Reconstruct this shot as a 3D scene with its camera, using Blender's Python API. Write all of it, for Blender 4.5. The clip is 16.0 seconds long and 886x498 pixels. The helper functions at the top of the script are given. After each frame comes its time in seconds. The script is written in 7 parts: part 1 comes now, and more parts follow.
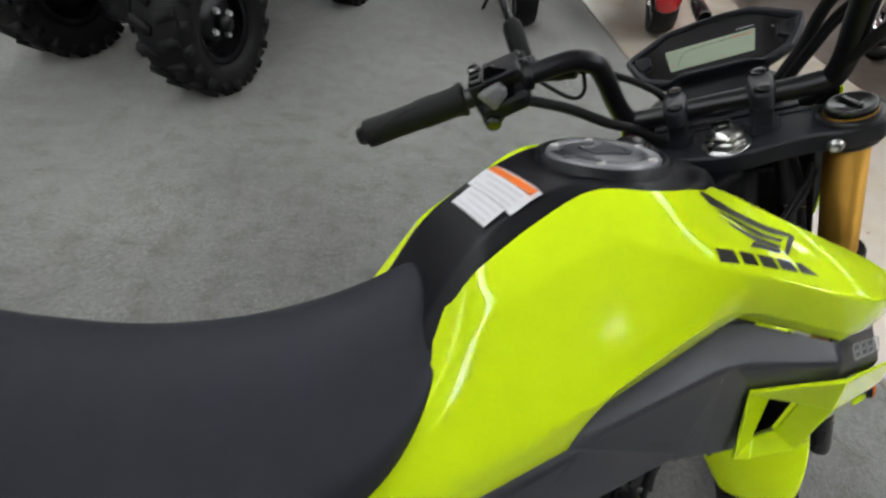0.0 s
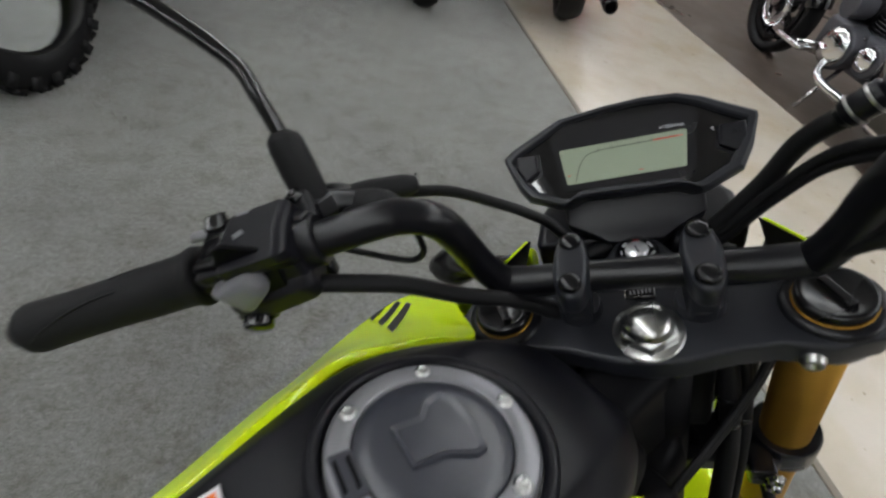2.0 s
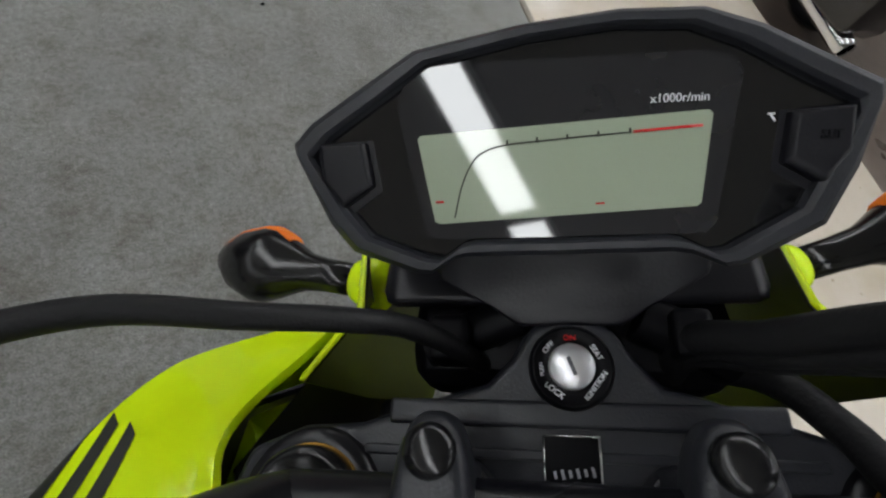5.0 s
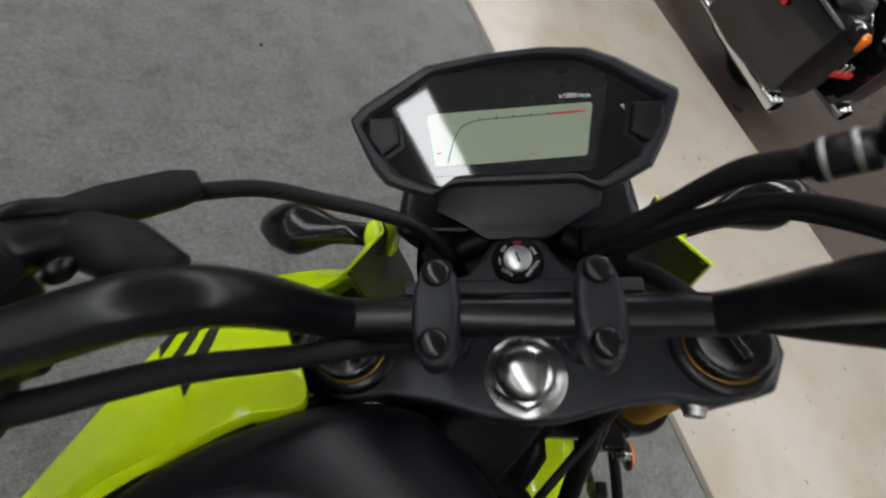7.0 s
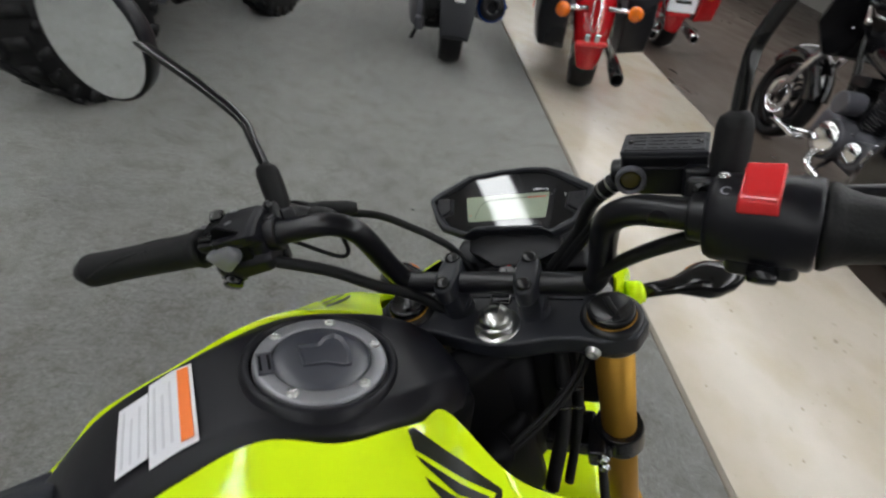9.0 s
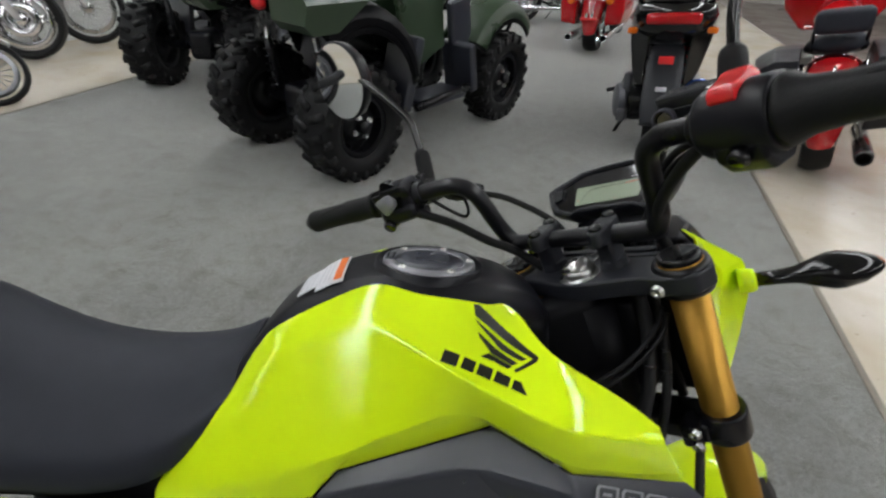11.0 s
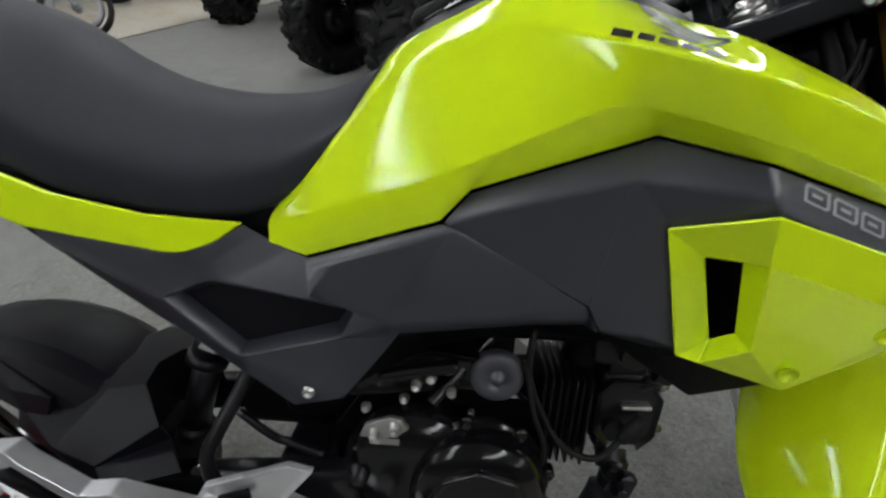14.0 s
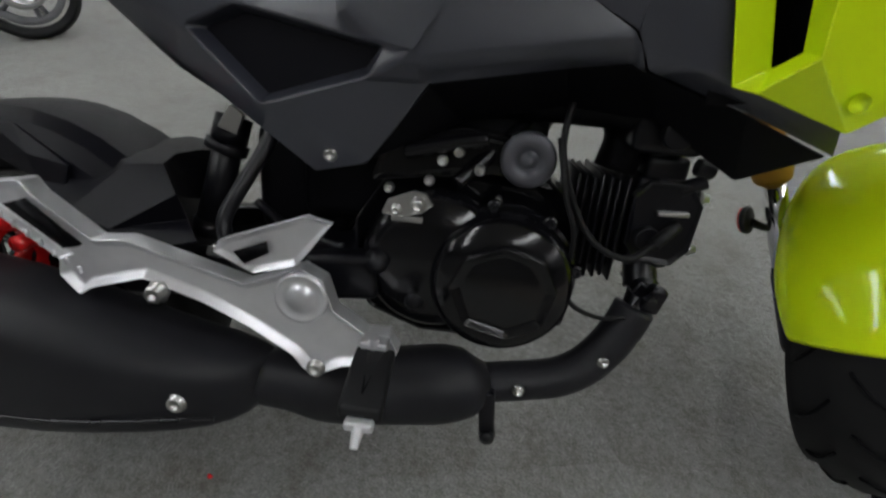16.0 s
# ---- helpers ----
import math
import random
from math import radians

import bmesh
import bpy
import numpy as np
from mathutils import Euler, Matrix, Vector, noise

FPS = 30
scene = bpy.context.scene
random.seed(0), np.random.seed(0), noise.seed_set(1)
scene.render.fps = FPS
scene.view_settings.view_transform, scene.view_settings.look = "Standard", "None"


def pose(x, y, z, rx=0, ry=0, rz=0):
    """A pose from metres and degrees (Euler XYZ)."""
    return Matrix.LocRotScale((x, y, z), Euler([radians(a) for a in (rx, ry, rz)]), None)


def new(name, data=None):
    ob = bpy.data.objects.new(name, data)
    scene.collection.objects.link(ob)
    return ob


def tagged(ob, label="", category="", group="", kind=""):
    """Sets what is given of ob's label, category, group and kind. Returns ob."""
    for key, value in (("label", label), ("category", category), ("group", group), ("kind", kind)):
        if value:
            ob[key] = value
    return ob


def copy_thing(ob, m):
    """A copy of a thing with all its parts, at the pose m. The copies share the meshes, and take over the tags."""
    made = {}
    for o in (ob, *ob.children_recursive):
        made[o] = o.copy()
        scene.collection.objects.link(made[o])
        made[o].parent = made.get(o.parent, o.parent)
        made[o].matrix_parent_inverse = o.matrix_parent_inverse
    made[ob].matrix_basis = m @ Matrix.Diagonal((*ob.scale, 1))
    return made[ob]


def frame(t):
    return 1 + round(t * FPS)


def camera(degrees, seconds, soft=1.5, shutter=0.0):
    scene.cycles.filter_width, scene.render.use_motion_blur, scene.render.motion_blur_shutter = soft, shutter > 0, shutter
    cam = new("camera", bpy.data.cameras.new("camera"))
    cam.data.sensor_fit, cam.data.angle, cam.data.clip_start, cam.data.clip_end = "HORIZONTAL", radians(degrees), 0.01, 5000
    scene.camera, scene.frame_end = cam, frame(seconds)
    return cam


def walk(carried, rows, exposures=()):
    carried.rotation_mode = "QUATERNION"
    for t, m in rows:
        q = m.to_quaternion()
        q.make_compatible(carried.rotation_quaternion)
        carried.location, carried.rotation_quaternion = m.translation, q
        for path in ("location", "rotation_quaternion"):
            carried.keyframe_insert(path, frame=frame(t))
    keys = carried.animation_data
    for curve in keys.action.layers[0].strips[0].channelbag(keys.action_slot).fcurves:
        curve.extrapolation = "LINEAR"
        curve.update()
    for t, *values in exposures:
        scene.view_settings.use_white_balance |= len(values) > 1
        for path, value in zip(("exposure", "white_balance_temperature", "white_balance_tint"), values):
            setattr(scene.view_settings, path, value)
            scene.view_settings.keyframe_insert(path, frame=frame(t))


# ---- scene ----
from mathutils.bvhtree import BVHTree
cam = camera(86.6, 16.0, soft=2.3, shutter=0.5)
PATH = [
    (0.0, -0.5034, -0.0154, 1.0800, 45.70, -6.37, -23.09),
    (0.5, -0.4256, 0.0222, 1.0854, 46.73, -7.13, -23.72),
    (1.0, -0.3613, 0.0744, 1.0933, 46.50, -7.81, -25.11),
    (1.5, -0.3143, 0.1567, 1.0875, 45.11, -9.52, -27.99),
    (2.0, -0.2652, 0.2193, 1.0796, 43.37, -11.51, -31.17),
    (2.5, -0.1985, 0.2808, 1.0671, 40.87, -13.05, -32.02),
    (3.0, -0.1330, 0.3289, 1.0503, 36.75, -14.22, -33.44),
    (3.5, -0.0893, 0.3512, 1.0267, 32.64, -15.38, -35.32),
    (6.0, -0.0604, 0.3823, 0.9957, 24.95, -24.50, -41.94),
    (6.5, -0.1052, 0.3693, 1.0208, 25.76, -26.09, -41.54),
    (7.0, -0.1627, 0.3203, 1.0603, 30.58, -23.91, -40.88),
    (7.5, -0.2271, 0.2709, 1.1009, 35.87, -22.83, -40.95),
    (8.0, -0.2757, 0.2175, 1.1417, 40.53, -21.34, -37.62),
    (8.2, -0.2870, 0.1927, 1.1557, 41.75, -20.27, -35.55),
    (10.3, -0.2170, -0.1262, 1.2101, 54.24, -8.35, -8.59),
    (10.5, -0.2133, -0.1452, 1.2015, 54.84, -7.41, -6.75),
    (11.0, -0.2045, -0.1737, 1.1705, 55.55, -3.51, -2.50),
    (11.5, -0.1920, -0.1787, 1.1342, 54.89, -0.08, -1.46),
    (12.0, -0.1983, -0.1907, 1.0930, 52.86, 0.89, -0.80),
    (12.5, -0.2121, -0.2116, 1.0491, 51.72, 0.73, -0.56),
    (13.0, -0.2314, -0.2297, 1.0061, 51.70, -0.39, 0.56),
    (13.5, -0.2555, -0.2515, 0.9617, 52.03, -1.27, 1.97),
    (14.0, -0.2814, -0.2696, 0.9233, 52.61, -2.00, 3.55),
    (14.5, -0.2967, -0.2902, 0.8843, 51.69, -2.95, 5.22),
    (15.0, -0.3077, -0.3190, 0.8307, 50.80, -3.55, 5.75),
    (15.5, -0.2941, -0.3527, 0.7742, 49.82, -3.51, 6.40),
    (16.0, -0.2788, -0.3889, 0.7270, 49.91, -3.11, 6.58),
]
walk(cam, [(t, pose(x, y, z, rx, ry, rz)) for t, x, y, z, rx, ry, rz in PATH], [(0.0, 0.18), (1.5, 0.05), (3.0, 0.0), (7.0, -0.05), (8.2, 0.0), (10.5, 0.12), (12.0, 0.08), (14.0, 0.0), (16.0, -0.08)])

# ---- world and lamps ----
world = bpy.data.worlds.new("world")
scene.world = world
world.use_nodes = True
world.node_tree.nodes["Background"].inputs[0].default_value = (0.75, 0.8, 0.9, 1)
world.node_tree.nodes["Background"].inputs[1].default_value = 0.05
CEIL = 3.1
LAMP_ROWS = [1.98 + 0.66 + 1.32 * k for k in range(-5, 9)]
LAMP_COLS = [-6.20, -2.20, 1.80, 5.80]
LAMP_TURN = -14.0


# ---- materials ----
def material(name, colour, rough=0.5, metal=0.0, coat=0.0, vary=0.12, scale=40.0, bump=0.0, bump_scale=200.0, spread=0.08, emit=0.0, spec=0.5):
    """A surface with colour and gloss that vary at two scales, and fine relief."""
    m = bpy.data.materials.new(name)
    m.use_nodes = True
    nt = m.node_tree
    b = nt.nodes["Principled BSDF"]
    b.inputs["Metallic"].default_value = metal
    b.inputs["Coat Weight"].default_value = coat
    b.inputs["Coat Roughness"].default_value = 0.04
    b.inputs["Specular IOR Level"].default_value = spec
    tc = nt.nodes.new("ShaderNodeTexCoord")
    big, fine = nt.nodes.new("ShaderNodeTexNoise"), nt.nodes.new("ShaderNodeTexNoise")
    for n, s, d in ((big, scale * 0.12, 3.0), (fine, scale, 6.0)):
        n.inputs["Scale"].default_value, n.inputs["Detail"].default_value = s, d
        nt.links.new(tc.outputs["Object"], n.inputs["Vector"])
    add = nt.nodes.new("ShaderNodeMath")
    add.operation = "ADD"
    nt.links.new(big.outputs["Fac"], add.inputs[0])
    nt.links.new(fine.outputs["Fac"], add.inputs[1])
    ramp = nt.nodes.new("ShaderNodeMapRange")
    ramp.inputs[1].default_value, ramp.inputs[2].default_value = 0.6, 1.4
    ramp.inputs[3].default_value, ramp.inputs[4].default_value = 1 - vary, 1 + vary
    nt.links.new(add.outputs[0], ramp.inputs[0])
    mul = nt.nodes.new("ShaderNodeVectorMath")
    mul.operation = "SCALE"
    mul.inputs[0].default_value = colour
    nt.links.new(ramp.outputs[0], mul.inputs["Scale"])
    nt.links.new(mul.outputs[0], b.inputs["Base Color"])
    rr = nt.nodes.new("ShaderNodeMapRange")
    rr.inputs[1].default_value, rr.inputs[2].default_value = 0.3, 0.7
    rr.inputs[3].default_value, rr.inputs[4].default_value = max(0.02, rough - spread), min(1, rough + spread)
    nt.links.new(big.outputs["Fac"], rr.inputs[0])
    nt.links.new(rr.outputs[0], b.inputs["Roughness"])
    if bump:
        rel, bm_ = nt.nodes.new("ShaderNodeTexNoise"), nt.nodes.new("ShaderNodeBump")
        rel.inputs["Scale"].default_value, rel.inputs["Detail"].default_value = bump_scale, 3
        bm_.inputs["Strength"].default_value, bm_.inputs["Distance"].default_value = bump, 0.002
        nt.links.new(tc.outputs["Object"], rel.inputs["Vector"])
        nt.links.new(rel.outputs["Fac"], bm_.inputs["Height"])
        nt.links.new(bm_.outputs[0], b.inputs["Normal"])
    if emit:
        b.inputs["Emission Color"].default_value = (*colour, 1)
        b.inputs["Emission Strength"].default_value = emit
    return m


LIME = material("lime_paint", (0.68, 0.90, 0.009), 0.10, coat=0.0, spec=0.42, vary=0.03, spread=0.02)
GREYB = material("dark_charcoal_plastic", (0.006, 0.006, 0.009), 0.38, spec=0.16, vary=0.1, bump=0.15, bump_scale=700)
MUFFB = material("heatproof_black", (0.013, 0.013, 0.016), 0.48, spec=0.28, vary=0.15, bump=0.1, bump_scale=800)
GREY = material("charcoal_plastic", (0.022, 0.024, 0.036), 0.36, spec=1.0, vary=0.08, bump=0.12, bump_scale=900)
BLACKP = material("black_plastic", (0.006, 0.006, 0.009), 0.38, spec=0.25, vary=0.15, bump=0.08, bump_scale=700)
DARKP = material("dark_plastic", (0.003, 0.003, 0.004), 0.45, spec=0.09, vary=0.2)
VINYL = material("seat_vinyl", (0.023, 0.025, 0.034), 0.52, spec=0.20, vary=0.12, bump=0.25, bump_scale=1100)
RUBBER = material("rubber", (0.007, 0.007, 0.008), 0.55, spec=0.26, vary=0.2, bump=0.2, bump_scale=500)
SATIN = material("satin_black_metal", (0.005, 0.005, 0.007), 0.30, spec=0.36, vary=0.15, spread=0.06)
GLOSS = material("gloss_black_paint", (0.005, 0.005, 0.006), 0.08, coat=0.6, spec=0.45, vary=0.2, spread=0.05)
GOLD = material("gold_anodised", (0.42, 0.225, 0.035), 0.42, metal=0.8, vary=0.06)
ENGB = material("engine_black", (0.004, 0.004, 0.005), 0.15, spec=0.42, vary=0.2, spread=0.06, bump=0.05, bump_scale=300)
ALLOY = material("cast_aluminium", (0.74, 0.74, 0.77), 0.36, metal=0.75, vary=0.08, bump=0.1, bump_scale=500)
LIGHTG = material("light_grey_plastic", (0.17, 0.17, 0.185), 0.35, vary=0.06)
SIGHTG = material("amber_sight_glass", (0.050, 0.042, 0.012), 0.12, coat=0.5, vary=0.1)
INDB = material("smooth_black_plastic", (0.006, 0.006, 0.007), 0.22, spec=0.4, vary=0.1)
HORNG = material("horn_grey", (0.10, 0.10, 0.115), 0.4, metal=0.4, vary=0.08)
RING = material("grey_flange", (0.26, 0.26, 0.28), 0.42, metal=0.6, vary=0.06)
CHROME = material("chrome", (0.78, 0.78, 0.80), 0.09, metal=1.0, vary=0.03, spread=0.03)
STEEL = material("zinc_steel", (0.55, 0.55, 0.54), 0.28, metal=1.0, vary=0.1)
ORANGE = material("amber_lens", (0.80, 0.17, 0.01), 0.15, coat=0.5, vary=0.08)
REDP = material("red_plastic", (0.70, 0.025, 0.03), 0.22, coat=0.3, vary=0.06)
REDPAINT = material("red_paint", (0.42, 0.008, 0.012), 0.14, coat=0.7, vary=0.05)
SHOCKRED = material("red_spring", (0.62, 0.012, 0.015), 0.3, coat=0.3, vary=0.08)
WHITE = material("white_label", (0.74, 0.74, 0.78), 0.4, vary=0.04)
OLABEL = material("orange_label", (0.85, 0.18, 0.02), 0.4, vary=0.04)
SILVERP = material("silver_print", (0.33, 0.33, 0.36), 0.4, metal=0.3, vary=0.05)
PALE = material("pale_print", (0.60, 0.60, 0.64), 0.4, vary=0.05)
INK = material("black_print", (0.012, 0.014, 0.008), 0.35, vary=0.1)
LCD = material("lcd_glass", (0.32, 0.37, 0.28), 0.06, coat=0.40, spec=0.5, vary=0.03, spread=0.02)
BEZEL = material("grained_black_plastic", (0.014, 0.015, 0.020), 0.42, spec=0.4, vary=0.12, bump=0.12, bump_scale=800)
DASHFACE = material("dash_window", (0.006, 0.006, 0.007), 0.05, coat=0.40, spec=0.5, vary=0.1, spread=0.02)
DASHGREY = material("dark_grey_dash_print", (0.018, 0.018, 0.021), 0.05, coat=0.40, spec=0.5, vary=0.1, spread=0.02)
MIRROR = material("mirror_glass", (0.85, 0.87, 0.88), 0.02, metal=1.0, vary=0.01, spread=0.005)
CARPET = material("grey_carpet", (0.150, 0.160, 0.150), 0.95, vary=0.0, spec=0.1)
TILE = material("beige_tile", (0.525, 0.472, 0.40), 0.22, vary=0.05, scale=9.0, spread=0.04, spec=0.40)
BROWN = material("brown_floor", (0.112, 0.087, 0.073), 0.35, vary=0.18, scale=14.0, spread=0.1)
TRIM = material("floor_trim", (0.20, 0.175, 0.14), 0.45, vary=0.1)
WALL = material("wall_paint", (0.50, 0.49, 0.46), 0.7, vary=0.04, scale=6.0)
CEILM = material("ceiling_board", (0.74, 0.74, 0.72), 0.85, vary=0.05, bump=0.3, bump_scale=150)
PANEL = material("lamp_panel", (0.97, 1.0, 1.015), 0.5, vary=0.0, emit=14.0)
GREENP = material("dark_green_plastic", (0.030, 0.052, 0.028), 0.32, coat=0.2, vary=0.08)
BLUEP = material("blue_metal", (0.02, 0.07, 0.30), 0.2, metal=0.4, vary=0.08)
WHITEP = material("white_paint", (0.72, 0.72, 0.72), 0.3, vary=0.05)


def carpet_pile(m):
    """Short cut pile: flecked yarn of several greys, mottled dirt, broad soft wear and bumpy loops."""
    nt = m.node_tree
    b = nt.nodes["Principled BSDF"]
    tc = nt.nodes.new("ShaderNodeTexCoord")

    def noise_of(scale, detail, rough=0.6):
        n = nt.nodes.new("ShaderNodeTexNoise")
        n.inputs["Scale"].default_value, n.inputs["Detail"].default_value, n.inputs["Roughness"].default_value = scale, detail, rough
        nt.links.new(tc.outputs["Object"], n.inputs["Vector"])
        return n.outputs["Fac"]

    def ramp_of(fac, *stops):
        r = nt.nodes.new("ShaderNodeValToRGB")
        e = r.color_ramp.elements
        while len(e) < len(stops):
            e.new(0.5)
        for el, (p, c) in zip(e, stops):
            el.position, el.color = p, (*c, 1)
        nt.links.new(fac, r.inputs[0])
        return r.outputs[0]

    def blend(kind, fac, a, c):
        x = nt.nodes.new("ShaderNodeMix")
        x.data_type, x.blend_type = "RGBA", kind
        if isinstance(fac, float):
            x.inputs[0].default_value = fac
        else:
            nt.links.new(fac, x.inputs[0])
        nt.links.new(a, x.inputs[6])
        nt.links.new(c, x.inputs[7])
        return x.outputs[2]

    yarn = noise_of(260.0, 3.0)
    clump = noise_of(75.0, 4.0, 0.65)
    fleck = ramp_of(yarn, (0.30, (0.130, 0.130, 0.124)), (0.50, (0.182, 0.182, 0.173)), (0.70, (0.246, 0.245, 0.232)))
    mott = ramp_of(clump, (0.36, (0.80, 0.79, 0.77)), (0.50, (1.0, 1.0, 1.0)), (0.64, (1.17, 1.18, 1.19)))
    dirt = ramp_of(noise_of(11.0, 6.0, 0.7), (0.34, (0.74, 0.71, 0.67)), (0.50, (1.0, 1.0, 1.0)), (0.66, (1.08, 1.09, 1.11)))
    wear = ramp_of(noise_of(1.7, 5.0), (0.30, (0.84, 0.84, 0.84)), (0.70, (1.14, 1.14, 1.13)))
    c = blend("MULTIPLY", 1.0, blend("MULTIPLY", 1.0, blend("MULTIPLY", 1.0, fleck, mott), dirt), wear)
    nt.links.new(c, b.inputs["Base Color"])
    b.inputs["Sheen Weight"].default_value = 0.6
    b.inputs["Sheen Tint"].default_value = (1.0, 1.0, 0.98, 1)
    b.inputs["Sheen Roughness"].default_value = 0.42
    bump = nt.nodes.new("ShaderNodeBump")
    bump.inputs["Strength"].default_value, bump.inputs["Distance"].default_value = 0.8, 0.004
    h = nt.nodes.new("ShaderNodeMath")
    h.operation = "ADD"
    nt.links.new(yarn, h.inputs[0])
    nt.links.new(clump, h.inputs[1])
    nt.links.new(h.outputs[0], bump.inputs["Height"])
    nt.links.new(bump.outputs[0], b.inputs["Normal"])


def tile_wear(m):
    """Faint yellowish stains and small dark specks on pale floor tile."""
    nt = m.node_tree
    b = nt.nodes["Principled BSDF"]
    base = b.inputs["Base Color"].links[0].from_socket
    tc = nt.nodes.new("ShaderNodeTexCoord")
    for scale, detail, lo, hi, colour in ((3.2, 7.0, 0.46, 0.72, (0.90, 0.86, 0.76)), (26.0, 2.0, 0.70, 0.74, (0.62, 0.58, 0.52))):
        n, r, x = nt.nodes.new("ShaderNodeTexNoise"), nt.nodes.new("ShaderNodeValToRGB"), nt.nodes.new("ShaderNodeVectorMath")
        n.inputs["Scale"].default_value, n.inputs["Detail"].default_value = scale, detail
        x.operation = "MULTIPLY"
        r.color_ramp.elements[0].position, r.color_ramp.elements[0].color = lo, (1, 1, 1, 1)
        r.color_ramp.elements[1].position, r.color_ramp.elements[1].color = hi, (*colour, 1)
        nt.links.new(tc.outputs["Object"], n.inputs["Vector"])
        nt.links.new(n.outputs["Fac"], r.inputs[0])
        nt.links.new(base, x.inputs[0])
        nt.links.new(r.outputs[0], x.inputs[1])
        base = x.outputs[0]
    nt.links.new(base, b.inputs["Base Color"])


carpet_pile(CARPET)
tile_wear(TILE)


# ---- mesh tools ----
def part(name, bm, mat, parent=None, label="", m=None, bevel=0.0, solid=0.0, sub=0, smooth=True, segs=2, angle=30.0, kind="", even=True, weighted=False):
    """Links a bmesh as one mesh object under a thing or a part."""
    me = bpy.data.meshes.new(name)
    bm.normal_update()
    bm.to_mesh(me)
    bm.free()
    me.materials.append(mat)
    if smooth:
        me.polygons.foreach_set("use_smooth", [True] * len(me.polygons))
    ob = new(name, me)
    if parent is not None:
        ob.parent = parent
    if m is not None:
        ob.matrix_basis = m
    if solid:
        md = ob.modifiers.new("solid", "SOLIDIFY")
        md.thickness, md.offset = abs(solid), -1 if solid > 0 else 1
        md.use_even_offset = even
    if bevel:
        md = ob.modifiers.new("bevel", "BEVEL")
        md.width, md.segments, md.limit_method, md.angle_limit = bevel, segs, "WEIGHT" if weighted else "ANGLE", radians(angle)
        md.harden_normals, md.use_clamp_overlap = False, not weighted
    if sub:
        md = ob.modifiers.new("sub", "SUBSURF")
        md.levels = md.render_levels = sub
    if bevel or solid:
        md = ob.modifiers.new("normals", "WEIGHTED_NORMAL")
        md.keep_sharp = True
    tagged(ob, label, kind=kind)
    return ob


def thing(name, m, label, category, group="", kind=""):
    ob = new(name)
    ob.empty_display_size = 0.1
    ob.matrix_basis = m
    return tagged(ob, label, category, group, kind)


def join(*bms):
    """Several shapes as one bmesh."""
    out = bmesh.new()
    for b in bms:
        me = bpy.data.meshes.new("t")
        b.to_mesh(me)
        b.free()
        out.from_mesh(me)
        bpy.data.meshes.remove(me)
    return out


def moved(bm, m):
    bmesh.ops.transform(bm, matrix=m, verts=bm.verts)
    if m.to_3x3().determinant() < 0:
        bmesh.ops.reverse_faces(bm, faces=bm.faces)
    return bm


MIRROR_Y = Matrix.Diagonal((1, -1, 1, 1))


def box(sx, sy, sz, at=(0, 0, 0), rot=(0, 0, 0)):
    bm = bmesh.new()
    bmesh.ops.create_cube(bm, size=1.0)
    return moved(bm, pose(*at, *rot) @ Matrix.Diagonal((sx, sy, sz, 1)))


def rbox(sx, sy, sz, r, at=(0, 0, 0), rot=(0, 0, 0), segs=3):
    bm = box(sx, sy, sz)
    bmesh.ops.bevel(bm, geom=bm.edges[:], offset=r, segments=segs, profile=0.6, affect="EDGES")
    return moved(bm, pose(*at, *rot))


def axis_to(a, b):
    a, b = Vector(a), Vector(b)
    return Matrix.Translation(a) @ (b - a).to_track_quat("Z", "Y").to_matrix().to_4x4(), (b - a).length


def lathe(profile, segs=32, m=None, caps=True):
    """A body turned about z from (radius, height) pairs."""
    bm = bmesh.new()
    rings = []
    for r, z in profile:
        rings.append([bm.verts.new((r * math.cos(2 * math.pi * k / segs), r * math.sin(2 * math.pi * k / segs), z)) for k in range(segs)])
    for p, q in zip(rings, rings[1:]):
        for k in range(segs):
            bm.faces.new((p[k], p[(k + 1) % segs], q[(k + 1) % segs], q[k]))
    if caps:
        if profile[0][0] > 1e-5:
            bm.faces.new(rings[0][::-1])
        if profile[-1][0] > 1e-5:
            bm.faces.new(rings[-1])
    bmesh.ops.remove_doubles(bm, verts=bm.verts, dist=1e-6)
    bmesh.ops.recalc_face_normals(bm, faces=bm.faces)
    return moved(bm, m) if m is not None else bm


def rod(a, b, r, r2=None, segs=20, edge=0.0):
    m, d = axis_to(a, b)
    r2 = r if r2 is None else r2
    e = edge
    prof = [(r - e, 0), (r, e), (r2, d - e), (r2 - e, d)] if e else [(r, 0), (r2, d)]
    return lathe(prof, segs, m)


def smooth_line(pts, n=8):
    P = [Vector(p) for p in pts]
    P = [2 * P[0] - P[1]] + P + [2 * P[-1] - P[-2]]
    out = []
    for i in range(1, len(P) - 2):
        p0, p1, p2, p3 = P[i - 1:i + 3]
        for k in range(n):
            t = k / n
            out.append(0.5 * ((2 * p1) + (p2 - p0) * t + (2 * p0 - 5 * p1 + 4 * p2 - p3) * t * t + (3 * p1 - p0 - 3 * p2 + p3) * t ** 3))
    out.append(P[-2])
    return out


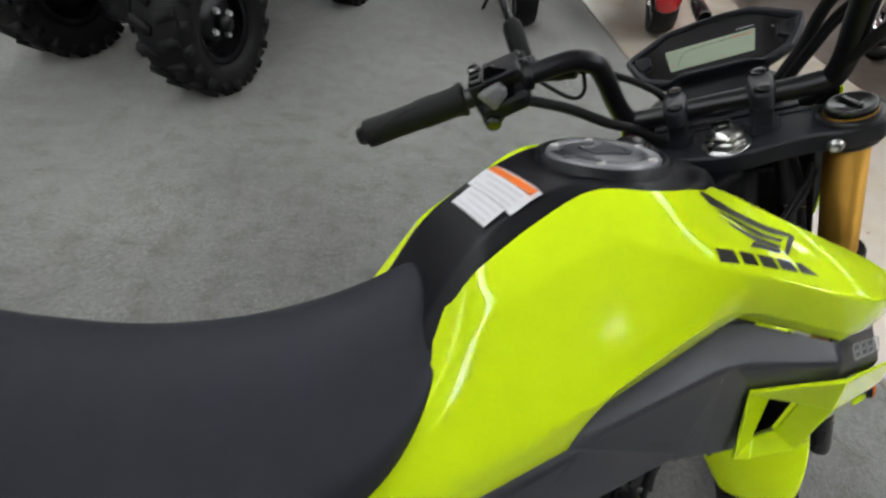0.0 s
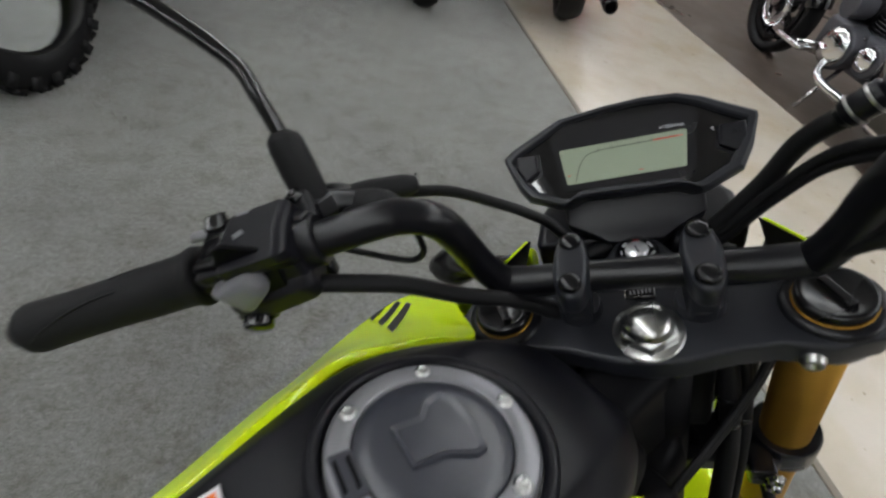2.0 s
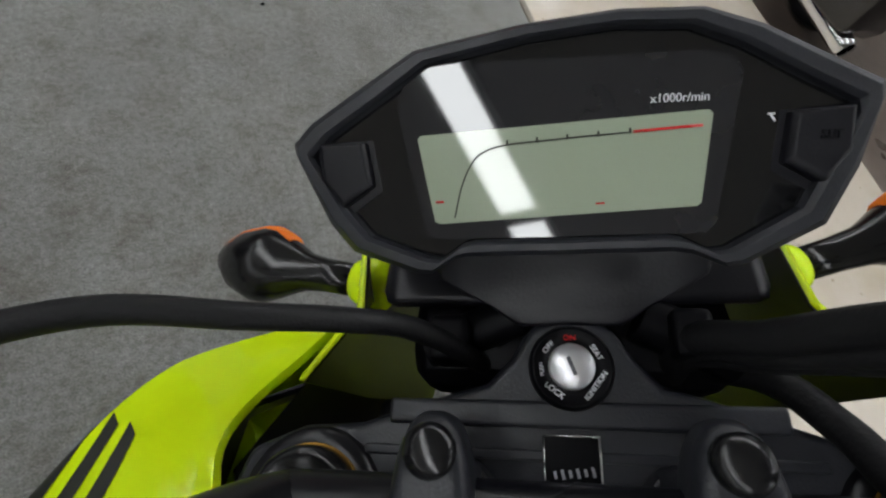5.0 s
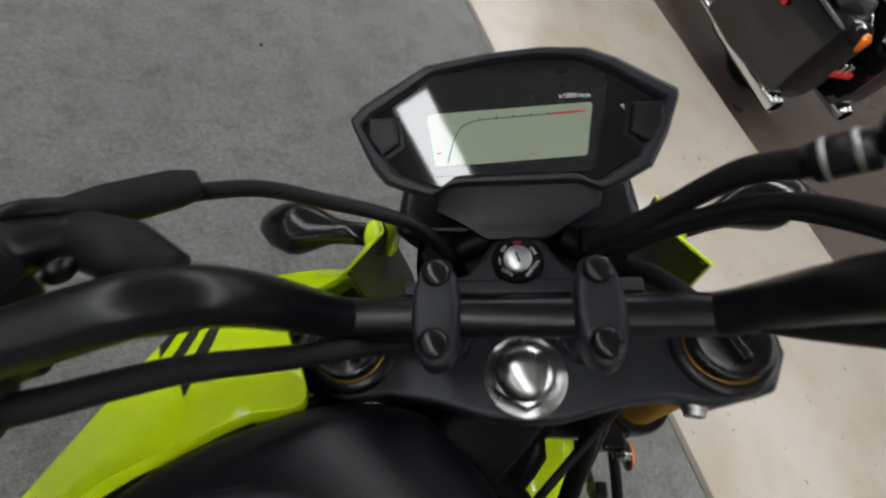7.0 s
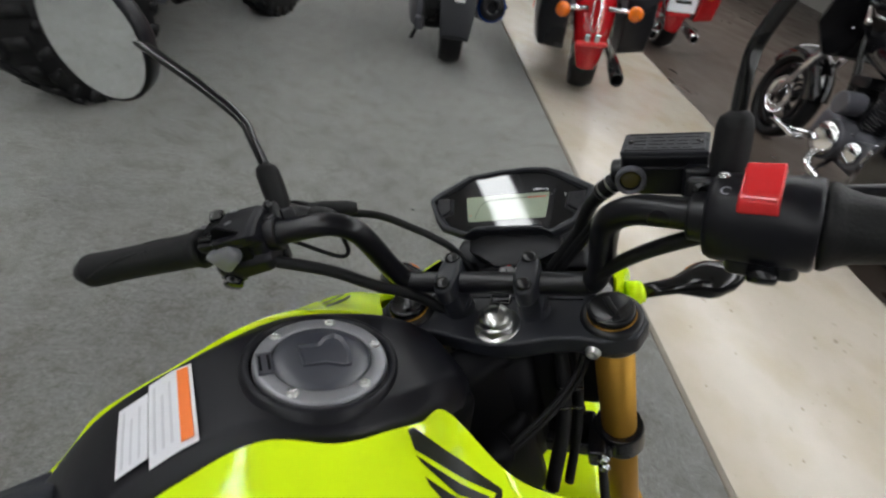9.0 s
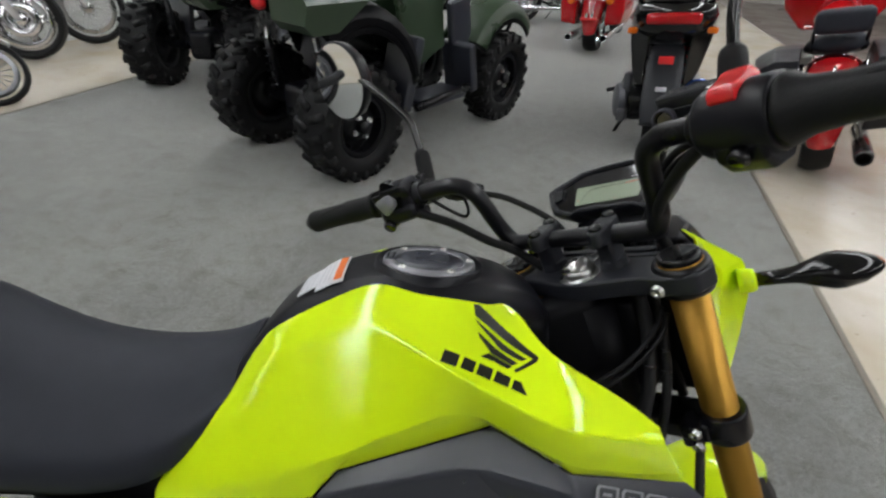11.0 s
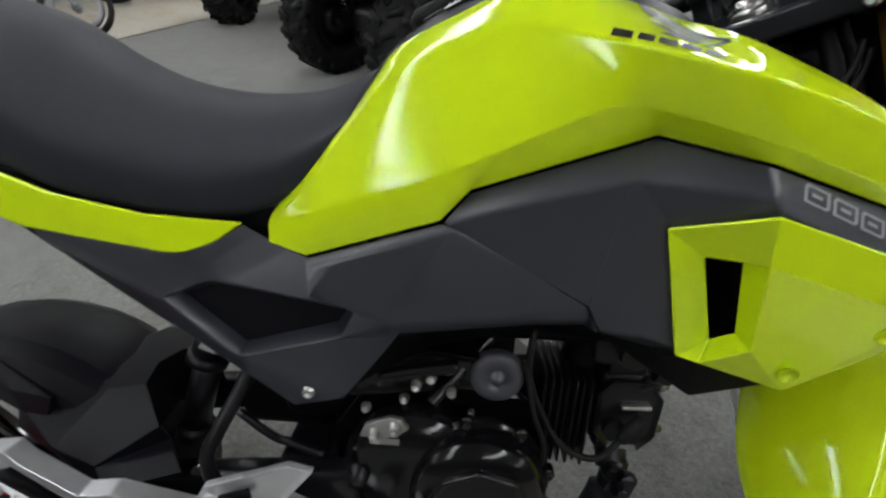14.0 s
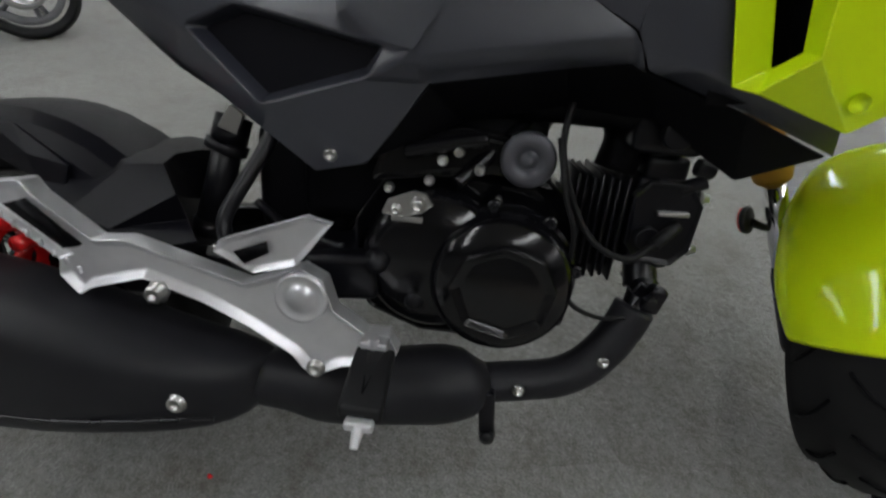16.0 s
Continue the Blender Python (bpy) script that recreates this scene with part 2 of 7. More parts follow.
def tube(pts, r, segs=14, n=8, radii=None, flat=1.0):
    """A round (or flattened) tube along a smooth line through the points."""
    line = smooth_line(pts, n)
    bm = bmesh.new()
    rings = []
    t0 = (line[1] - line[0]).normalized()
    side = t0.orthogonal().normalized()
    if abs(t0.z) < 0.95:
        side = t0.cross(Vector((0, 0, 1))).normalized()
    for i, p in enumerate(line):
        t = (line[min(i + 1, len(line) - 1)] - line[max(i - 1, 0)]).normalized()
        side = (side - side.dot(t) * t).normalized()
        up = t.cross(side)
        rr = r
        if radii:
            f = i / (len(line) - 1) * (len(radii) - 1)
            j = min(int(f), len(radii) - 2)
            rr = radii[j] + (radii[j + 1] - radii[j]) * (f - j)
        rings.append([bm.verts.new(p + rr * (math.cos(2 * math.pi * k / segs) * side + flat * math.sin(2 * math.pi * k / segs) * up)) for k in range(segs)])
    for p, q in zip(rings, rings[1:]):
        for k in range(segs):
            bm.faces.new((p[k], p[(k + 1) % segs], q[(k + 1) % segs], q[k]))
    bm.faces.new(rings[0][::-1])
    bm.faces.new(rings[-1])
    bmesh.ops.recalc_face_normals(bm, faces=bm.faces)
    return bm


def poly(verts, faces, recalc=True):
    """A shell from named corners and the faces between them."""
    bm = bmesh.new()
    v = {k: bm.verts.new(p) for k, p in verts.items()}
    for f in faces:
        bm.faces.new([v[k] for k in f.split()])
    if recalc:
        bmesh.ops.recalc_face_normals(bm, faces=bm.faces)
    return bm


def weigh(bm, verts, tight, lines):
    """Marks how far each fold of a shell is rounded: tight for all, or the share given for a line of named corners."""
    la = bm.edges.layers.float.new("bevel_weight_edge")
    at = {k: min(bm.verts, key=lambda v, p=Vector(p): (v.co - p).length) for k, p in verts.items()}
    for e in bm.edges:
        e[la] = 0.0 if e.is_boundary else tight
    for line, share in lines:
        names = line.split()
        for a, b in zip(names, names[1:]):
            e = bm.edges.get((at[a], at[b]))
            if e:
                e[la] = share
    return bm


def face_out(bm, towards):
    """Turns an open shell so that its faces look along the given way."""
    bm.normal_update()
    s = sum((f.normal.dot(Vector(towards)) * f.calc_area() for f in bm.faces), 0.0)
    if s < 0:
        bmesh.ops.reverse_faces(bm, faces=bm.faces)
    return bm


def prism(outline, h, m=None, inset=0.0, drop=0.0):
    """A plate in the xy plane of an outline, h thick upwards; inset and drop slope its top edge."""
    bm = bmesh.new()
    low = [bm.verts.new((x, y, 0)) for x, y in outline]
    f = bm.faces.new(low)
    f.normal_update()
    if f.normal.z > 0:
        f.normal_flip()
    r = bmesh.ops.extrude_face_region(bm, geom=[f])
    top = [g for g in r["geom"] if isinstance(g, bmesh.types.BMVert)]
    bmesh.ops.translate(bm, verts=top, vec=(0, 0, h))
    if inset:
        tf = [g for g in r["geom"] if isinstance(g, bmesh.types.BMFace)]
        bmesh.ops.inset_region(bm, faces=tf, thickness=inset, depth=drop)
    bmesh.ops.recalc_face_normals(bm, faces=bm.faces)
    return moved(bm, m) if m is not None else bm


def loft(sections, closed=True, caps=True):
    """A skin over rings of points, all of one count."""
    bm = bmesh.new()
    rings = [[bm.verts.new(p) for p in s] for s in sections]
    n = len(rings[0])
    for p, q in zip(rings, rings[1:]):
        for k in range(n if closed else n - 1):
            bm.faces.new((p[k], p[(k + 1) % n], q[(k + 1) % n], q[k]))
    if caps and closed:
        bm.faces.new(rings[0][::-1])
        bm.faces.new(rings[-1])
    bmesh.ops.recalc_face_normals(bm, faces=bm.faces)
    return bm


def bolt(r, h=0.004, m=None, hexa=False):
    """A flanged bolt head with a socket."""
    prof = [(r * 1.25, 0), (r * 1.25, h * 0.3), (r, h * 0.4), (r, h * 0.9), (r * 0.9, h), (r * 0.55, h), (r * 0.5, h * 0.6), (0, h * 0.6)]
    return lathe(prof, 6 if hexa else 18, m)


def facing(at, normal, roll=0.0):
    """A pose whose z looks along normal."""
    return Matrix.Translation(at) @ Vector(normal).to_track_quat("Z", "Y").to_matrix().to_4x4() @ pose(0, 0, 0, 0, 0, roll)


# ---- the showroom ----
TURN = pose(0, 0, 0, 0, 0, -20.5)
FLOORS = [("carpet_floor", CARPET, -3.68, 0.955), ("tile_floor_1", TILE, 0.985, 2.52), ("tile_floor_2", TILE, -5.2, -3.71),
          ("brown_floor_1", BROWN, 2.524, 12.0), ("brown_floor_2", CARPET, -10.0, -5.204)]
for nm, mt, x0, x1 in FLOORS:
    part(nm, box(x1 - x0, 26.0, 0.1, ((x0 + x1) / 2, 3.0, -0.05)), mt, m=TURN, smooth=False, kind="structure")
for x in (0.955, -3.71):
    part("trim_strip", rbox(0.026, 26.0, 0.1, 0.004, (x + 0.015, 3.0, -0.047), segs=2), TRIM, m=TURN, kind="structure")
for nm, sx, sy, x, y in (("wall_north", 22.4, 0.2, 1.0, 16.1), ("wall_south", 22.4, 0.2, 1.0, -10.1), ("wall_east", 0.2, 26.0, 12.1, 3.0), ("wall_west", 0.2, 26.0, -10.1, 3.0)):
    part(nm, box(sx, sy, CEIL + 0.1, (x, y, CEIL / 2)), WALL, m=TURN, smooth=False, kind="structure")
# the suspended ceiling: boards between recessed lamps
bm = box(22.4, 26.4, 0.1, (1.0, 3.0, CEIL + 0.15))
part("ceiling", bm, CEILM, m=TURN, smooth=False, kind="structure")


def ceiling_lamp(m):
    t = thing("ceiling_light", m, "long white fluorescent panel lamp under a showroom ceiling", "ceiling light", "ceiling lamps")
    part("frame", join(box(0.40, 0.03, 0.07, (0, 0.615, -0.035)), box(0.40, 0.03, 0.07, (0, -0.615, -0.035)), box(0.03, 1.2, 0.07, (0.185, 0, -0.035)), box(0.03, 1.2, 0.07, (-0.185, 0, -0.035))), WHITEP, t, bevel=0.004)
    part("diffuser", box(0.34, 1.2, 0.02, (0, 0, -0.05)), PANEL, t, "glowing white diffuser", smooth=False)
    return t


first = None
for yy in LAMP_ROWS:
    for xx in LAMP_COLS:
        mm = pose(0, 0, 0, 0, 0, LAMP_TURN) @ pose(xx, yy, CEIL + 0.1)
        first = ceiling_lamp(mm) if first is None else (copy_thing(first, mm), first)[1]


# ---- the lime motorcycle ----
LEAN_LEFT = 18.5
NECK = Vector((0, 0, 0.88))
bike = thing("motorcycle", pose(0, 0, 0.003, -LEAN_LEFT), "lime yellow and charcoal small motorcycle leaning on grey carpet", "motorcycle")
STEER = Matrix.Translation(NECK) @ pose(0, 0, 0, 0, -25.0) @ pose(0, 0, 0, 0, 0, 44.0)


def both(name, make, mat, label="", **kw):
    """A part on the right side and its mirror image on the left."""
    a = part(name, face_out(make(), (0, -1, 0)), mat, bike, label, **kw)
    b = part(name, face_out(moved(make(), MIRROR_Y), (0, 1, 0)), mat, bike, label, **kw)
    return a, b


# tank side panels: rows from the seat to the nose, each a list of stations and places
TANK_TOP = {0: (-.378, -.046, .786), 1: (-.369, -.0595, .798), 2: (-.346, -.062, .8245), 3: (-.292, -.060, .8545), 4.5: (-.240, -.066, .877), 6: (-.190, -.086, .8745), 7: (-.150, -.084, .8685), 8: (-.123, -.081, .8630), 9: (-.094, -.074, .8565), 10: (-.066, -.138, .8370), 11: (-.004, -.166, .8060), 12: (.0275, -.1800, .7862)}
TANK_SHOULDER = {0: (-.394, -.074, .754), 1: (-.388, -.088, .759), 2: (-.341, -.0895, .806), 3.3: (-.290, -.0956, .829), 4.6: (-.241, -.1029, .8465), 5.2: (-.223, -.1135, .8425), 8: (-.132, -.1770, .8195), 10: (-.066, -.2070, .8020), 11: (-.004, -.1980, .7860), 12: (.032, -.1875, .7730)}
TANK_CREASE = {0: (-.470, -.092, .658), 1: (-.466, -.109, .656), 2: (-.405, -.1300, .674), 3: (-.344, -.1397, .698), 4: (-.283, -.1467, .724), 5.5: (-.224, -.1500, .7525), 7: (-.1655, -.1545, .780), 8: (-.133, -.1600, .7805), 10: (-.059, -.1990, .762), 11: (.014, -.1880, .742), 12: (.060, -.1740, .730)}
TANK_EDGE = {0: (-.470, -.100, .638), 1: (-.4657, -.1165, .6355), 2: (-.4268, -.1244, .6268), 4: (-.2974, -.1406, .6748), 5: (-.2719, -.1360, .7034), 8: (-.1217, -.1424, .7600), 10: (-.053, -.1935, .7475), 12: (.0706, -.1680, .7135)}
SHOULDER_SOFT = {0: (.007, 0, 0), 2: (.010, 0, 0), 3.5: (.012, 0, 0), 5: (.006, 0, 0), 7: (.0035, 0, 0), 12: (.003, 0, 0)}
CREASE_SOFT = {0: (.012, 0, 0), 2: (.018, 0, 0), 3.3: (.014, 0, 0), 3.8: (.004, 0, 0), 4.2: (.0022, 0, 0), 7: (.0022, 0, 0), 12: (.003, 0, 0)}


def eased(row, n, straight=False):
    """Places along a row at n even stations, gliding or in straight lines."""
    ks = sorted(row)
    P = [Vector(row[k]) for k in ks]
    slope = [(P[min(i + 1, len(P) - 1)] - P[max(i - 1, 0)]) / (ks[min(i + 1, len(P) - 1)] - ks[max(i - 1, 0)]) for i in range(len(P))]
    out = []
    for j in range(n + 1):
        u = ks[0] + (ks[-1] - ks[0]) * j / n
        i = max(q for q in range(len(ks) - 1) if ks[q] <= u + 1e-9)
        h = ks[i + 1] - ks[i]
        t = (u - ks[i]) / h
        if straight:
            out.append(P[i].lerp(P[i + 1], t))
        else:
            out.append(P[i] * (2 * t ** 3 - 3 * t * t + 1) + slope[i] * h * (t ** 3 - 2 * t * t + t) + P[i + 1] * (3 * t * t - 2 * t ** 3) + slope[i + 1] * h * (t ** 3 - t * t))
    return out


def tank_skin():
    n = 96
    top, sh, lo = (eased(row, n) for row in (TANK_TOP, TANK_SHOULDER, TANK_CREASE))
    edge, rs, rl = (eased(row, n, True) for row in (TANK_EDGE, SHOULDER_SOFT, CREASE_SOFT))
    bm, grid = bmesh.new(), []
    for T, S, L, E, a, b in zip(top, sh, lo, edge, rs, rl):
        def fillet(p, q, r, c):
            u, w = (p - q), (r - q)
            u, w = u.normalized() * min(c, u.length * .45), w.normalized() * min(c, w.length * .45)
            return [q + u * (1 - t) ** 2 + w * t * t for t in (0, .2, .4, .6, .8, 1)]
        f1, f2 = fillet(T, S, L, a.x), fillet(S, L, E, b.x)
        bow = (L - S).cross(Vector((1, 0, 0))).normalized() * .0011
        line = [T, T.lerp(f1[0], .5), T.lerp(f1[0], .94)] + f1 + [f1[-1].lerp(f2[0], t) + bow * 4 * t * (1 - t) for t in (.03, .2, .4, .6, .8, .97)] + f2 + [f2[-1].lerp(E, .1), f2[-1].lerp(E, .5), E]
        grid.append([bm.verts.new(p) for p in line])
    for p, q in zip(grid, grid[1:]):
        for k in range(len(p) - 1):
            bm.faces.new((p[k], p[k + 1], q[k + 1], q[k]))
    return bm


for sgn in (1, -1):
    bm = tank_skin()
    bm = face_out(bm if sgn > 0 else moved(bm, MIRROR_Y), (0, -sgn, 0))
    ob = part("tank_panel", bm, LIME, bike, "glossy lime yellow tank side panel")
    md = ob.modifiers.new("solid", "SOLIDIFY")
    md.thickness, md.offset = .006, -1
    md = ob.modifiers.new("bevel", "BEVEL")
    md.width, md.segments, md.limit_method, md.angle_limit = .0012, 2, "ANGLE", radians(55)

# black cover over the middle of the tank
ROWS_TOP = [(-.402, .070, .742, .762), (-.372, .063, .788, .806), (-.345, .062, .824, .839), (-.290, .058, .855, .872), (-.232, .067, .878, .885), (-.181, .088, .872, .8825),
            (-.126, .079, .862, .8795), (-.096, .071, .856, .874), (-.070, .058, .847, .864), (-.048, .044, .832, .850), (-.034, .034, .800, .826), (-.032, .030, .74, .76)]


def cover_height(u, ze, zc):
    """Height across the cover: nearly flat in the middle, falling straight from a crease to the edge."""
    a = abs(u)
    return zc - (zc - ze) * (.10 * (a / .72) ** 2 if a < .72 else .10 + .90 * (a - .72) / .28)


def cover():
    bm = bmesh.new()
    rows = []
    for x, w, ze, zc in ROWS_TOP:
        rows.append([bm.verts.new((x, u * w, cover_height(u, ze, zc) - (0.012 if abs(u) == 1 else 0))) for u in (-1, -.97, -.86, -.755, -.70, -.4, 0, .4, .70, .755, .86, .97, 1)])
    for p, q in zip(rows, rows[1:]):
        for k in range(len(p) - 1):
            bm.faces.new((p[k], p[k + 1], q[k + 1], q[k]))
    return face_out(bm, (0, 0, 1))


part("tank_cover", cover(), BLACKP, bike, "satin black tank top cover", sub=2)

# filler cap
CAP = pose(-.181, -.006, .8850, 0, 2.5)
flange = part("cap_flange", lathe([(.0545, -.008), (.0545, .0005), (.0530, .0024), (.0520, .0030), (.0425, .0030), (.0412, .0022), (.0410, -.003)], 72, CAP, caps=False), RING, bike, "grey filler cap flange")
part("cap_seat", lathe([(.066, -.016), (.0630, .0012), (.0605, .0022), (.0580, .0016), (.0565, -.002), (.0550, -.008)], 72, CAP, caps=False), BLACKP, bike, "black recess round the filler cap")
capo = part("filler_cap", lathe([(.0405, -.006), (.0405, .0006), (.0392, .0024), (.0300, .0036), (0, .0042)], 72, CAP), GREY, bike, "matt black filler cap")
part("key_flap", prism([(-.0131, .0169), (.0040, .0150), (.0108, .0225), (.0215, .0243), (.0272, .0169), (.0285, -.0022), (.0233, -.0190), (.0169, -.0195), (.0038, -.0120), (-.0137, -.0102)], .0048, CAP @ pose(-.004, 0, .0016), inset=.0045, drop=.0030), GREY, capo, bevel=.0012, segs=3, angle=20)
part("hinge_block", rbox(.012, .026, .0024, .0008, (0, 0, 0)), GREY, flange, m=CAP @ pose(0, 0, .0032, 0, 0, 176) @ pose(.0450, 0, 0), bevel=.0006)
for hr in (.0420, .0485):
    part("hinge_slot", rbox(.0022, .018, .0012, .0005, (0, 0, 0)), DARKP, flange, m=CAP @ pose(0, 0, .0044, 0, 0, 176) @ pose(hr, 0, 0))
for deg in (2, 66, 130, 228, 298):
    a = radians(deg)
    part("bolt", bolt(.0038, .0022), STEEL, flange, m=CAP @ pose(.0474 * math.cos(a), .0474 * math.sin(a), .0028))

# warning label on the tank


def on_cover(x0, x1, y0, y1, lift):
    """A thin sheet that follows the tank cover."""
    bm = bmesh.new()
    def z(x, y):
        for (xa, wa, za, ca), (xb, wb, zb, cb) in zip(ROWS_TOP, ROWS_TOP[1:]):
            if xa <= x <= xb:
                f = (x - xa) / (xb - xa)
                w, e, c = wa + (wb - wa) * f, za + (zb - za) * f, ca + (cb - ca) * f
                return cover_height(y / w, e, c) + lift
        return ROWS_TOP[0][3] + lift
    n, g = 10, []
    for i in range(n + 1):
        g.append([bm.verts.new((x0 + (x1 - x0) * i / n, y0 + (y1 - y0) * j / 6, z(x0 + (x1 - x0) * i / n, y0 + (y1 - y0) * j / 6))) for j in range(7)])
    for p, q in zip(g, g[1:]):
        for k in range(6):
            bm.faces.new((p[k], p[k + 1], q[k + 1], q[k]))
    return face_out(bm, (0, 0, 1))


lab = part("warning_label", on_cover(-.3075, -.2765, -.046, .034, .0022), WHITE, bike, "white warning label with an orange strip", solid=.0006)
part("label_sheet", on_cover(-.3285, -.3082, -.038, .026, .0022), WHITE, lab, "second white label", solid=.0006)
part("orange_strip", on_cover(-.2872, -.2790, -.043, .031, .0030), OLABEL, lab, "orange strip", solid=.0006)
for k in range(3):
    part("print_line", on_cover(-.3045 + .0055 * k, -.3028 + .0055 * k, -.040, (.026, .012, .022)[k], .0029), PALE, lab, "pale grey printed line", solid=.0002)
for k in range(3):
    part("print_line", on_cover(-.3255 + .0055 * k, -.3240 + .0055 * k, -.034, (.020, .008, .016)[k], .0029), PALE, lab, "pale grey printed line", solid=.0002)

# charcoal shroud
SHROUD = dict(g0=(-.2945, -.1395, .6725), g1=(-.2715, -.1350, .7000), g2=(-.1210, -.1415, .7570), g3=(-.0545, -.1930, .7450), g4=(.0780, -.1640, .7090), g4b=(.1006, -.1600, .6880), g5=(.1280, -.1640, .6080),
              h2=(-.1400, -.1630, .7260), h3=(-.0475, -.2010, .7240), h4=(.0780, -.1800, .6780), s1=(-.1555, -.1470, .6030), s2=(-.1370, -.1360, .5720), q=(-.0980, -.1500, .5780), w=(-.0341, -.1260, .5430), lip=(.0579, -.1140, .5125),
              o0=(-.0960, -.1660, .6800), o1=(-.0450, -.2010, .7040), o2=(.0780, -.1830, .6700), o3=(.1130, -.1620, .6080), o4=(.0300, -.1520, .5400), o5=(-.0620, -.1500, .5660))
SHROUD_FACES = ["g0 g1 g2 h2", "g2 g3 h3 h2", "g3 g4 g4b h4 h3", "g0 h2 s1", "h2 q s2 s1", "h2 h3 o1 o0", "h2 o0 o5 q", "h3 h4 o2 o1", "h4 g4b g5 o3 o2", "q o5 w s2", "o5 o4 lip w"]
SHROUD_FOLDS = [("h2 h3", .30), ("g0 h2", .28), ("g2 h2", 1.0), ("h2 q", 1.0), ("g3 h3", .30), ("h3 h4", .5), ("h2 s1", .05), ("h2 o0", .05), ("q s2", .3), ("q o5", .3), ("h3 o1", .2)]
both("shroud", lambda: weigh(poly(SHROUD, SHROUD_FACES), SHROUD, .15, SHROUD_FOLDS), GREY, "charcoal plastic tank shroud", solid=0.006, bevel=0.016, segs=5, weighted=True)

# lower dark duct under the shroud
UNDER = dict(a=(-.395, -.100, .458), b=(-.337, -.112, .541), c=(-.207, -.121, .568), d=(-.152, -.129, .577), e=(-.137, -.133, .570), f=(-.034, -.121, .541), g=(.056, -.109, .510), h=(-.0106, -.088, .474),
             i=(-.100, -.070, .525), j=(-.190, -.060, .530), k=(-.300, -.070, .505))
both("under_duct", lambda: poly(UNDER, ["a b k", "b c j k", "c d e i j", "e f h i", "f g h"]), DARKP, "black plastic duct", solid=0.005, bevel=0.004, angle=10.0)

# lime scoop
SC = dict(s0=(-.1090, -.1685, .6870), s1=(-.0485, -.2095, .7115), s2=(.077, -.194, .677), s3=(.122, -.172, .606), s4=(.030, -.160, .536), s5=(-.0735, -.1590, .5650), s6=(-.0555, -.1645, .5620),
          v0=(-.0735, -.1690, .6650), v1=(-.0530, -.1850, .6690), v2=(-.0310, -.1650, .5960), v3=(-.0450, -.1550, .5830), m1=(-.0450, -.2075, .6720), b2=(-.0290, -.1890, .5915), m2=(.110, -.184, .628))
SC_FACES = ["s0 s1 m1 v1 v0", "s0 v0 v3 s5", "s5 v3 s6", "s6 v3 v2 b2", "s6 b2 s4", "v1 m1 b2 v2", "s1 s2 m2 m1", "m1 m2 s4 b2", "s2 s3 m2", "m2 s3 s4"]
scoops = both("scoop", lambda: poly(SC, SC_FACES), LIME, "lime yellow air scoop", solid=0.004, bevel=0.0035, segs=3, angle=8.0, even=False)
for sgn, par in zip((1, -1), scoops):
    d = poly({k: (x + (.045 if k in ("v1", "v2") else -.035), sgn * -.136, z + (.035 if k in ("v0", "v1") else -.035)) for k, (x, y, z) in SC.items() if k[0] == "v"}, ["v0 v1 v2 v3"])
    part("scoop_slot", d, DARKP, par, "black slot", smooth=False, solid=.002)
    duct = [SC[k] for k in ("v0", "v1", "v2", "v3")]
    part("scoop_duct", loft([[(x + (-.004 if i in (0, 3) else .006), sgn * (y + .006), z + (.004 if i < 2 else -.004)) for i, (x, y, z) in enumerate(duct)], [(x + (-.012 if i in (0, 3) else .010), sgn * -.137, z + (.012 if i < 2 else -.012)) for i, (x, y, z) in enumerate(duct)]], caps=False), DARKP, par, "black duct wall", smooth=False, solid=.001)
    for at in ((.083, -.181, .610), (.021, -.1735, .562)):
        part("screw_well", lathe([(.009, .001), (.0085, .002), (.0055, -.003), (0, -.004)], 20, facing((at[0], sgn * at[1], at[2]), (-.1, -sgn, -.2))), LIME, par)

# rear side cover with its recess
COVER = dict(a0=(-.706, -.1255, .638), a2=(-.552, -.136, .622), a2b=(-.516, -.132, .634), a3=(-.490, -.120, .651), a4=(-.463, -.113, .634), a5=(-.4265, -.1215, .6230), a6=(-.2975, -.1390, .6705), m5=(-.4230, -.1300, .6130), m6=(-.2880, -.1430, .6650), j1=(-.1585, -.1465, .6020), j2=(-.1400, -.1355, .5705),
             e=(-.153, -.132, .5770), b1=(-.207, -.1240, .5680), b2=(-.337, -.1170, .5420), c3=(-.152, -.1440, .5900), c2=(-.207, -.1430, .5830), c1=(-.343, -.1355, .5590), d1=(-.395, -.1150, .458), d2=(-.4495, -.1150, .4445), d3=(-.515, -.112, .488), d4=(-.590, -.112, .540))
COVER.update(r0=(-.572, -.1330, .5750), r1=(-.521, -.1350, .5980), r2=(-.378, -.1300, .5730), fl=(-.3565, -.1360, .5680), r3=(-.392, -.1350, .5440), r4=(-.503, -.1270, .5080),
             w0=(-.558, -.116, .575), w1=(-.515, -.118, .591), w2=(-.386, -.110, .5700), w3=(-.3985, -.113, .5520), w4=(-.500, -.109, .5180))
COVER_FACES = ["a0 a2 r1 r0", "a2 a2b a3 a4 r1", "a4 a5 m5 r2 r1", "a5 a6 m6 m5", "m5 m6 fl r2", "m6 j1 c3 c2 c1 fl", "j1 j2 e c3", "c3 e b1 c2", "c2 b1 b2 c1", "fl c1 b2 r3", "fl r3 r2", "r3 b2 d1 r4", "r4 d1 d2 d3", "r4 d3 d4", "r4 d4 r0", "d4 a0 r0",
               "r0 r1 w1 w0", "r1 r2 w2 w1", "r2 r3 w3 w2", "r3 r4 w4 w3", "r4 r0 w0 w4"]
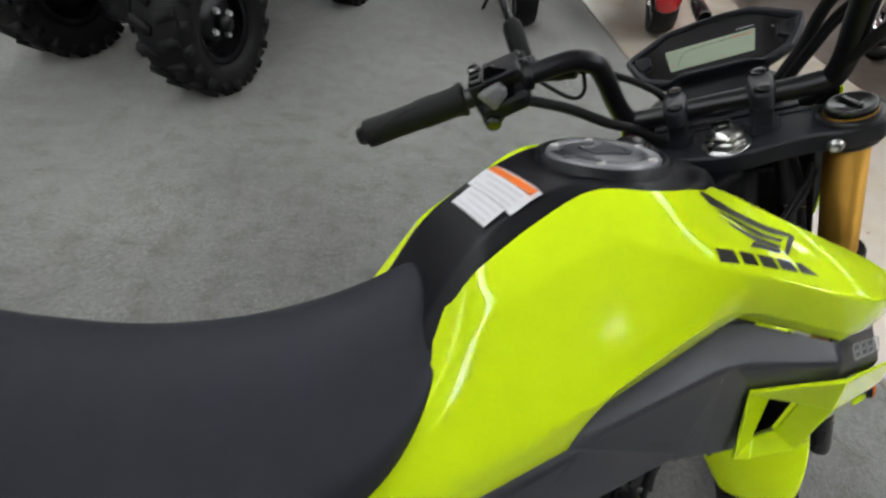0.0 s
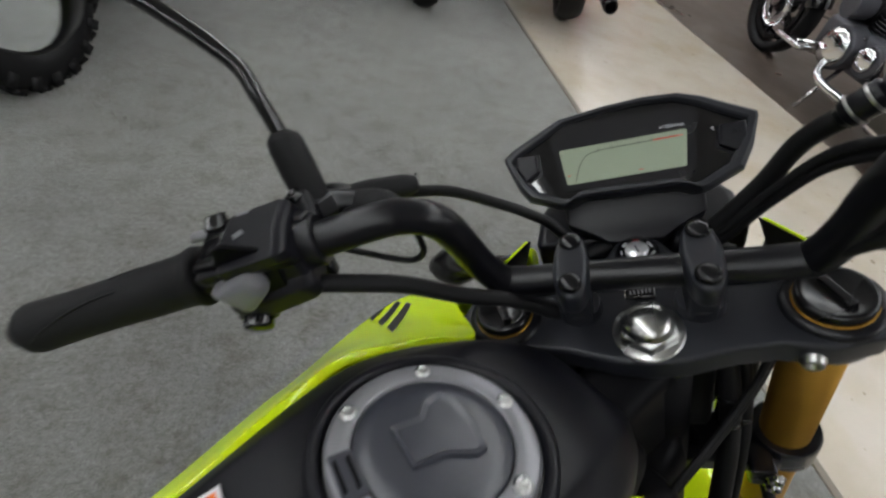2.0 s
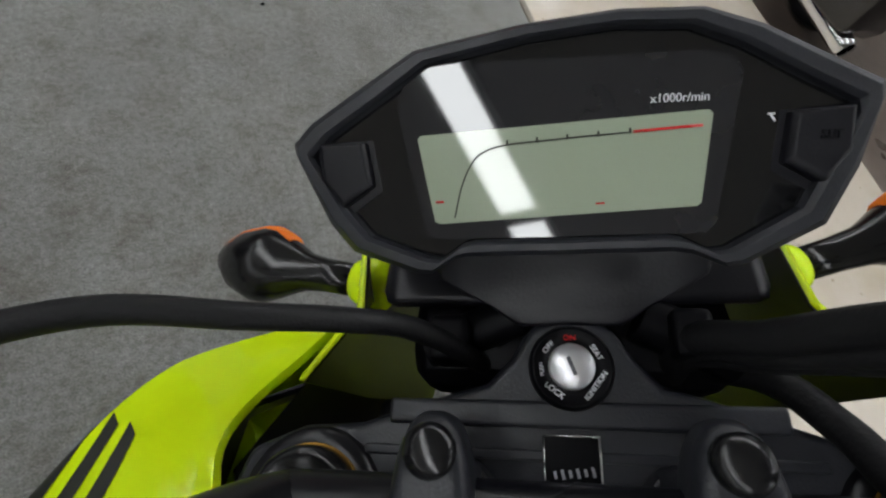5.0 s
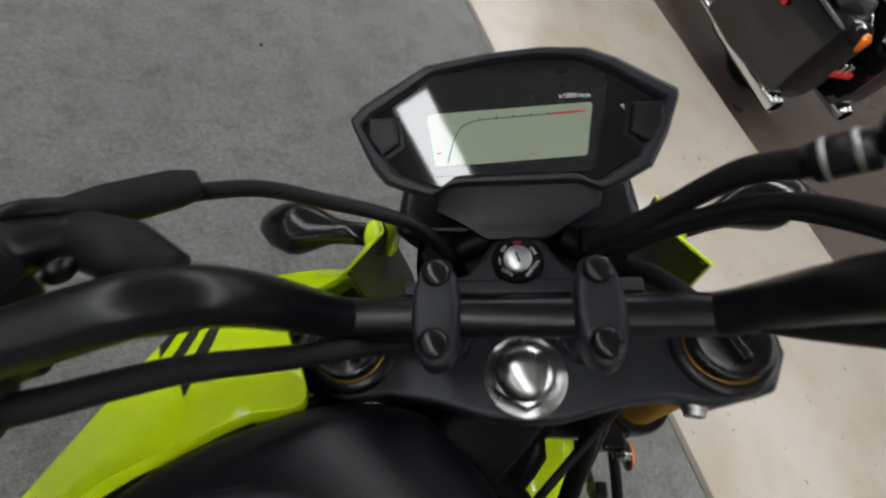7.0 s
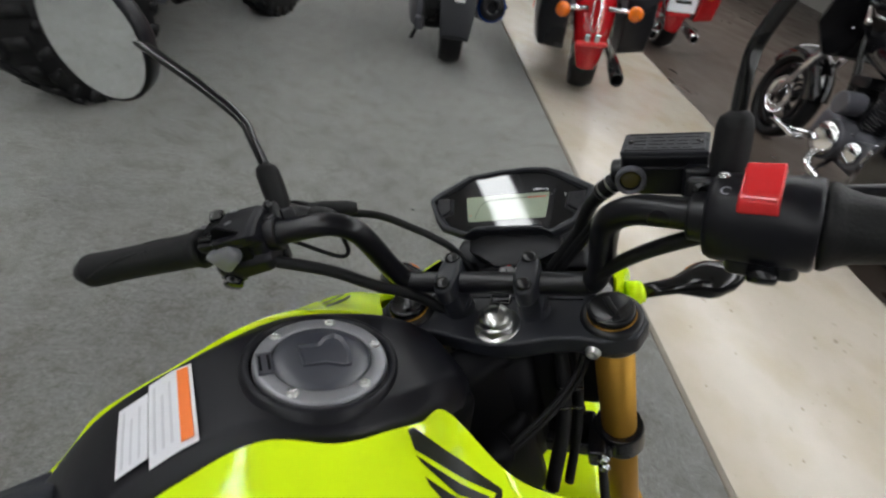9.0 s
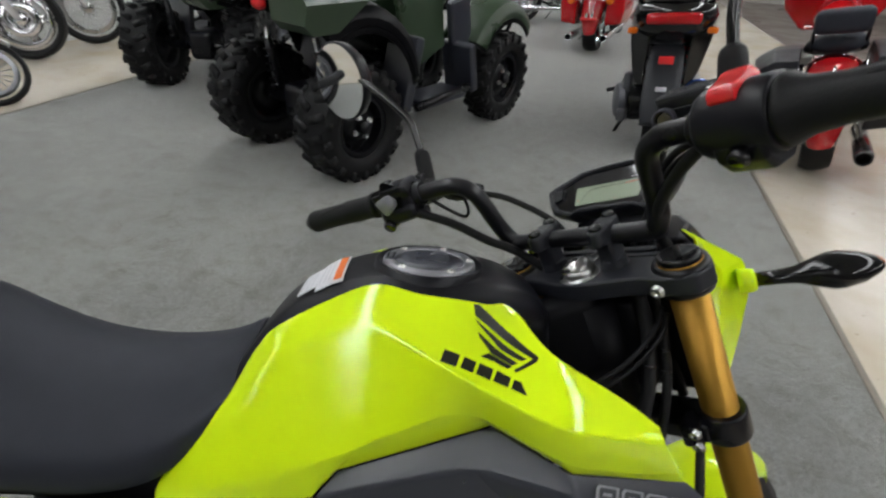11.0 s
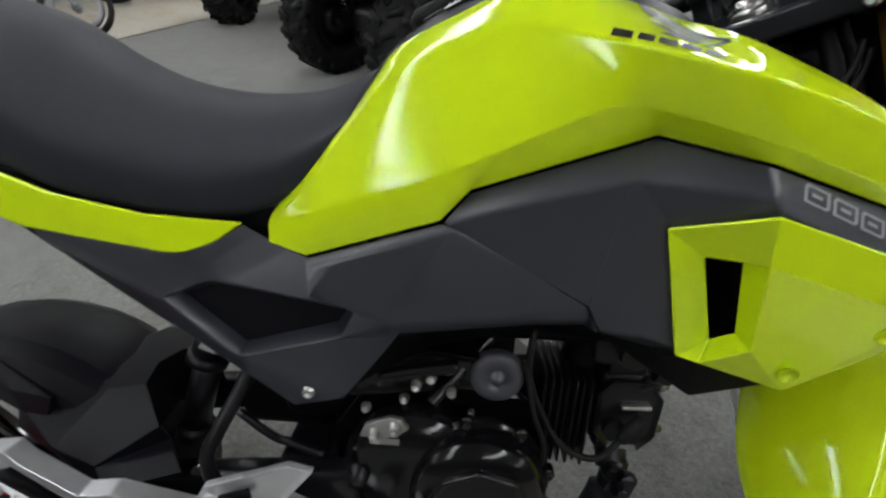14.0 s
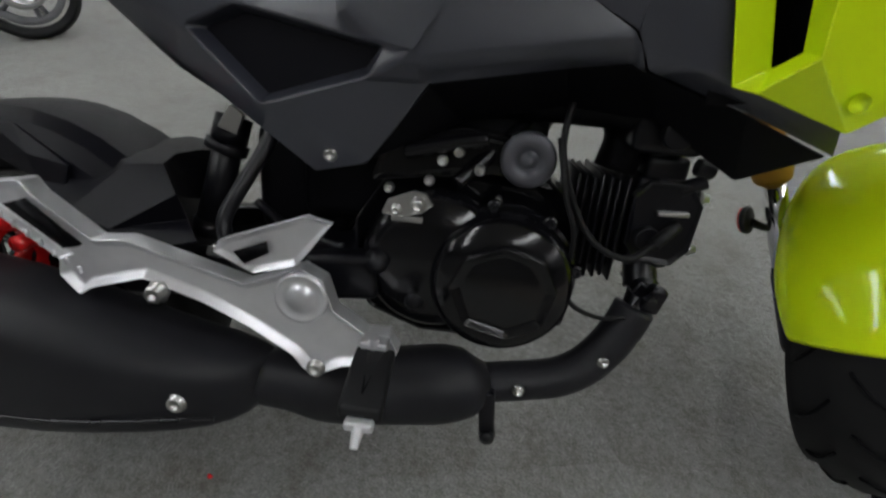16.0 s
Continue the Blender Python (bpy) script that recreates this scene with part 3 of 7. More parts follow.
COVER_FOLDS = [("m5 r2", 1.0), ("a5 m5", .12), ("a4 r1", .8), ("a2 r1", .6), ("m5 m6", .14), ("m6 fl", .10), ("c1 c2 c3", .45), ("b2 c1", .3), ("fl c1", .5), ("r0 r1 r2 r3 r4 r0", .13), ("fl r2", .3), ("fl r3", .25), ("r3 b2", .3), ("r4 d1", .5), ("r4 d3", .5), ("r4 d4", .5), ("r0 d4", .3), ("a0 r0", .4)]
covers = both("side_cover", lambda: weigh(poly(COVER, COVER_FACES), COVER, .12, COVER_FOLDS), GREY, "charcoal plastic side cover", solid=0.005, bevel=0.022, segs=5, weighted=True)
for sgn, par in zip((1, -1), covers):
    # floor of the cover's own plastic; the darker tone paints in the hollow's shade
    part("recess", poly({k: (-.47 + (x + .47) * 1.04, sgn * (y + .001), .56 + (z - .56) * 1.06) for k, (x, y, z) in COVER.items() if k[0] == "w"}, ["w0 w1 w2 w3 w4"]), GREYB, par, "recess floor with its shade in the colour", smooth=False, solid=.002)
    part("bolt", bolt(.0062, .005), STEEL, par, m=facing((-.4334, sgn * -.1155, .4635), (0, -sgn, -.05)))

# lime tail strip
TAIL = dict(a=(-.488, -.122, .655), b=(-.515, -.128, .635), c=(-.550, -.132, .620), d=(-.704, -.1290, .6385), e=(-.80, -.120, .672), f=(-.98, -.085, .765), g=(-.98, -.085, .800), h=(-.80, -.118, .715), i=(-.668, -.128, .674), j=(-.580, -.128, .659),
            m1=(-.60, -.1315, .640), m2=(-.72, -.1275, .662))
both("tail_strip", lambda: poly(TAIL, ["a b c m1 j", "c d m2 m1", "j m1 m2 i", "d e h i m2", "e f g h"]), LIME, "lime yellow tail panel strip", solid=0.005, bevel=0.006, segs=3, angle=8.0)

# seat
SEAT = [(-.372, .052, .808, .765), (-.381, .070, .805, .748), (-.394, .084, .797, .730), (-.410, .098, .789, .708), (-.432, .108, .781, .686), (-.462, .117, .775, .660), (-.505, .122, .772, .648), (-.550, .126, .774, .648),
        (-.610, .129, .785, .655), (-.660, .129, .807, .664), (-.690, .127, .823, .672), (-.715, .124, .840, .682), (-.760, .118, .858, .694), (-.86, .110, .868, .722), (-.98, .095, .876, .765), (-1.06, .06, .868, .80)]
ring = []
for x, w, zt, zb in SEAT:
    h = zt - zb
    half = [(0, zt), (w * .30, zt - .005), (w * .56, zt - .019), (w * .80, zt - .08 * h - .038), (w * .95, zt - .36 * h - .02), (w * 1.0, zb + .34 * h), (w * .97, zb + .08 * h), (w * .84, zb)]
    ring.append([(x, y, z) for y, z in half] + [(x, -y, z) for y, z in half[:0:-1]])
part("seat", loft(ring), VINYL, bike, "matt dark grey vinyl seat", sub=2)
# dark frame and inner bodies that fill the gaps
part("frame_core", join(rbox(.27, .13, .27, .03, (-.215, 0, .645)), rbox(.24, .14, .13, .03, (-.52, 0, .615)), rbox(.40, .21, .05, .015, (-.66, 0, .668), (0, 3, 0)), rbox(.10, .12, .18, .02, (-.10, 0, .60)), rbox(.44, .10, .07, .02, (-.82, 0, .725), (0, 18, 0))), DARKP, bike, "black frame and airbox")
part("head_tube", join(rod((.0195, 0, .838), (.098, 0, .665), .030), rbox(.11, .05, .16, .015, (.0, 0, .76), (0, -25, 0))), DARKP, bike, "black steering head")
for sgn in (1, -1):
    rim = [(-.090, .062, .846), (-.066, .126, .828), (-.004, .156, .796), (.022, .168, .778), (.050, .160, .722)]
    low = [(-.090, .050, .780), (-.060, .070, .760), (.000, .090, .735), (.030, .100, .720), (.050, .110, .690)]
    part("nose_lining", face_out(loft([[(x, -sgn * y, z) for x, y, z in rim], [(x, -sgn * y, z) for x, y, z in low]], closed=False), (0, 0, 1)), DARKP, bike, "black inner panel under the tank nose", solid=.002)
part("wiring_mass", join(rbox(.11, .085, .18, .03, (.042, 0, .665), (0, -25, 0)), rbox(.05, .13, .10, .02, (-.004, 0, .70)), rbox(.09, .11, .13, .02, (-.086, 0, .772))), DARKP, bike, "black wiring and brackets")

# ---- steering: everything that turns with the bars, built with z along the steering axis ----
def sp(name, bm, mat, label="", parent=None, **kw):
    if parent is None:
        return part(name, bm, mat, bike, label, m=STEER, **kw)
    return part(name, bm, mat, parent, label, **kw)


FORK_X = 0.018
PLATE = [(-.026, .0), (-.024, .022), (-.015, .055), (-.012, .080), (-.016, .104), (-.008, .136), (.014, .147), (.038, .138), (.048, .114), (.050, .088), (.0598, .0590), (.0670, .0350), (.0770, .0250), (.0900, .0175), (.098, .0)]
plate = sp("upper_fork_bridge", prism(PLATE + [(x, -y) for x, y in PLATE[-2:0:-1]], .024, pose(0, 0, -.034)), BEZEL, "satin black upper fork bridge", bevel=.004)
sp("bridge_rib", join(rbox(.010, .15, .006, .002, (.055, 0, -.009)), rbox(.004, .17, .003, .001, (.040, 0, -.0095))), BEZEL, parent=plate)
nut = sp("stem_nut", join(lathe([(.0245, -.012), (.0245, -.0095), (.0232, -.0084), (.0180, -.0082), (.0175, -.004), (.0165, -.004)], 48), lathe([(.0212, -.0090), (.0212, -.0010), (.0185, .0008), (.0150, .0008)], 6), lathe([(.0172, -.002), (.0170, .0030), (.0154, .0064), (.0118, .0092), (.0068, .0108), (0, .0114)], 48)), STEEL, "domed bright steel steering stem nut", angle=40)
emblem = sp("emblem", rbox(.0185, .0215, .002, .0008, (.0383, .0025, -.0085)), DARKP, "small black embossed plate")
sp("emblem_frame", join(box(.0007, .0215, .0006, (.0473, .0025, -.0074)), box(.0007, .0215, .0006, (.0293, .0025, -.0074)), box(.0180, .0007, .0006, (.0383, .0129, -.0074)), box(.0180, .0007, .0006, (.0383, -.0079, -.0074))), STEEL, "thin bright frame", parent=emblem)
sp("emblem_mark", join(*[box(.0026 + .0008 * (k % 2), .0011, .0005, (.0335 + .0003 * k, .0090 - .0028 * k, -.0074), (0, 0, 12)) for k in range(6)]), SILVERP, "small silver bars", parent=emblem)
KEY = pose(.073, .001, -.010)
lock = sp("ignition_lock", lathe([(.0168, 0), (.0168, .004), (.0154, .0065), (.0148, .0065), (.0142, .0055), (.0088, .0055), (.0082, .006)], 40, KEY), DARKP, "black ignition switch with a silver key barrel")
sp("key_barrel", lathe([(.0090, .004), (.0090, .0078), (.0084, .0086), (0, .0088)], 32, KEY), ALLOY, "silver key barrel", parent=lock)
sp("key_slot", rbox(.0075, .0016, .0005, .0002, (.073, .001, -.0011), (0, 0, 20)), HORNG, parent=lock)


def lettering(text, size, mat, parent, m, name="lettering", depth=.0003):
    cu = bpy.data.curves.new(name, "FONT")
    cu.body, cu.size, cu.extrude, cu.align_x, cu.align_y = text, size, depth, "CENTER", "CENTER"
    tmp = bpy.data.objects.new(name, cu)
    me = bpy.data.meshes.new_from_object(tmp)
    bpy.data.objects.remove(tmp)
    bm = bmesh.new()
    bm.from_mesh(me)
    bpy.data.meshes.remove(me)
    return part(name, moved(bm, m), mat, parent, smooth=False)


def on_dial(text, angle, size, mat, r=.0115, flip=False):
    """A word on the face of the lock, at an angle from straight ahead, counted to the left."""
    a = radians(angle)
    at = Vector((.073 + r * math.cos(a), .001 + r * math.sin(a), -.0041))
    lettering(text, size, mat, lock, Matrix.Translation(at) @ pose(0, 0, 0, 0, 0, angle - 90 + (180 if flip else 0)))


on_dial("ON", 0, .0032, REDP)
on_dial("OFF", 48, .0032, WHITE)
on_dial("PUSH", 95, .0022, WHITE)
on_dial("LOCK", 143, .0032, WHITE, flip=True)
on_dial("IGNITION", 232, .0030, WHITE, flip=True)
on_dial("SEAT", 300, .0030, WHITE)

for sy in (1, -1):
    y = .106 if sy > 0 else -.113
    leg = sp("fork_leg", lathe([(.0220, -.400), (.0205, -.385), (.0205, .0)], 40, pose(FORK_X, y, -.008)), GOLD, "gold anodised fork leg")
    sp("fork_collar", lathe([(.0205, -.446), (.0235, -.442), (.0255, -.432), (.0255, -.412), (.0225, -.400)], 40, pose(FORK_X, y, 0)), GOLD, parent=leg)
    sp("fork_tube", lathe([(.0155, -.62), (.0155, -.43)], 28, pose(FORK_X, y, 0)), CHROME, "chrome fork tube", parent=leg)
    sp("fork_bottom", lathe([(.018, -.73), (.019, -.72), (.019, -.60), (.0165, -.585)], 28, pose(FORK_X, y, 0)), SATIN, parent=leg)
    sp("fork_lug", lathe([(.0285, -.040), (.0300, -.036), (.0300, -.010), (.0285, -.006), (.0235, -.006)], 40, pose(FORK_X, y, 0)), SATIN, parent=plate)
    cap = sp("fork_cap", join(lathe([(.0225, -.008), (.0225, .0010), (.0212, .0028), (.0185, .0032), (.0172, .0022), (0, .0022)], 40, pose(FORK_X, y, 0)), rbox(.0260, .0060, .0040, .0014, (FORK_X, y, .0030), (0, 0, 25))), INDB, "black fork cap with a raised bar", angle=40)
    sp("gold_ring", lathe([(.0233, -.007), (.0233, -.0052), (.0225, -.0048), (.0225, -.007)], 36, pose(FORK_X, y, 0), caps=False), GOLD, parent=cap)
    low = sp("lower_clamp", join(lathe([(.0275, -.243), (.0290, -.239), (.0290, -.209), (.0275, -.205)], 36, pose(FORK_X, y, 0)), rbox(.030, .022, .030, .004, (-.010, sy * .088, -.224)), rbox(.036, .11, .026, .005, (.004, sy * .05, -.226))), SATIN, "satin black lower fork clamp", bevel=.002)
    for px, py, pz, ow in ((-.010, sy * .096, -.0255, plate), (-.022, sy * .096, -.212, low), (-.022, sy * .096, -.231, low)):
        sp("pinch_bolt", bolt(.0062, .006, facing((px - .004, py, pz), (-1, sy * -.15, 0))), STEEL, parent=ow)
    # handlebar clamp
    cy = sy * .0415 + .005
    cl = sp("bar_clamp", join(loft([[(.0225 + .0305 * k * math.cos(a), cy + .0128 * k * math.copysign(abs(math.sin(a)) ** .75, math.sin(a)), z) for a in [math.tau * (q + .5) / 28 for q in range(28)]] for k, z in ((.96, .026), (1.0, .030), (1.0, .040), (.95, .0440), (.82, .0462), (.55, .0472))]), rbox(.030, .021, .045, .005, (.0225, cy, .006)), lathe([(.017, -.012), (.016, .0)], 24, pose(.0225, cy, 0))), BEZEL, "satin black handlebar clamp", bevel=.002)
    for bx in (.0035, .0415):
        sp("clamp_bolt", lathe([(.0080, .043), (.0080, .0482), (.0070, .0500), (.0045, .0510), (0, .0513)], 20, pose(bx, cy, 0)), INDB, parent=cl)
    # the brake or cable guides beside the steering head
    sp("stay", rod((.030, sy * .060, -.20), (.050, sy * .068, -.02), .004), GLOSS, "black stay")
sp("fork_shroud", join(rbox(.022, .185, .165, .008, (.052, 0, -.125)), rbox(.05, .10, .13, .012, (.030, 0, -.12))), DARKP, "black panel between the fork legs")
sp("lower_bridge", rbox(.05, .17, .026, .006, (.012, 0, -.226)), SATIN, "satin black lower fork bridge")
BAR = [(.0225, 0, .030), (.0225, .084, .030), (.0212, .099, .036), (.0165, .107, .060), (.0085, .111, .094), (.0015, .116, .119), (-.005, .130, .133), (-.015, .155, .139), (-.046, .245, .142), (-.088, .385, .149)]
sp("handlebar", tube([(x, -y, z) for x, y, z in BAR[::-1]] + BAR[1:], .0115, 20, 6), SATIN, "satin black tubular handlebar")


def along(y):
    """The place on the outer, straight part of the left bar, and the way outwards."""
    a, b = Vector(BAR[-3]), Vector(BAR[-1])
    return a + (b - a) * ((y - a.y) / (b.y - a.y)), (b - a).normalized()


MIRROR_WAY, MIRROR_ROLL = (-.995, .0, .07), 0.0
for sy in (1, -1):
    flip = MIRROR_Y if sy < 0 else Matrix.Identity(4)
    p, w = along(.256 if sy > 0 else .2385)
    m, _ = axis_to(p, p + w)
    e = .129 if sy > 0 else .146
    prof = [(.0115, -.002), (.0190, 0), (.0198, .003), (.0182, .007), (.0172, .014)] if sy > 0 else [(.0115, 0), (.0262, .0002), (.0268, .0025), (.0262, .0050), (.0235, .0085), (.0205, .0160), (.0186, .0280)]
    prof += [(.0170, .040), (.0164, .070), (.0164, .095), (.0172, e - .012), (.0174, e - .006), (.0165, e - .002), (.012, e), (.010, e)]
    grip = sp("grip", moved(lathe(prof, 40, m), flip), RUBBER, "black rubber handlebar grip")
    sp("bar_end", moved(lathe([(.0105, e - .001), (.0105, e + .007), (.009, e + .010), (0, e + .010)], 24, m), flip), SATIN, parent=grip)
    for k in range(9):
        sp("grip_rib", moved(moved(rbox(.0010, .0028, .0010, .0004), m @ pose(0, 0, 0, 0, 0, 90 + 8 * sy) @ pose(-.0177, 0, .0345 + .0024 * k)), flip), RUBBER, parent=grip)
    for a0, a1, z0, z1 in ((60, 10, .050, .118), (110, 100, .036, .058), (150, 190, .050, .118)):
        line = [m @ Vector((.0170 * math.cos(radians(a0 + (a1 - a0) * f * f)), .0170 * math.sin(radians(a0 + (a1 - a0) * f * f)), z0 + (z1 - z0) * f)) for f in [q / 6 for q in range(7)]]
        sp("grip_line", moved(tube(line, .0007, 6, 2), flip), RUBBER, parent=grip)
    # mirror with its rubber boot and bent stem
    perch = sp("mirror_perch", moved(join(lathe([(.0155, -.010), (.0165, -.008), (.0165, .010), (.0155, .012)], 24, axis_to(along(.190)[0], along(.2)[0])[0]), lathe([(.0125, 0), (.0135, .002), (.0135, .012), (.0115, .014)], 6, facing((.0005, .1925, .137), (.33, .1, .94))), rbox(.012, .016, .026, .003, (-.0215, .1915, .146), (0, 12, 0))), flip), SATIN, "black lever perch", bevel=.0012)
    for pz in (.140, .155):
        sp("perch_bolt", moved(bolt(.0042, .004, facing((-.0275, .1915, pz), (-1, 0, .15))), flip), GLOSS, parent=perch)
    boot = sp("mirror_boot", moved(tube([(.004, .1935, .144), (.0075, .1945, .154), (.014, .197, .170), (.0185, .1985, .1825), (.0205, .1995, .188), (.0222, .200, .1915)], .0105, 20, 6, radii=[.0104, .0114, .0117, .0114, .0098, .0054]), flip), RUBBER, "black rubber boot", parent=perch)
    stem = sp("mirror_stem", moved(tube([(.020, .199, .186), (.027, .203, .214), (.034, .210, .234), (.034, .232, .268), (.036, .268, .308), (.046, .300, .330)], .0050, 14, 8), flip), GLOSS, "black mirror stem")
    HEAD = facing((.040, .328, .330), MIRROR_WAY) @ pose(0, 0, 0, 0, 0, MIRROR_ROLL)
    oval = [(.058 * math.cos(2 * math.pi * k / 36), .060 * math.sin(2 * math.pi * k / 36)) for k in range(36)]
    shell = loft([[HEAD @ Vector((x * s, y * s, z)) for x, y in oval] for s, z in ((.35, -.030), (.75, -.026), (.95, -.014), (1.0, -.002), (1.0, .003), (.95, .004))])
    hd = sp("mirror_head", moved(shell, flip), BLACKP, "round black mirror housing")
    sp("mirror_face", moved(prism([(x * .95, y * .95) for x, y in oval], .0012, HEAD @ pose(0, 0, .0034)), flip), MIRROR, "mirror glass", parent=hd, smooth=False)
    # lever
    lever = sp("lever", moved(tube([(.008, .176, .130), (.020, .188, .123), (.030, .200, .118), (.038, .230, .112), (.044, .262, .106)], .0065, 12, 8, flat=.7), flip), SATIN, "grey metal clutch lever" if sy > 0 else "black brake lever")
    sp("lever_blade", moved(tube([(.0435, .258, .1065), (.046, .290, .104), (.046, .320, .102), (.040, .366, .102)], .0065, 12, 8, flat=.7), flip), RING if sy > 0 else SATIN, parent=lever)

# left switch box, clutch cable
SW = STEER @ pose(-.036, .214, .145, 0, 0, 17.4)
def box_slice(y, k, dz=0.0):
    """A cut across the switch box at a place along the bar."""
    prof = ((.019, .0215), (-.008, .0225), (-.0285, .0175), (-.0275, .0105), (-.0195, .0000), (-.0205, -.0235), (-.0100, -.0300), (.0120, -.0270), (.0235, -.0120), (.0255, .0090))
    return [(x * k, y, z * k + dz) for x, z in prof]


box_l = part("switch_box", loft([box_slice(-.0265, .80), box_slice(-.0245, .93), box_slice(-.0205, 1.0), box_slice(.0120, 1.0), box_slice(.0140, .97), box_slice(.0142, .80), box_slice(.0290, .80), box_slice(.0330, .74)]), BLACKP, bike, "black angular handlebar switch box", m=SW, bevel=.0022, segs=3, angle=20)
part("lower_housing", loft([[(x * k - .008, y, z * k - .020) for x, z in ((.016, .012), (-.012, .012), (-.017, .004), (-.014, -.010), (.002, -.016), (.016, -.010))] for y, k in ((-.027, .70), (-.022, .95), (.006, 1.05), (.026, .95), (.031, .70))]), BLACKP, box_l, m=pose(0, 0, 0), bevel=.002, angle=25)
part("switch_recess", prism([(-.0115, -.0120), (-.0120, .0100), (.0040, .0200), (.0290, .0100), (.0300, .0040), (.0160, -.0180)], .004, facing((-.0215, 0, 0), (-1, 0, 0)) @ pose(0, 0, -.003, 0, 0, 90)), DARKP, box_l, "dark well round the thumb switch", bevel=.001)
part("indicator_switch", loft([[(x, .0085 + (y - .0085) * k, -.0005 + (z + .0005) * k) for y, z in ((.0262, .0062), (.0080, .0118), (-.0020, .0126), (-.0062, .0020), (-.0050, -.0055), (.0120, -.0165), (.0165, -.0140))] for x, k in ((-.0180, .96), (-.0280, 1.0), (-.0315, .86), (-.0335, .46))]), LIGHTG, box_l, "light grey thumb switch", bevel=.0022, segs=3, angle=15)
rocker = part("beam_switch", loft([[(x * k + .002, .0235 + (y - .0235) * k, z) for x, y in ((-.0225, .0165), (.0215, .0150), (.0235, .0310), (-.0195, .0325))] for k, z in ((1.0, .008), (1.0, .0165), (.92, .0190))]), INDB, box_l, "black rocker switch", bevel=.0012)
part("rocker_nose", join(rbox(.012, .014, .008, .003, (.0185, .0240, .0200), (0, -24, 0)), rbox(.0014, .0130, .0016, .0006, (.0235, .0240, .0225))), GLOSS, rocker)
part("rocker_slot", box(.0150, .0100, .0012, (-.0030, .0240, .0188)), DARKP, rocker)
part("horn_button", join(lathe([(.0095, 0), (.0095, .008), (.0080, .0100), (.0040, .0108), (0, .0110)], 24, facing((-.0180, .0200, -.0300), (-1, .15, -.45))), rbox(.012, .024, .012, .003, (-.016, .0190, -.0290))), GLOSS, box_l, "black horn button", bevel=.001)
part("switch_mark", join(rbox(.0048, .0062, .0008, .0003, (-.0050, .0020, .0226), (0, 0, 30))), LIGHTG, box_l)
part("switch_mark", rbox(.0030, .0085, .0008, .0003, (.0165, .0040, .0217)), LIGHTG, box_l)
part("switch_mark", rbox(.0008, .0050, .0018, .0003, (-.0292, .0230, -.0238), (0, 20, 0)), LIGHTG, box_l)
cperch = sp("clutch_perch", join(tube([(.002, .200, .146), (.014, .196, .136), (.026, .182, .124)], .010, 14, 6, radii=[.012, .0115, .0095]), rbox(.034, .018, .036, .006, (.000, .197, .140), (0, 35, 17)), rbox(.012, .020, .018, .004, (-.020, .199, .112), (0, 20, 17))), SATIN, "black clutch lever bracket", bevel=.002)
sp("bracket_bolt", bolt(.0042, .004, facing((-.004, .196, .160), (-.2, 0, 1))), GLOSS, parent=cperch)
sp("lever_cover", tube([(.022, .190, .126), (.026, .180, .121), (.020, .160, .120), (.014, .141, .114)], .010, 18, 6, radii=[.008, .0125, .0140, .0085]), RUBBER, "rubber lever cover", parent=cperch)
sp("lever_arm", tube([(.018, .212, .136), (.030, .200, .136), (.040, .188, .124)], .0055, 10, 6), SATIN, parent=cperch)
sp("clutch_boot", tube([(.036, .192, .126), (.046, .180, .117), (.060, .161, .107), (.066, .153, .103)], .009, 16, 6, radii=[.0065, .0095, .0090, .0062]), RUBBER, "rubber cable boot")
sp("clutch_cable", tube([(.060, .170, .102), (.074, .135, .085), (.0775, .1026, .0637), (.081, .080, .044), (.083, .060, .020), (.078, .040, -.03), (.07, .03, -.08)], .0045, 12, 8), RUBBER, "black clutch cable")
sp("wire_loom", tube([(-.048, .205, .130), (-.036, .180, .112), (-.018, .150, .084), (-.004, .118, .050), (.008, .090, .026), (.020, .062, -.01)], .0062, 12, 8), RUBBER, "black wiring loom")
sp("thin_wire", tube([(-.020, .176, .128), (-.004, .156, .096), (.001, .144, .088), (.000, .134, .098), (-.004, .130, .124)], .0024, 8, 8), RUBBER, "thin black wire")
sp("wire_loom", tube([(-.030, -.180, .130), (-.010, -.140, .096), (.010, -.108, .056), (.034, -.094, .015), (.052, -.090, -.004), (.072, -.076, -.022), (.080, -.050, -.05)], .0062, 12, 8), RUBBER, "black wiring loom")

# right throttle housing, red switch and brake reservoir
p, w = along(.215)
p.y, w.y = -p.y, -w.y
TH = axis_to(p, p + w)[0]
th = sp("throttle_housing", lathe([(.0150, -.0355), (.0235, -.0355), (.0265, -.0343), (.0285, -.0305), (.0292, -.0225), (.0295, -.0015), (.0290, .0215), (.0278, .0235), (.0255, .0240), (.0150, .0240)], 48), BLACKP, "black throttle housing")
th.matrix_basis = STEER @ TH
TI = (STEER @ TH).inverted() @ STEER
UPW = (Vector((0, 0, 1)) - w * w.z).normalized()
BACK = w.cross(UPW) if w.cross(UPW).x < 0 else UPW.cross(w)


def round_bar(deg, r, z):
    """A place round the right bar: the turn from straight up to the rear, the distance and the way outwards."""
    a = radians(deg)
    return p + (UPW * math.cos(a) + BACK * math.sin(a)) * r + w * z


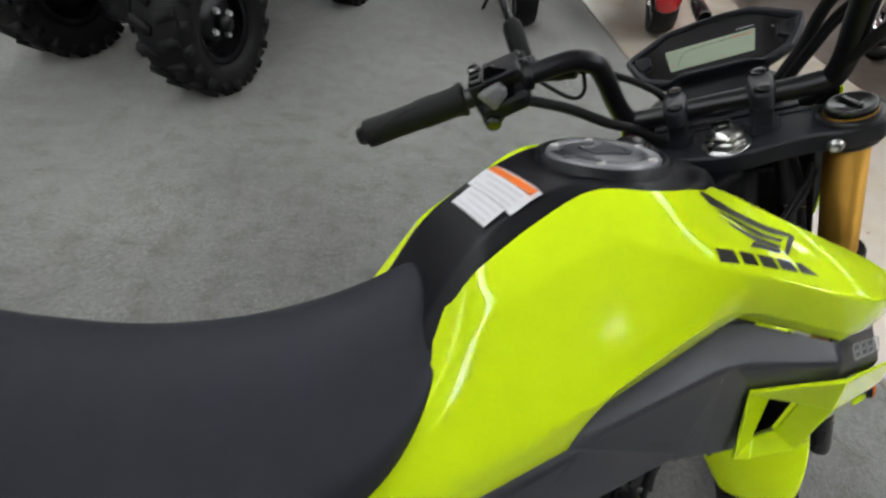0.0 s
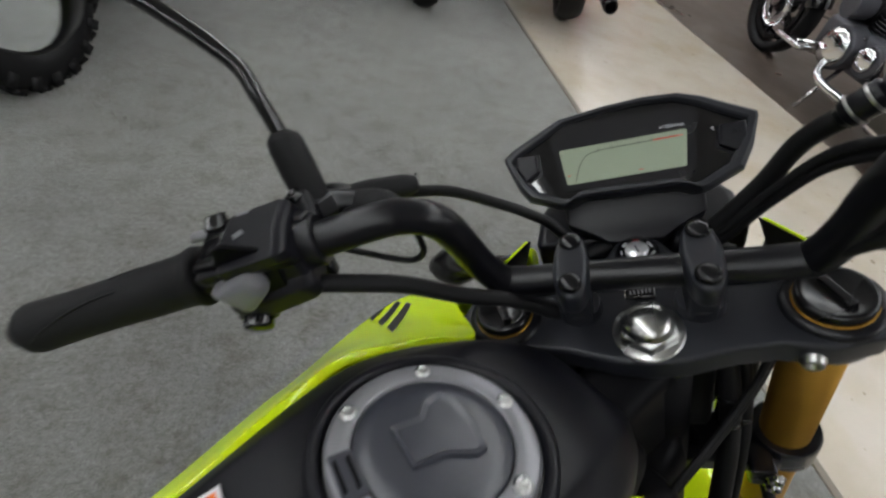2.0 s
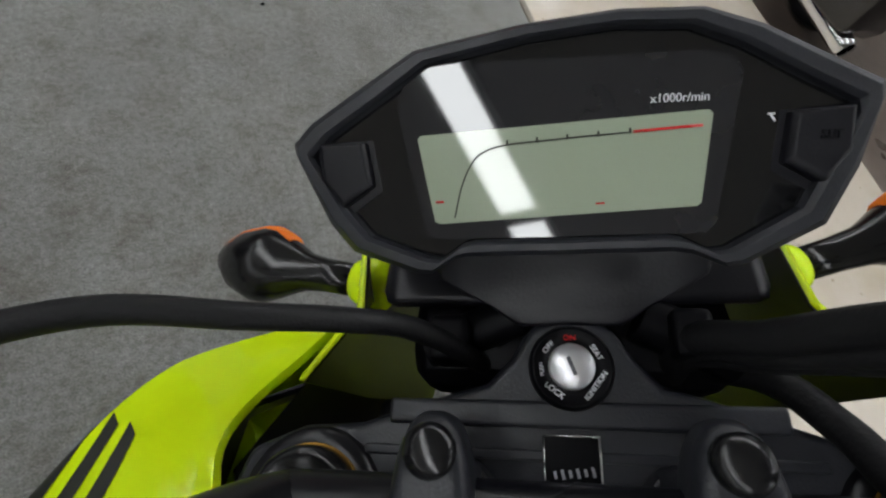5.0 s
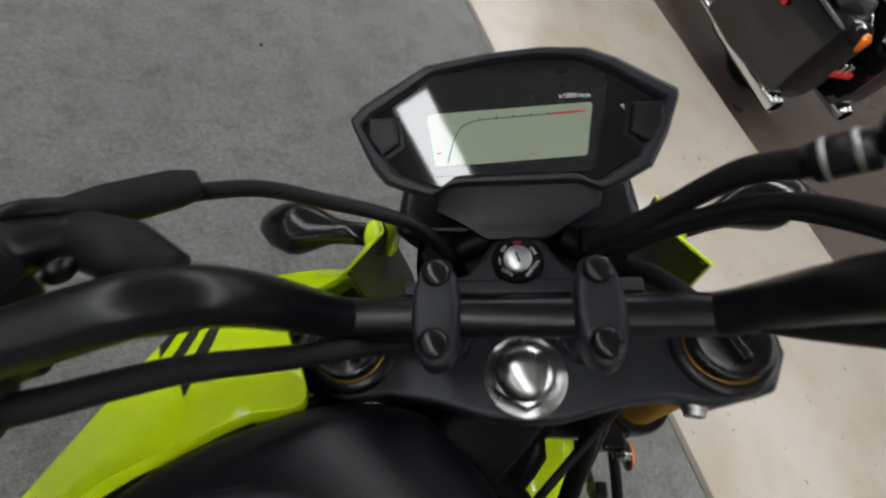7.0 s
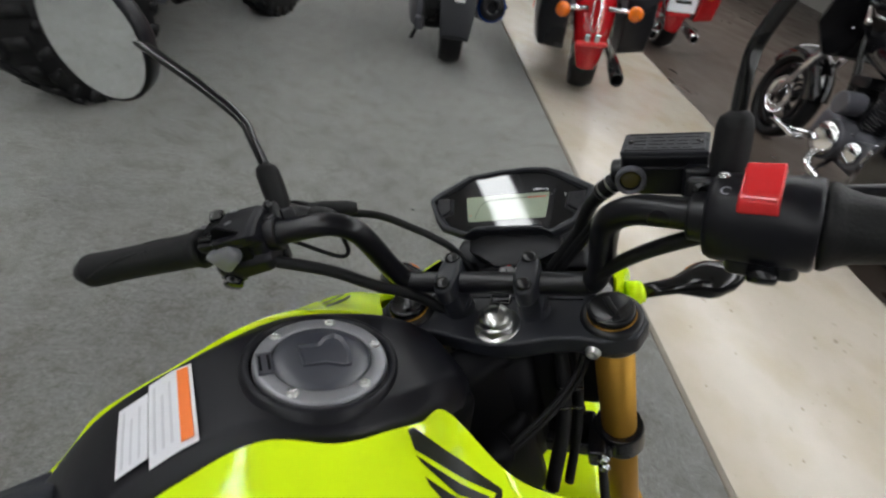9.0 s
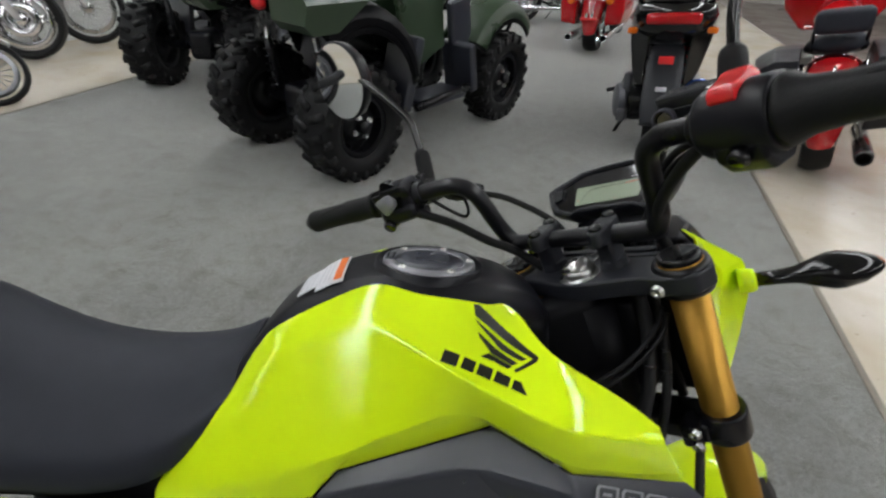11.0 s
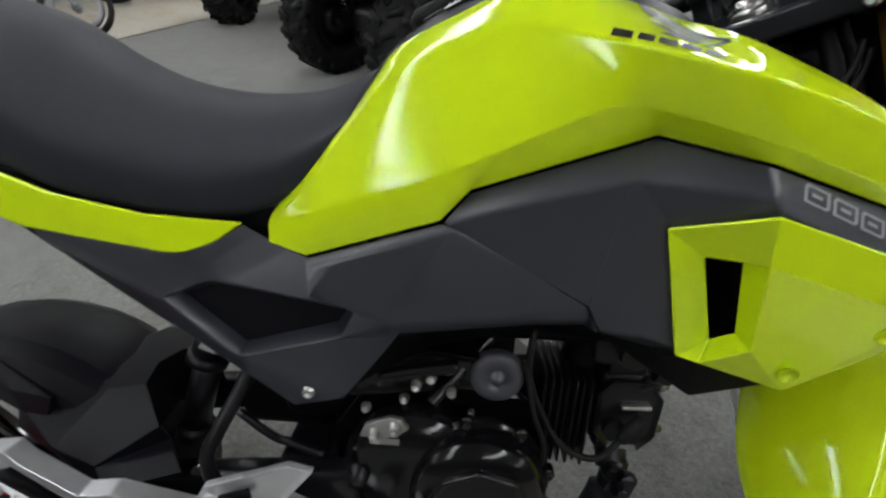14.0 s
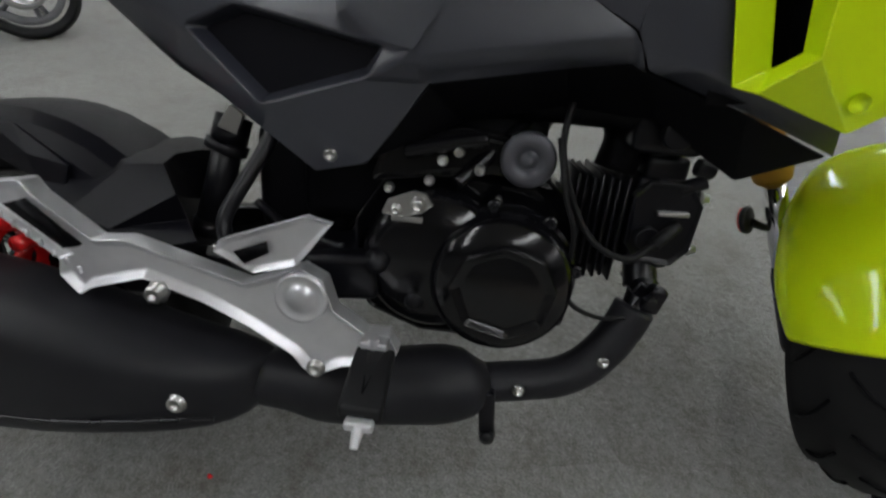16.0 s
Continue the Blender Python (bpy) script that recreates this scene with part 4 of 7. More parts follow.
part("throttle_box", loft([[round_bar(a, r * k, z) for a, r in ((118, .030), (140, .036), (165, .041), (195, .041), (225, .036), (245, .028), (200, .020), (150, .020))] for z, k in ((-.022, .93), (-.019, 1.0), (.014, 1.0), (.018, .93))]), BLACKP, th, m=TI, bevel=.002, angle=25)
part("starter_button", lathe([(.0085, 0), (.0085, .008), (.0072, .0100), (0, .0104)], 24, facing(round_bar(128, .030, .000), round_bar(128, 1.0, .000) - p)), INDB, th, "round black starter button", m=TI)
part("kill_switch", loft([[round_bar(a, .0270, -.0170), round_bar(a, r, -.0170), round_bar(a, r + e, -.0155), round_bar(a, r + e, .0025), round_bar(a, r, .0040), round_bar(a, .0270, .0040)] for a, r, e in ((-34, .0300, .0004), (-24, .0345, .0010), (-12, .0372, .0012), (0, .0356, .0012), (12, .0335, .0012), (22, .0342, .0012), (31, .0358, .0012), (40, .0345, .0010), (47, .0310, .0004))]), REDP, th, "red saddle shaped engine stop switch", m=TI, bevel=.0008, angle=40)
bm = bmesh.new()
cr = [[bm.verts.new(Vector((rr * math.cos(radians(40 + 14 * k)), rr * math.sin(radians(40 + 14 * k)), 0))) for rr in (.0022, .0031)] for k in range(21)]
for a, b in zip(cr, cr[1:]):
    bm.faces.new((a[0], a[1], b[1], b[0]))
part("restart_mark", moved(face_out(bm, (0, 0, 1)), facing(round_bar(20, .0298, -.0245), round_bar(20, 1.0, -.0245) - p)), SILVERP, th, "open white ring mark", m=TI, smooth=False)
part("housing_screw", bolt(.0030, .002, facing(round_bar(-8, .0292, -.0285), round_bar(-8, 1.0, -.0285) - p)), STEEL, th, m=TI)
RESY = pose(.0385, -.1575, .1500, 0, 0, -9)
res = sp("brake_reservoir", moved(join(rbox(.0300, .0600, .0150, .0035, (0, 0, .0040)), loft([[(x, y * k, z) for x, y in ((-.0170, -.0265), (-.0170, .0265), (.0120, .0265), (.0120, -.0265))] for z, k in ((.002, 1.0), (-.014, .98), (-.022, .80))]), rod((.006, -.034, -.010), (.006, .040, -.016), .0105, edge=.0015), rbox(.030, .018, .026, .004, (-.020, -.024, -.008), (0, 20, 0))), RESY), SATIN, "black brake fluid reservoir", bevel=.0016)
lid = sp("reservoir_lid", moved(join(rbox(.0285, .0600, .0050, .0016, (0, 0, .0118)), box(.0016, .0540, .0010, (.0118, 0, .0146)), box(.0016, .0540, .0010, (-.0118, 0, .0146)), box(.0220, .0016, .0010, (0, .0262, .0146)), box(.0220, .0016, .0010, (0, -.0262, .0146))), RESY), BEZEL, "black lid with a raised border and plain raised bars", parent=res, bevel=.0005)
rng = random.Random(5)
for k in range(4):
    y0 = -.0215
    while y0 < .020:
        wd = rng.uniform(.004, .011)
        sp("lid_bar", moved(box(.0024, wd, .0005, (.0078 - .0052 * k, -(y0 + wd / 2), .0146)), RESY), BEZEL, parent=lid, smooth=False)
        y0 += wd + .0022
for ly in (.0245, -.0245):
    sp("lid_screw", moved(lathe([(.0026, 0), (.0024, .0008), (0, .0008)], 16, pose(0, ly, .0142)), RESY), INDB, parent=lid)
SIGHT = facing((.0195, -.1330, .1445), (-.98, .05, .18))
sp("sight_ring", lathe([(.0112, -.003), (.0112, .0022), (.0104, .0034), (.0088, .0034), (.0082, .0022), (.0080, .0006)], 32, SIGHT, caps=False), HORNG, parent=res)
sp("sight_glass", lathe([(.0082, .0008), (.0050, .0014), (0, .0018)], 32, SIGHT), SIGHTG, "dark amber round sight glass", parent=res)
clamp = sp("bar_band", join(lathe([(.0158, -.0095), (.0172, -.0080), (.0172, .0080), (.0158, .0095)], 32, axis_to((-.0235, -.1800, .1393), (-.0305, -.2000, .1400))[0]), rbox(.014, .019, .038, .004, (-.0115, -.1765, .141), (0, 22, -17))), SATIN, "black clamp band with two bolts", bevel=.0014)
for cz in (.1265, .1545):
    sp("band_bolt", bolt(.0045, .005, facing((-.0195 + (cz - .14) * .4, -.1770, cz), (-.93, -.05, .38))), GLOSS, parent=clamp)
bj = sp("banjo", join(rod((.052, -.122, .124), (.056, -.108, .110), .0085, edge=.001), lathe([(.0075, -.008), (.0075, .008)], 6, facing((.055, -.112, .114), (-.3, -.6, .8)))), SATIN, "black banjo fitting with bright rings")
for f in (.25, .75):
    q = Vector((.052, -.122, .124)).lerp(Vector((.056, -.108, .110)), f)
    sp("ring", lathe([(.0090, -.001), (.0093, 0), (.0090, .001)], 24, axis_to(q, q + Vector((.004, .014, -.014)))[0], caps=False), STEEL, parent=bj)
sp("brake_hose", tube([(.054, -.112, .114), (.070, -.096, .085), (.078, -.082, .048), (.080, -.063, .018), (.084, -.046, -.018), (.060, -.050, -.08), (.034, -.066, -.21)], .0066, 12, 8), RUBBER, "black brake hose")
sp("throttle_cable", tube([(-.020, -.190, .128), (.010, -.150, .118), (.050, -.112, .092), (.068, -.086, .050), (.074, -.064, .014), (.080, -.046, -.022), (.06, -.035, -.09)], .0036, 12, 8), RUBBER, "black throttle cable")
sp("throttle_cable", tube([(-.018, -.194, .122), (.012, -.152, .110), (.050, -.112, .083), (.067, -.087, .043), (.073, -.066, .008), (.078, -.048, -.026), (.06, -.038, -.09)], .0036, 12, 8), RUBBER, "black throttle cable")

# instrument panel
DASH = pose(.1422, .0035, .0503, 0, -28.85)
OUT = [(.0065, .1010), (.0135, .0935), (.0270, .0690), (.0362, .0520), (.0412, .0120), (.0425, -.0200), (.0402, -.0465), (.0330, -.0640), (.0205, -.0850), (.0125, -.0985), (.0080, -.0988), (-.0150, -.0925), (-.0330, -.0838), (-.0455, -.0600), (-.0462, -.0545), (-.0415, -.0440), (-.0405, -.0380), (-.0402, .0360), (-.0412, .0410), (-.0465, .0500), (-.0458, .0560), (-.0370, .0800), (-.0262, .0885), (.0020, .1005)]


def ring_of(s, z, dx=0.0):
    return [(x * s + dx, y * s, z) for x, y in OUT]


def rim_of(d, z):
    """The outline of the panel drawn in by d."""
    return [(x - math.copysign(min(d, abs(x)), x) * .95, y - math.copysign(min(d * abs(y) / .06, d * 1.3), y), z) for x, y in OUT]


dash = part("dash_housing", loft([ring_of(.50, -.046), ring_of(.78, -.036), ring_of(.96, -.016), rim_of(0, -.006), rim_of(.0006, -.001), rim_of(.0025, .0018), rim_of(.0052, .0020), rim_of(.0064, .0004), rim_of(.0072, -.0060)]), BEZEL, bike, "black instrument panel housing", m=STEER @ DASH, bevel=.0012, segs=3, angle=25)
GLASS = pose(0, 0, -.0030)
part("dash_window", loft([rim_of(.0068, -.0040), rim_of(.0068, 0), rim_of(.0076, .0004)]), DASHFACE, dash, "glossy black instrument window", m=GLASS, smooth=False)
WIN = [(.0170, .0592), (.0245, .0555), (.0290, .0520), (.0300, .0380), (.0262, -.0480), (.0238, -.0555), (.0185, -.0580), (-.0303, -.0504), (-.0340, -.0470), (-.0330, .0474), (-.0290, .0508)]
part("inner_frame", prism(WIN, .0009, pose(0, 0, .0002)), DASHGREY, dash, "dark grey display surround", m=GLASS, smooth=False)
LC = [(.0055, .0505), (.0071, -.0475), (.0058, -.0488), (-.0235, -.0455), (-.0247, -.0440), (-.0272, .0450), (-.0262, .0468), (.0042, .0517)]
lcd = part("lcd_screen", prism(LC, .0008, pose(0, 0, .0008), inset=.0005), LCD, dash, "pale green grey lcd screen", m=GLASS, smooth=False)
LZ = .0018
scale_line = [(-.0250, .0392, LZ), (-.0138, .0361, LZ), (-.0060, .0322, LZ), (-.0020, .0278, LZ), (.0001, .0188, LZ), (.0009, 0, LZ), (.0015, -.0225, LZ)]
part("rev_scale", tube(scale_line, .0003, 6, 6), INK, lcd, "thin printed rev scale")
part("red_zone", tube([(.0016, -.0235, LZ), (.0021, -.0455, LZ)], .0005, 6, 4), REDP, lcd, "red rev zone")
part("red_mark", tube([(-.0190, .0460, LZ), (-.0190, .0430, LZ)], .0004, 6, 2), REDP, lcd)
part("red_mark", tube([(-.0222, -.0110, LZ), (-.0222, -.0140, LZ)], .0003, 6, 2), REDP, lcd)
for k in range(5):
    part("scale_tick", box(.0018, .0007, .0004, (.0008 + .0003 * k, .0190 - .0104 * k, LZ)), INK, lcd)
lettering("x1000r/min", .0040, WHITE, dash, GLASS @ pose(.0116, -.0385, .0014, 0, 0, -92.0), depth=.0002)
for sy in (1, -1):
    q = [(.0045, .071), (.0050, .0895), (-.0105, .0890), (-.0200, .0815), (-.0120, .0690)]
    well = part("button_well", prism([(x * 1.18, sy * (.080 + (y - .080) * 1.22)) for x, y in q], .0005, pose(0, 0, -.0029)), BLACKP, dash, "dark well round a push button", bevel=.0003)
    part("dash_button", loft([[(x * k, sy * (.080 + (y - .080) * k), z) for x, y in q] for k, z in ((1.0, -.0030), (.98, .0010), (.80, .0026))]), BLACKP, dash, "black push button", bevel=.0006)
lettering("SET", .0040, DARKP, dash, pose(-.004, -.0815, .0028, 0, 0, -92), depth=.0002)
part("button_mark", join(box(.0030, .0007, .0003, (.0030, -.0668, -.0020), (0, 0, 30)), box(.0007, .0022, .0003, (.0042, -.0664, -.0020))), WHITE, dash, "small white printed mark")
sp("dash_bracket", loft([[(x, y * s, z) for y in (-.056, -.03, .03, .056)] + [(x + .012, y * s, z - .02) for y in (.056, .03, -.03, -.056)] for x, s, z in ((.090, .38, -.010), (.098, .60, -.006), (.110, 1.0, -.002), (.124, 1.0, .012))]), BLACKP, "black dash bracket", bevel=.002)

# head light shell and indicators
HL = dict(a=(.066, .118, -.004), b=(.098, .094, -.005), c=(.172, .128, -.090), d=(.178, .130, -.130), e=(.150, .112, -.190), f=(.105, .100, -.230), g=(.072, .100, -.190), h=(.066, .116, -.085), i=(.124, .116, -.080))
HL_FACES = ["a b i h", "b c i", "c d e i", "e f g i", "g h i"]
STALKS = {1: ((.133, .113, -.076), (.162, .236, -.096)), -1: ((.146, -.134, -.108), (.187, -.261, -.112))}
for sy in (1, -1):
    side = sp("headlight_side", face_out(poly({k: (x, sy * y, z) for k, (x, y, z) in HL.items()}, HL_FACES), (0, sy, 0)), LIME, "lime yellow headlight side panel", solid=.004, bevel=.003, angle=8)
    sp("headlight_lining", face_out(poly({k: (x - .001, sy * (y - .0052), z) for k, (x, y, z) in HL.items()}, HL_FACES), (0, -sy, 0)), DARKP, "black inner face", parent=side, solid=.001).matrix_basis = Matrix.Identity(4)
    foot, tip = (Vector(q) for q in STALKS[sy])
    way = (tip - foot).normalized()
    sp("indicator_boss", lathe([(.0165, -.010), (.0155, .004), (.0140, .009), (.0120, .010)], 24, axis_to(foot, tip)[0]), LIME, "lime indicator mount")
    im = axis_to(foot + way * .008, tip)[0]
    long = (tip - foot).length - .008
    prof = [(.0105, 0), (.0110, .20), (.0125, .34), (.0200, .48), (.0262, .60), (.0268, .68), (.0215, .84), (.0115, .96), (.0040, 1.0), (0, 1.005)]
    ind = sp("indicator", moved(lathe([(r, h * long) for r, h in prof], 28), im @ Matrix.Diagonal((1.0, .80, 1, 1))), INDB, "gloss black turn indicator")
    sp("amber_lens", moved(lathe([(r * .93, h * long) for r, h in prof if h > .4], 28), Matrix.Translation((.0042, 0, .001)) @ im @ Matrix.Diagonal((1.0, .62, 1, 1))), ORANGE, "amber lens", parent=ind)
hose = sp("brake_line", tube([(-.012, -.092, -.24), (-.060, -.097, -.27), (-.115, -.100, -.315), (-.070, -.100, -.395), (-.040, -.100, -.450), (.000, -.104, -.520), (.030, -.108, -.60)], .0055, 12, 8), RUBBER, "black brake line")
sp("line_clamp", join(rod((-.078, -.100, -.380), (-.055, -.100, -.422), .0095), rbox(.018, .014, .022, .004, (-.056, -.104, -.400))), RUBBER, parent=hose)
sp("wiring_block", join(rbox(.050, .150, .060, .018, (.092, 0, -.060)), rod((.080, -.070, -.030), (.098, -.030, -.024), .011), rod((.085, .065, -.034), (.100, .020, -.024), .010), rbox(.020, .018, .030, .004, (.086, .052, -.022)), rbox(.020, .016, .030, .004, (.088, -.048, -.022))), DARKP, "black wiring and brackets behind the headlight", bevel=.002)
sp("headlight", loft([[(x + dx, y * s, z) for x, y, z in ((.10, .088, -.02), (.13, .095, -.07), (.15, .085, -.14), (.13, .05, -.21), (.13, -.05, -.21), (.15, -.085, -.14), (.13, -.095, -.07), (.10, -.088, -.02))] for s, dx in ((1.0, 0), (.95, .05), (.7, .085))]), BLACKP, "black headlight shell", bevel=.008)

# front wheel, mudguard
AX = Vector((.070, 0, -.695))
def ring_tyre(R, w, m=None, segs=64, tread=True):
    h = w * .42
    prof = [(R - h - .012, -w * .40), (R - h * .7, -w * .48), (R - h * .35, -w * .50), (R - .018, -w * .43), (R - .005, -w * .26), (R, 0), (R - .005, w * .26), (R - .018, w * .43), (R - h * .35, w * .50), (R - h * .7, w * .48), (R - h - .012, w * .40)]
    return lathe(prof + prof[:1], segs, m, caps=False)
WHEEL = Matrix.Translation(AX) @ pose(0, 0, 0, 90)
fw = sp("front_wheel", join(lathe([(.150, -.030), (.160, -.036), (.163, -.030), (.150, -.012), (.150, .012), (.163, .030), (.160, .036), (.150, .030)], 48, WHEEL, caps=False), lathe([(.030, -.045), (.034, -.040), (.034, .040), (.030, .045)], 28, WHEEL)), GLOSS, "black cast front wheel")
for k in range(5):
    sp("spoke", join(*[moved(rbox(.125, .016, .020, .005, (.088, 0, 0)), WHEEL @ pose(0, 0, 0, 0, 0, 72 * k + d)) for d in (-9, 9)]), GLOSS, parent=fw)
tyre = sp("front_tyre", ring_tyre(.238, .118, WHEEL), RUBBER, "black tyre", parent=fw)
sp("tread_groove", join(*[tube([WHEEL @ Vector((rr * math.cos(a), rr * math.sin(a), zz)) for rr, a, zz in ((.2385, radians(20 * k), .010), (.2355, radians(20 * k + 7), .030), (.2230, radians(20 * k + 12), .050))], .0022, 6, 3) for k in range(18)], *[tube([WHEEL @ Vector((rr * math.cos(a), rr * math.sin(a), -zz)) for rr, a, zz in ((.2385, radians(20 * k + 10), .010), (.2355, radians(20 * k + 17), .030), (.2230, radians(20 * k + 22), .050))], .0022, 6, 3) for k in range(18)]), DARKP, "tread grooves", parent=tyre)
rings = []
for k in range(15):
    a = radians(20 + 9.6 * k)
    taper = 1.0 if 1 < k < 13 else (.94 if k in (1, 13) else .80)
    wide = .067 + .020 * max(0, math.sin((a - radians(48)) * 180 / 112))
    half = []
    for u in (-1, -.985, -.93, -.70, -.35, 0, .35, .70, .93, .985, 1):
        rr = .262 - (abs(u) ** 3) * .022 - (.030 if abs(u) == 1 else (.012 if abs(u) > .98 else 0))
        half.append(tuple(AX + Vector((rr * math.cos(a), wide * u * taper, rr * math.sin(a)))))
    rings.append(half)
sp("front_mudguard", face_out(loft(rings, closed=False), (0, 0, 1)), LIME, "lime yellow front mudguard", solid=.0035, bevel=.0, sub=1)
sp("mudguard_stay", join(*[rbox(.09, .010, .09, .004, (.022, sy * .086, -.545)) for sy in (1, -1)]), LIME, "lime mudguard stay")
for sy in (1, -1):
    RY, RZ = (.133, -.492) if sy > 0 else (.156, -.468)
    rf = sp("reflector", lathe([(.016, -.004), (.0205, -.002), (.0205, .003), (.019, .004)], 28, facing((-.012, RY * sy, RZ), (0, sy, 0))), SATIN, "round black backed reflector")
    sp("lens", lathe([(.0195, .003), (.0185, .006), (.012, .009), (0, .010)], 28, facing((-.012, RY * sy, RZ), (0, sy, 0))), REDP if sy > 0 else ORANGE, parent=rf)
    if sy < 0:
        sp("line_clip", rbox(.012, .010, .016, .003, (.004, -.128, -.497), (0, 20, 0)), REDP, "small red plastic clip", parent=rf)
    sp("reflector_arm", tube([(-.010, sy * (RY - .004), RZ - .004), (.000, sy * (RY - .012), RZ - .016), (.016, sy * .114, RZ - .026)], .006, 10, 6), SATIN, parent=rf)


# cables that run down beside the steering head
for pts, r in (([(.030, -.050, -.045), (.012, -.058, -.090), (-.020, -.056, -.150), (-.070, -.040, -.215)], .0085), ([(.040, -.062, -.045), (.020, -.072, -.100), (-.010, -.070, -.165), (-.050, -.056, -.235)], .0055)):
    wl = sp("wire_sleeve", tube(pts, r, 12, 8), RUBBER, "black sleeved wiring")
    for f in (.35, .7):
        q0, q1 = Vector(pts[1]).lerp(Vector(pts[2]), f), Vector(pts[2])
        sp("cable_tie", lathe([(r + .0004, -.002), (r + .0012, -.0014), (r + .0012, .0014), (r + .0004, .002)], 16, axis_to(q0, q1)[0], caps=False), INDB, parent=wl)
for dx, dz in ((0, 0), (.009, -.007)):
    part("neck_cable", tube([(x + dx, y, z + dz) for x, y, z in [(0.084, -.053, 0.851), (0.083, -.053, 0.828), (0.070, -.053, 0.801), (0.049, -.053, 0.774), (0.023, -.053, 0.753), (-0.000, -.053, 0.734), (-.020, -.050, .700)]], .0030, 10, 8), RUBBER, bike, "thin black cable")

# ---- engine, exhaust, foot rests and rear of the motorcycle ----
def bp(name, bm, mat, label="", parent=None, **kw):
    return part(name, bm, mat, parent or bike, label, **kw)


RIGHT = pose(0, 0, 0, 90)   # local z of a turned body looks to the right side (minus y)


def side_lathe(profile, x, y, z, segs=40):
    return lathe(profile, segs, Matrix.Translation((x, y, z)) @ RIGHT)


def side_plate(outline, y, h, **kw):
    """A plate in the xz plane, h thick towards the right side."""
    return prism([(x, z) for x, z in outline], h, Matrix.Translation((0, y, 0)) @ RIGHT, **kw)


eng = bp("crankcase", join(side_plate([(-.415, .300), (-.400, .262), (-.330, .236), (-.200, .236), (-.150, .270), (-.145, .330), (-.160, .420), (-.200, .455), (-.300, .460), (-.385, .435), (-.420, .380)], .090, .160, inset=.016, drop=.014),
                           side_lathe([(.086, 0), (.086, .010), (.083, .022), (.075, .031), (.060, .037), (.035, .040), (0, .041)], -.318, -.072, .345, 56)), ENGB, "gloss black engine case", bevel=.007, segs=4)
clutch = bp("clutch_cover", side_lathe([(.088, -.004), (.088, .006), (.086, .010), (.082, .012), (.081, .030), (.078, .040), (.070, .047), (.055, .0515), (.030, .0535), (0, .054)], -.238, -.082, .336, 72), ENGB, "round gloss black clutch cover", angle=50)
for ang in (12, 57, 102, 192, 237, 282, 327):
    bp("cover_lug", side_lathe([(.0085, 0), (.0085, .012), (.007, .014), (0, .014)], -.238 + .086 * math.cos(radians(ang)), -.082, .336 + .086 * math.sin(radians(ang)), 16), ENGB, parent=clutch)
for ang in (12, 57, 102, 192, 237, 282, 327):
    a = radians(ang)
    bp("cover_bolt", bolt(.0045, .005, Matrix.Translation((-.238 + .086 * math.cos(a), -.095, .336 + .086 * math.sin(a))) @ RIGHT), SATIN, parent=clutch)
bp("cover_face", side_plate([(-.296, .338), (-.280, .374), (-.240, .391), (-.196, .378), (-.178, .344), (-.188, .300), (-.226, .280), (-.276, .292)], -.126, .0155, inset=.010, drop=.007), ENGB, parent=clutch, bevel=.003, segs=3, angle=12)
bp("drain_plug", side_lathe([(.010, 0), (.012, .01), (.008, .014), (0, .015)], -.335, -.10, .300, 20), SATIN, parent=eng)
bp("oil_filler", side_lathe([(.016, 0), (.016, .008), (.010, .012), (.010, .020), (0, .022)], -.380, -.10, .345, 24), SATIN, "black filler plug", parent=eng)
for x, y, z in ((-.375, -.086, .428), (-.331, -.080, .439), (-.276, -.088, .458), (-.345, -.092, .395), (-.252, -.080, .425), (-.186, -.079, .398), (-.317, -.090, .465), (-.300, -.090, .476)):
    bp("case_bolt", bolt(.0050, .008, Matrix.Translation((x, y, z)) @ RIGHT), STEEL, parent=eng)
bp("starter_housing", join(side_plate([(-.400, .430), (-.385, .480), (-.300, .500), (-.210, .490), (-.190, .440), (-.260, .450)], .06, .135, inset=.008, drop=.006), rod((-.36, -.086, .470), (-.27, -.088, .492), .009), rod((-.30, -.09, .440), (-.225, -.030, .510), .009)), ENGB, "black upper engine housing", parent=eng, bevel=.004)
bp("horn", side_lathe([(.026, 0), (.031, .004), (.031, .018), (.028, .021), (.013, .021), (.012, .018), (.008, .018), (.007, .026), (0, .027)], -.224, -.058, .472, 32), HORNG, "round grey horn disc")
arm = bp("clutch_arm", join(side_plate([(-.378, .404), (-.372, .420), (-.344, .432), (-.330, .430), (-.322, .418), (-.334, .408), (-.352, .402)], -.104, .006, inset=.0015, drop=.001), side_plate([(-.366, .398), (-.332, .398), (-.332, .404), (-.366, .404)], -.110, .004)), STEEL, "zinc clutch cable bracket", bevel=.001)
for x, z, r in ((-.338, .418, .0075), (-.362, .410, .0055)):
    bp("bracket_bolt", bolt(r, .010, Matrix.Translation((x, -.108, z)) @ RIGHT, hexa=True), STEEL, parent=arm)
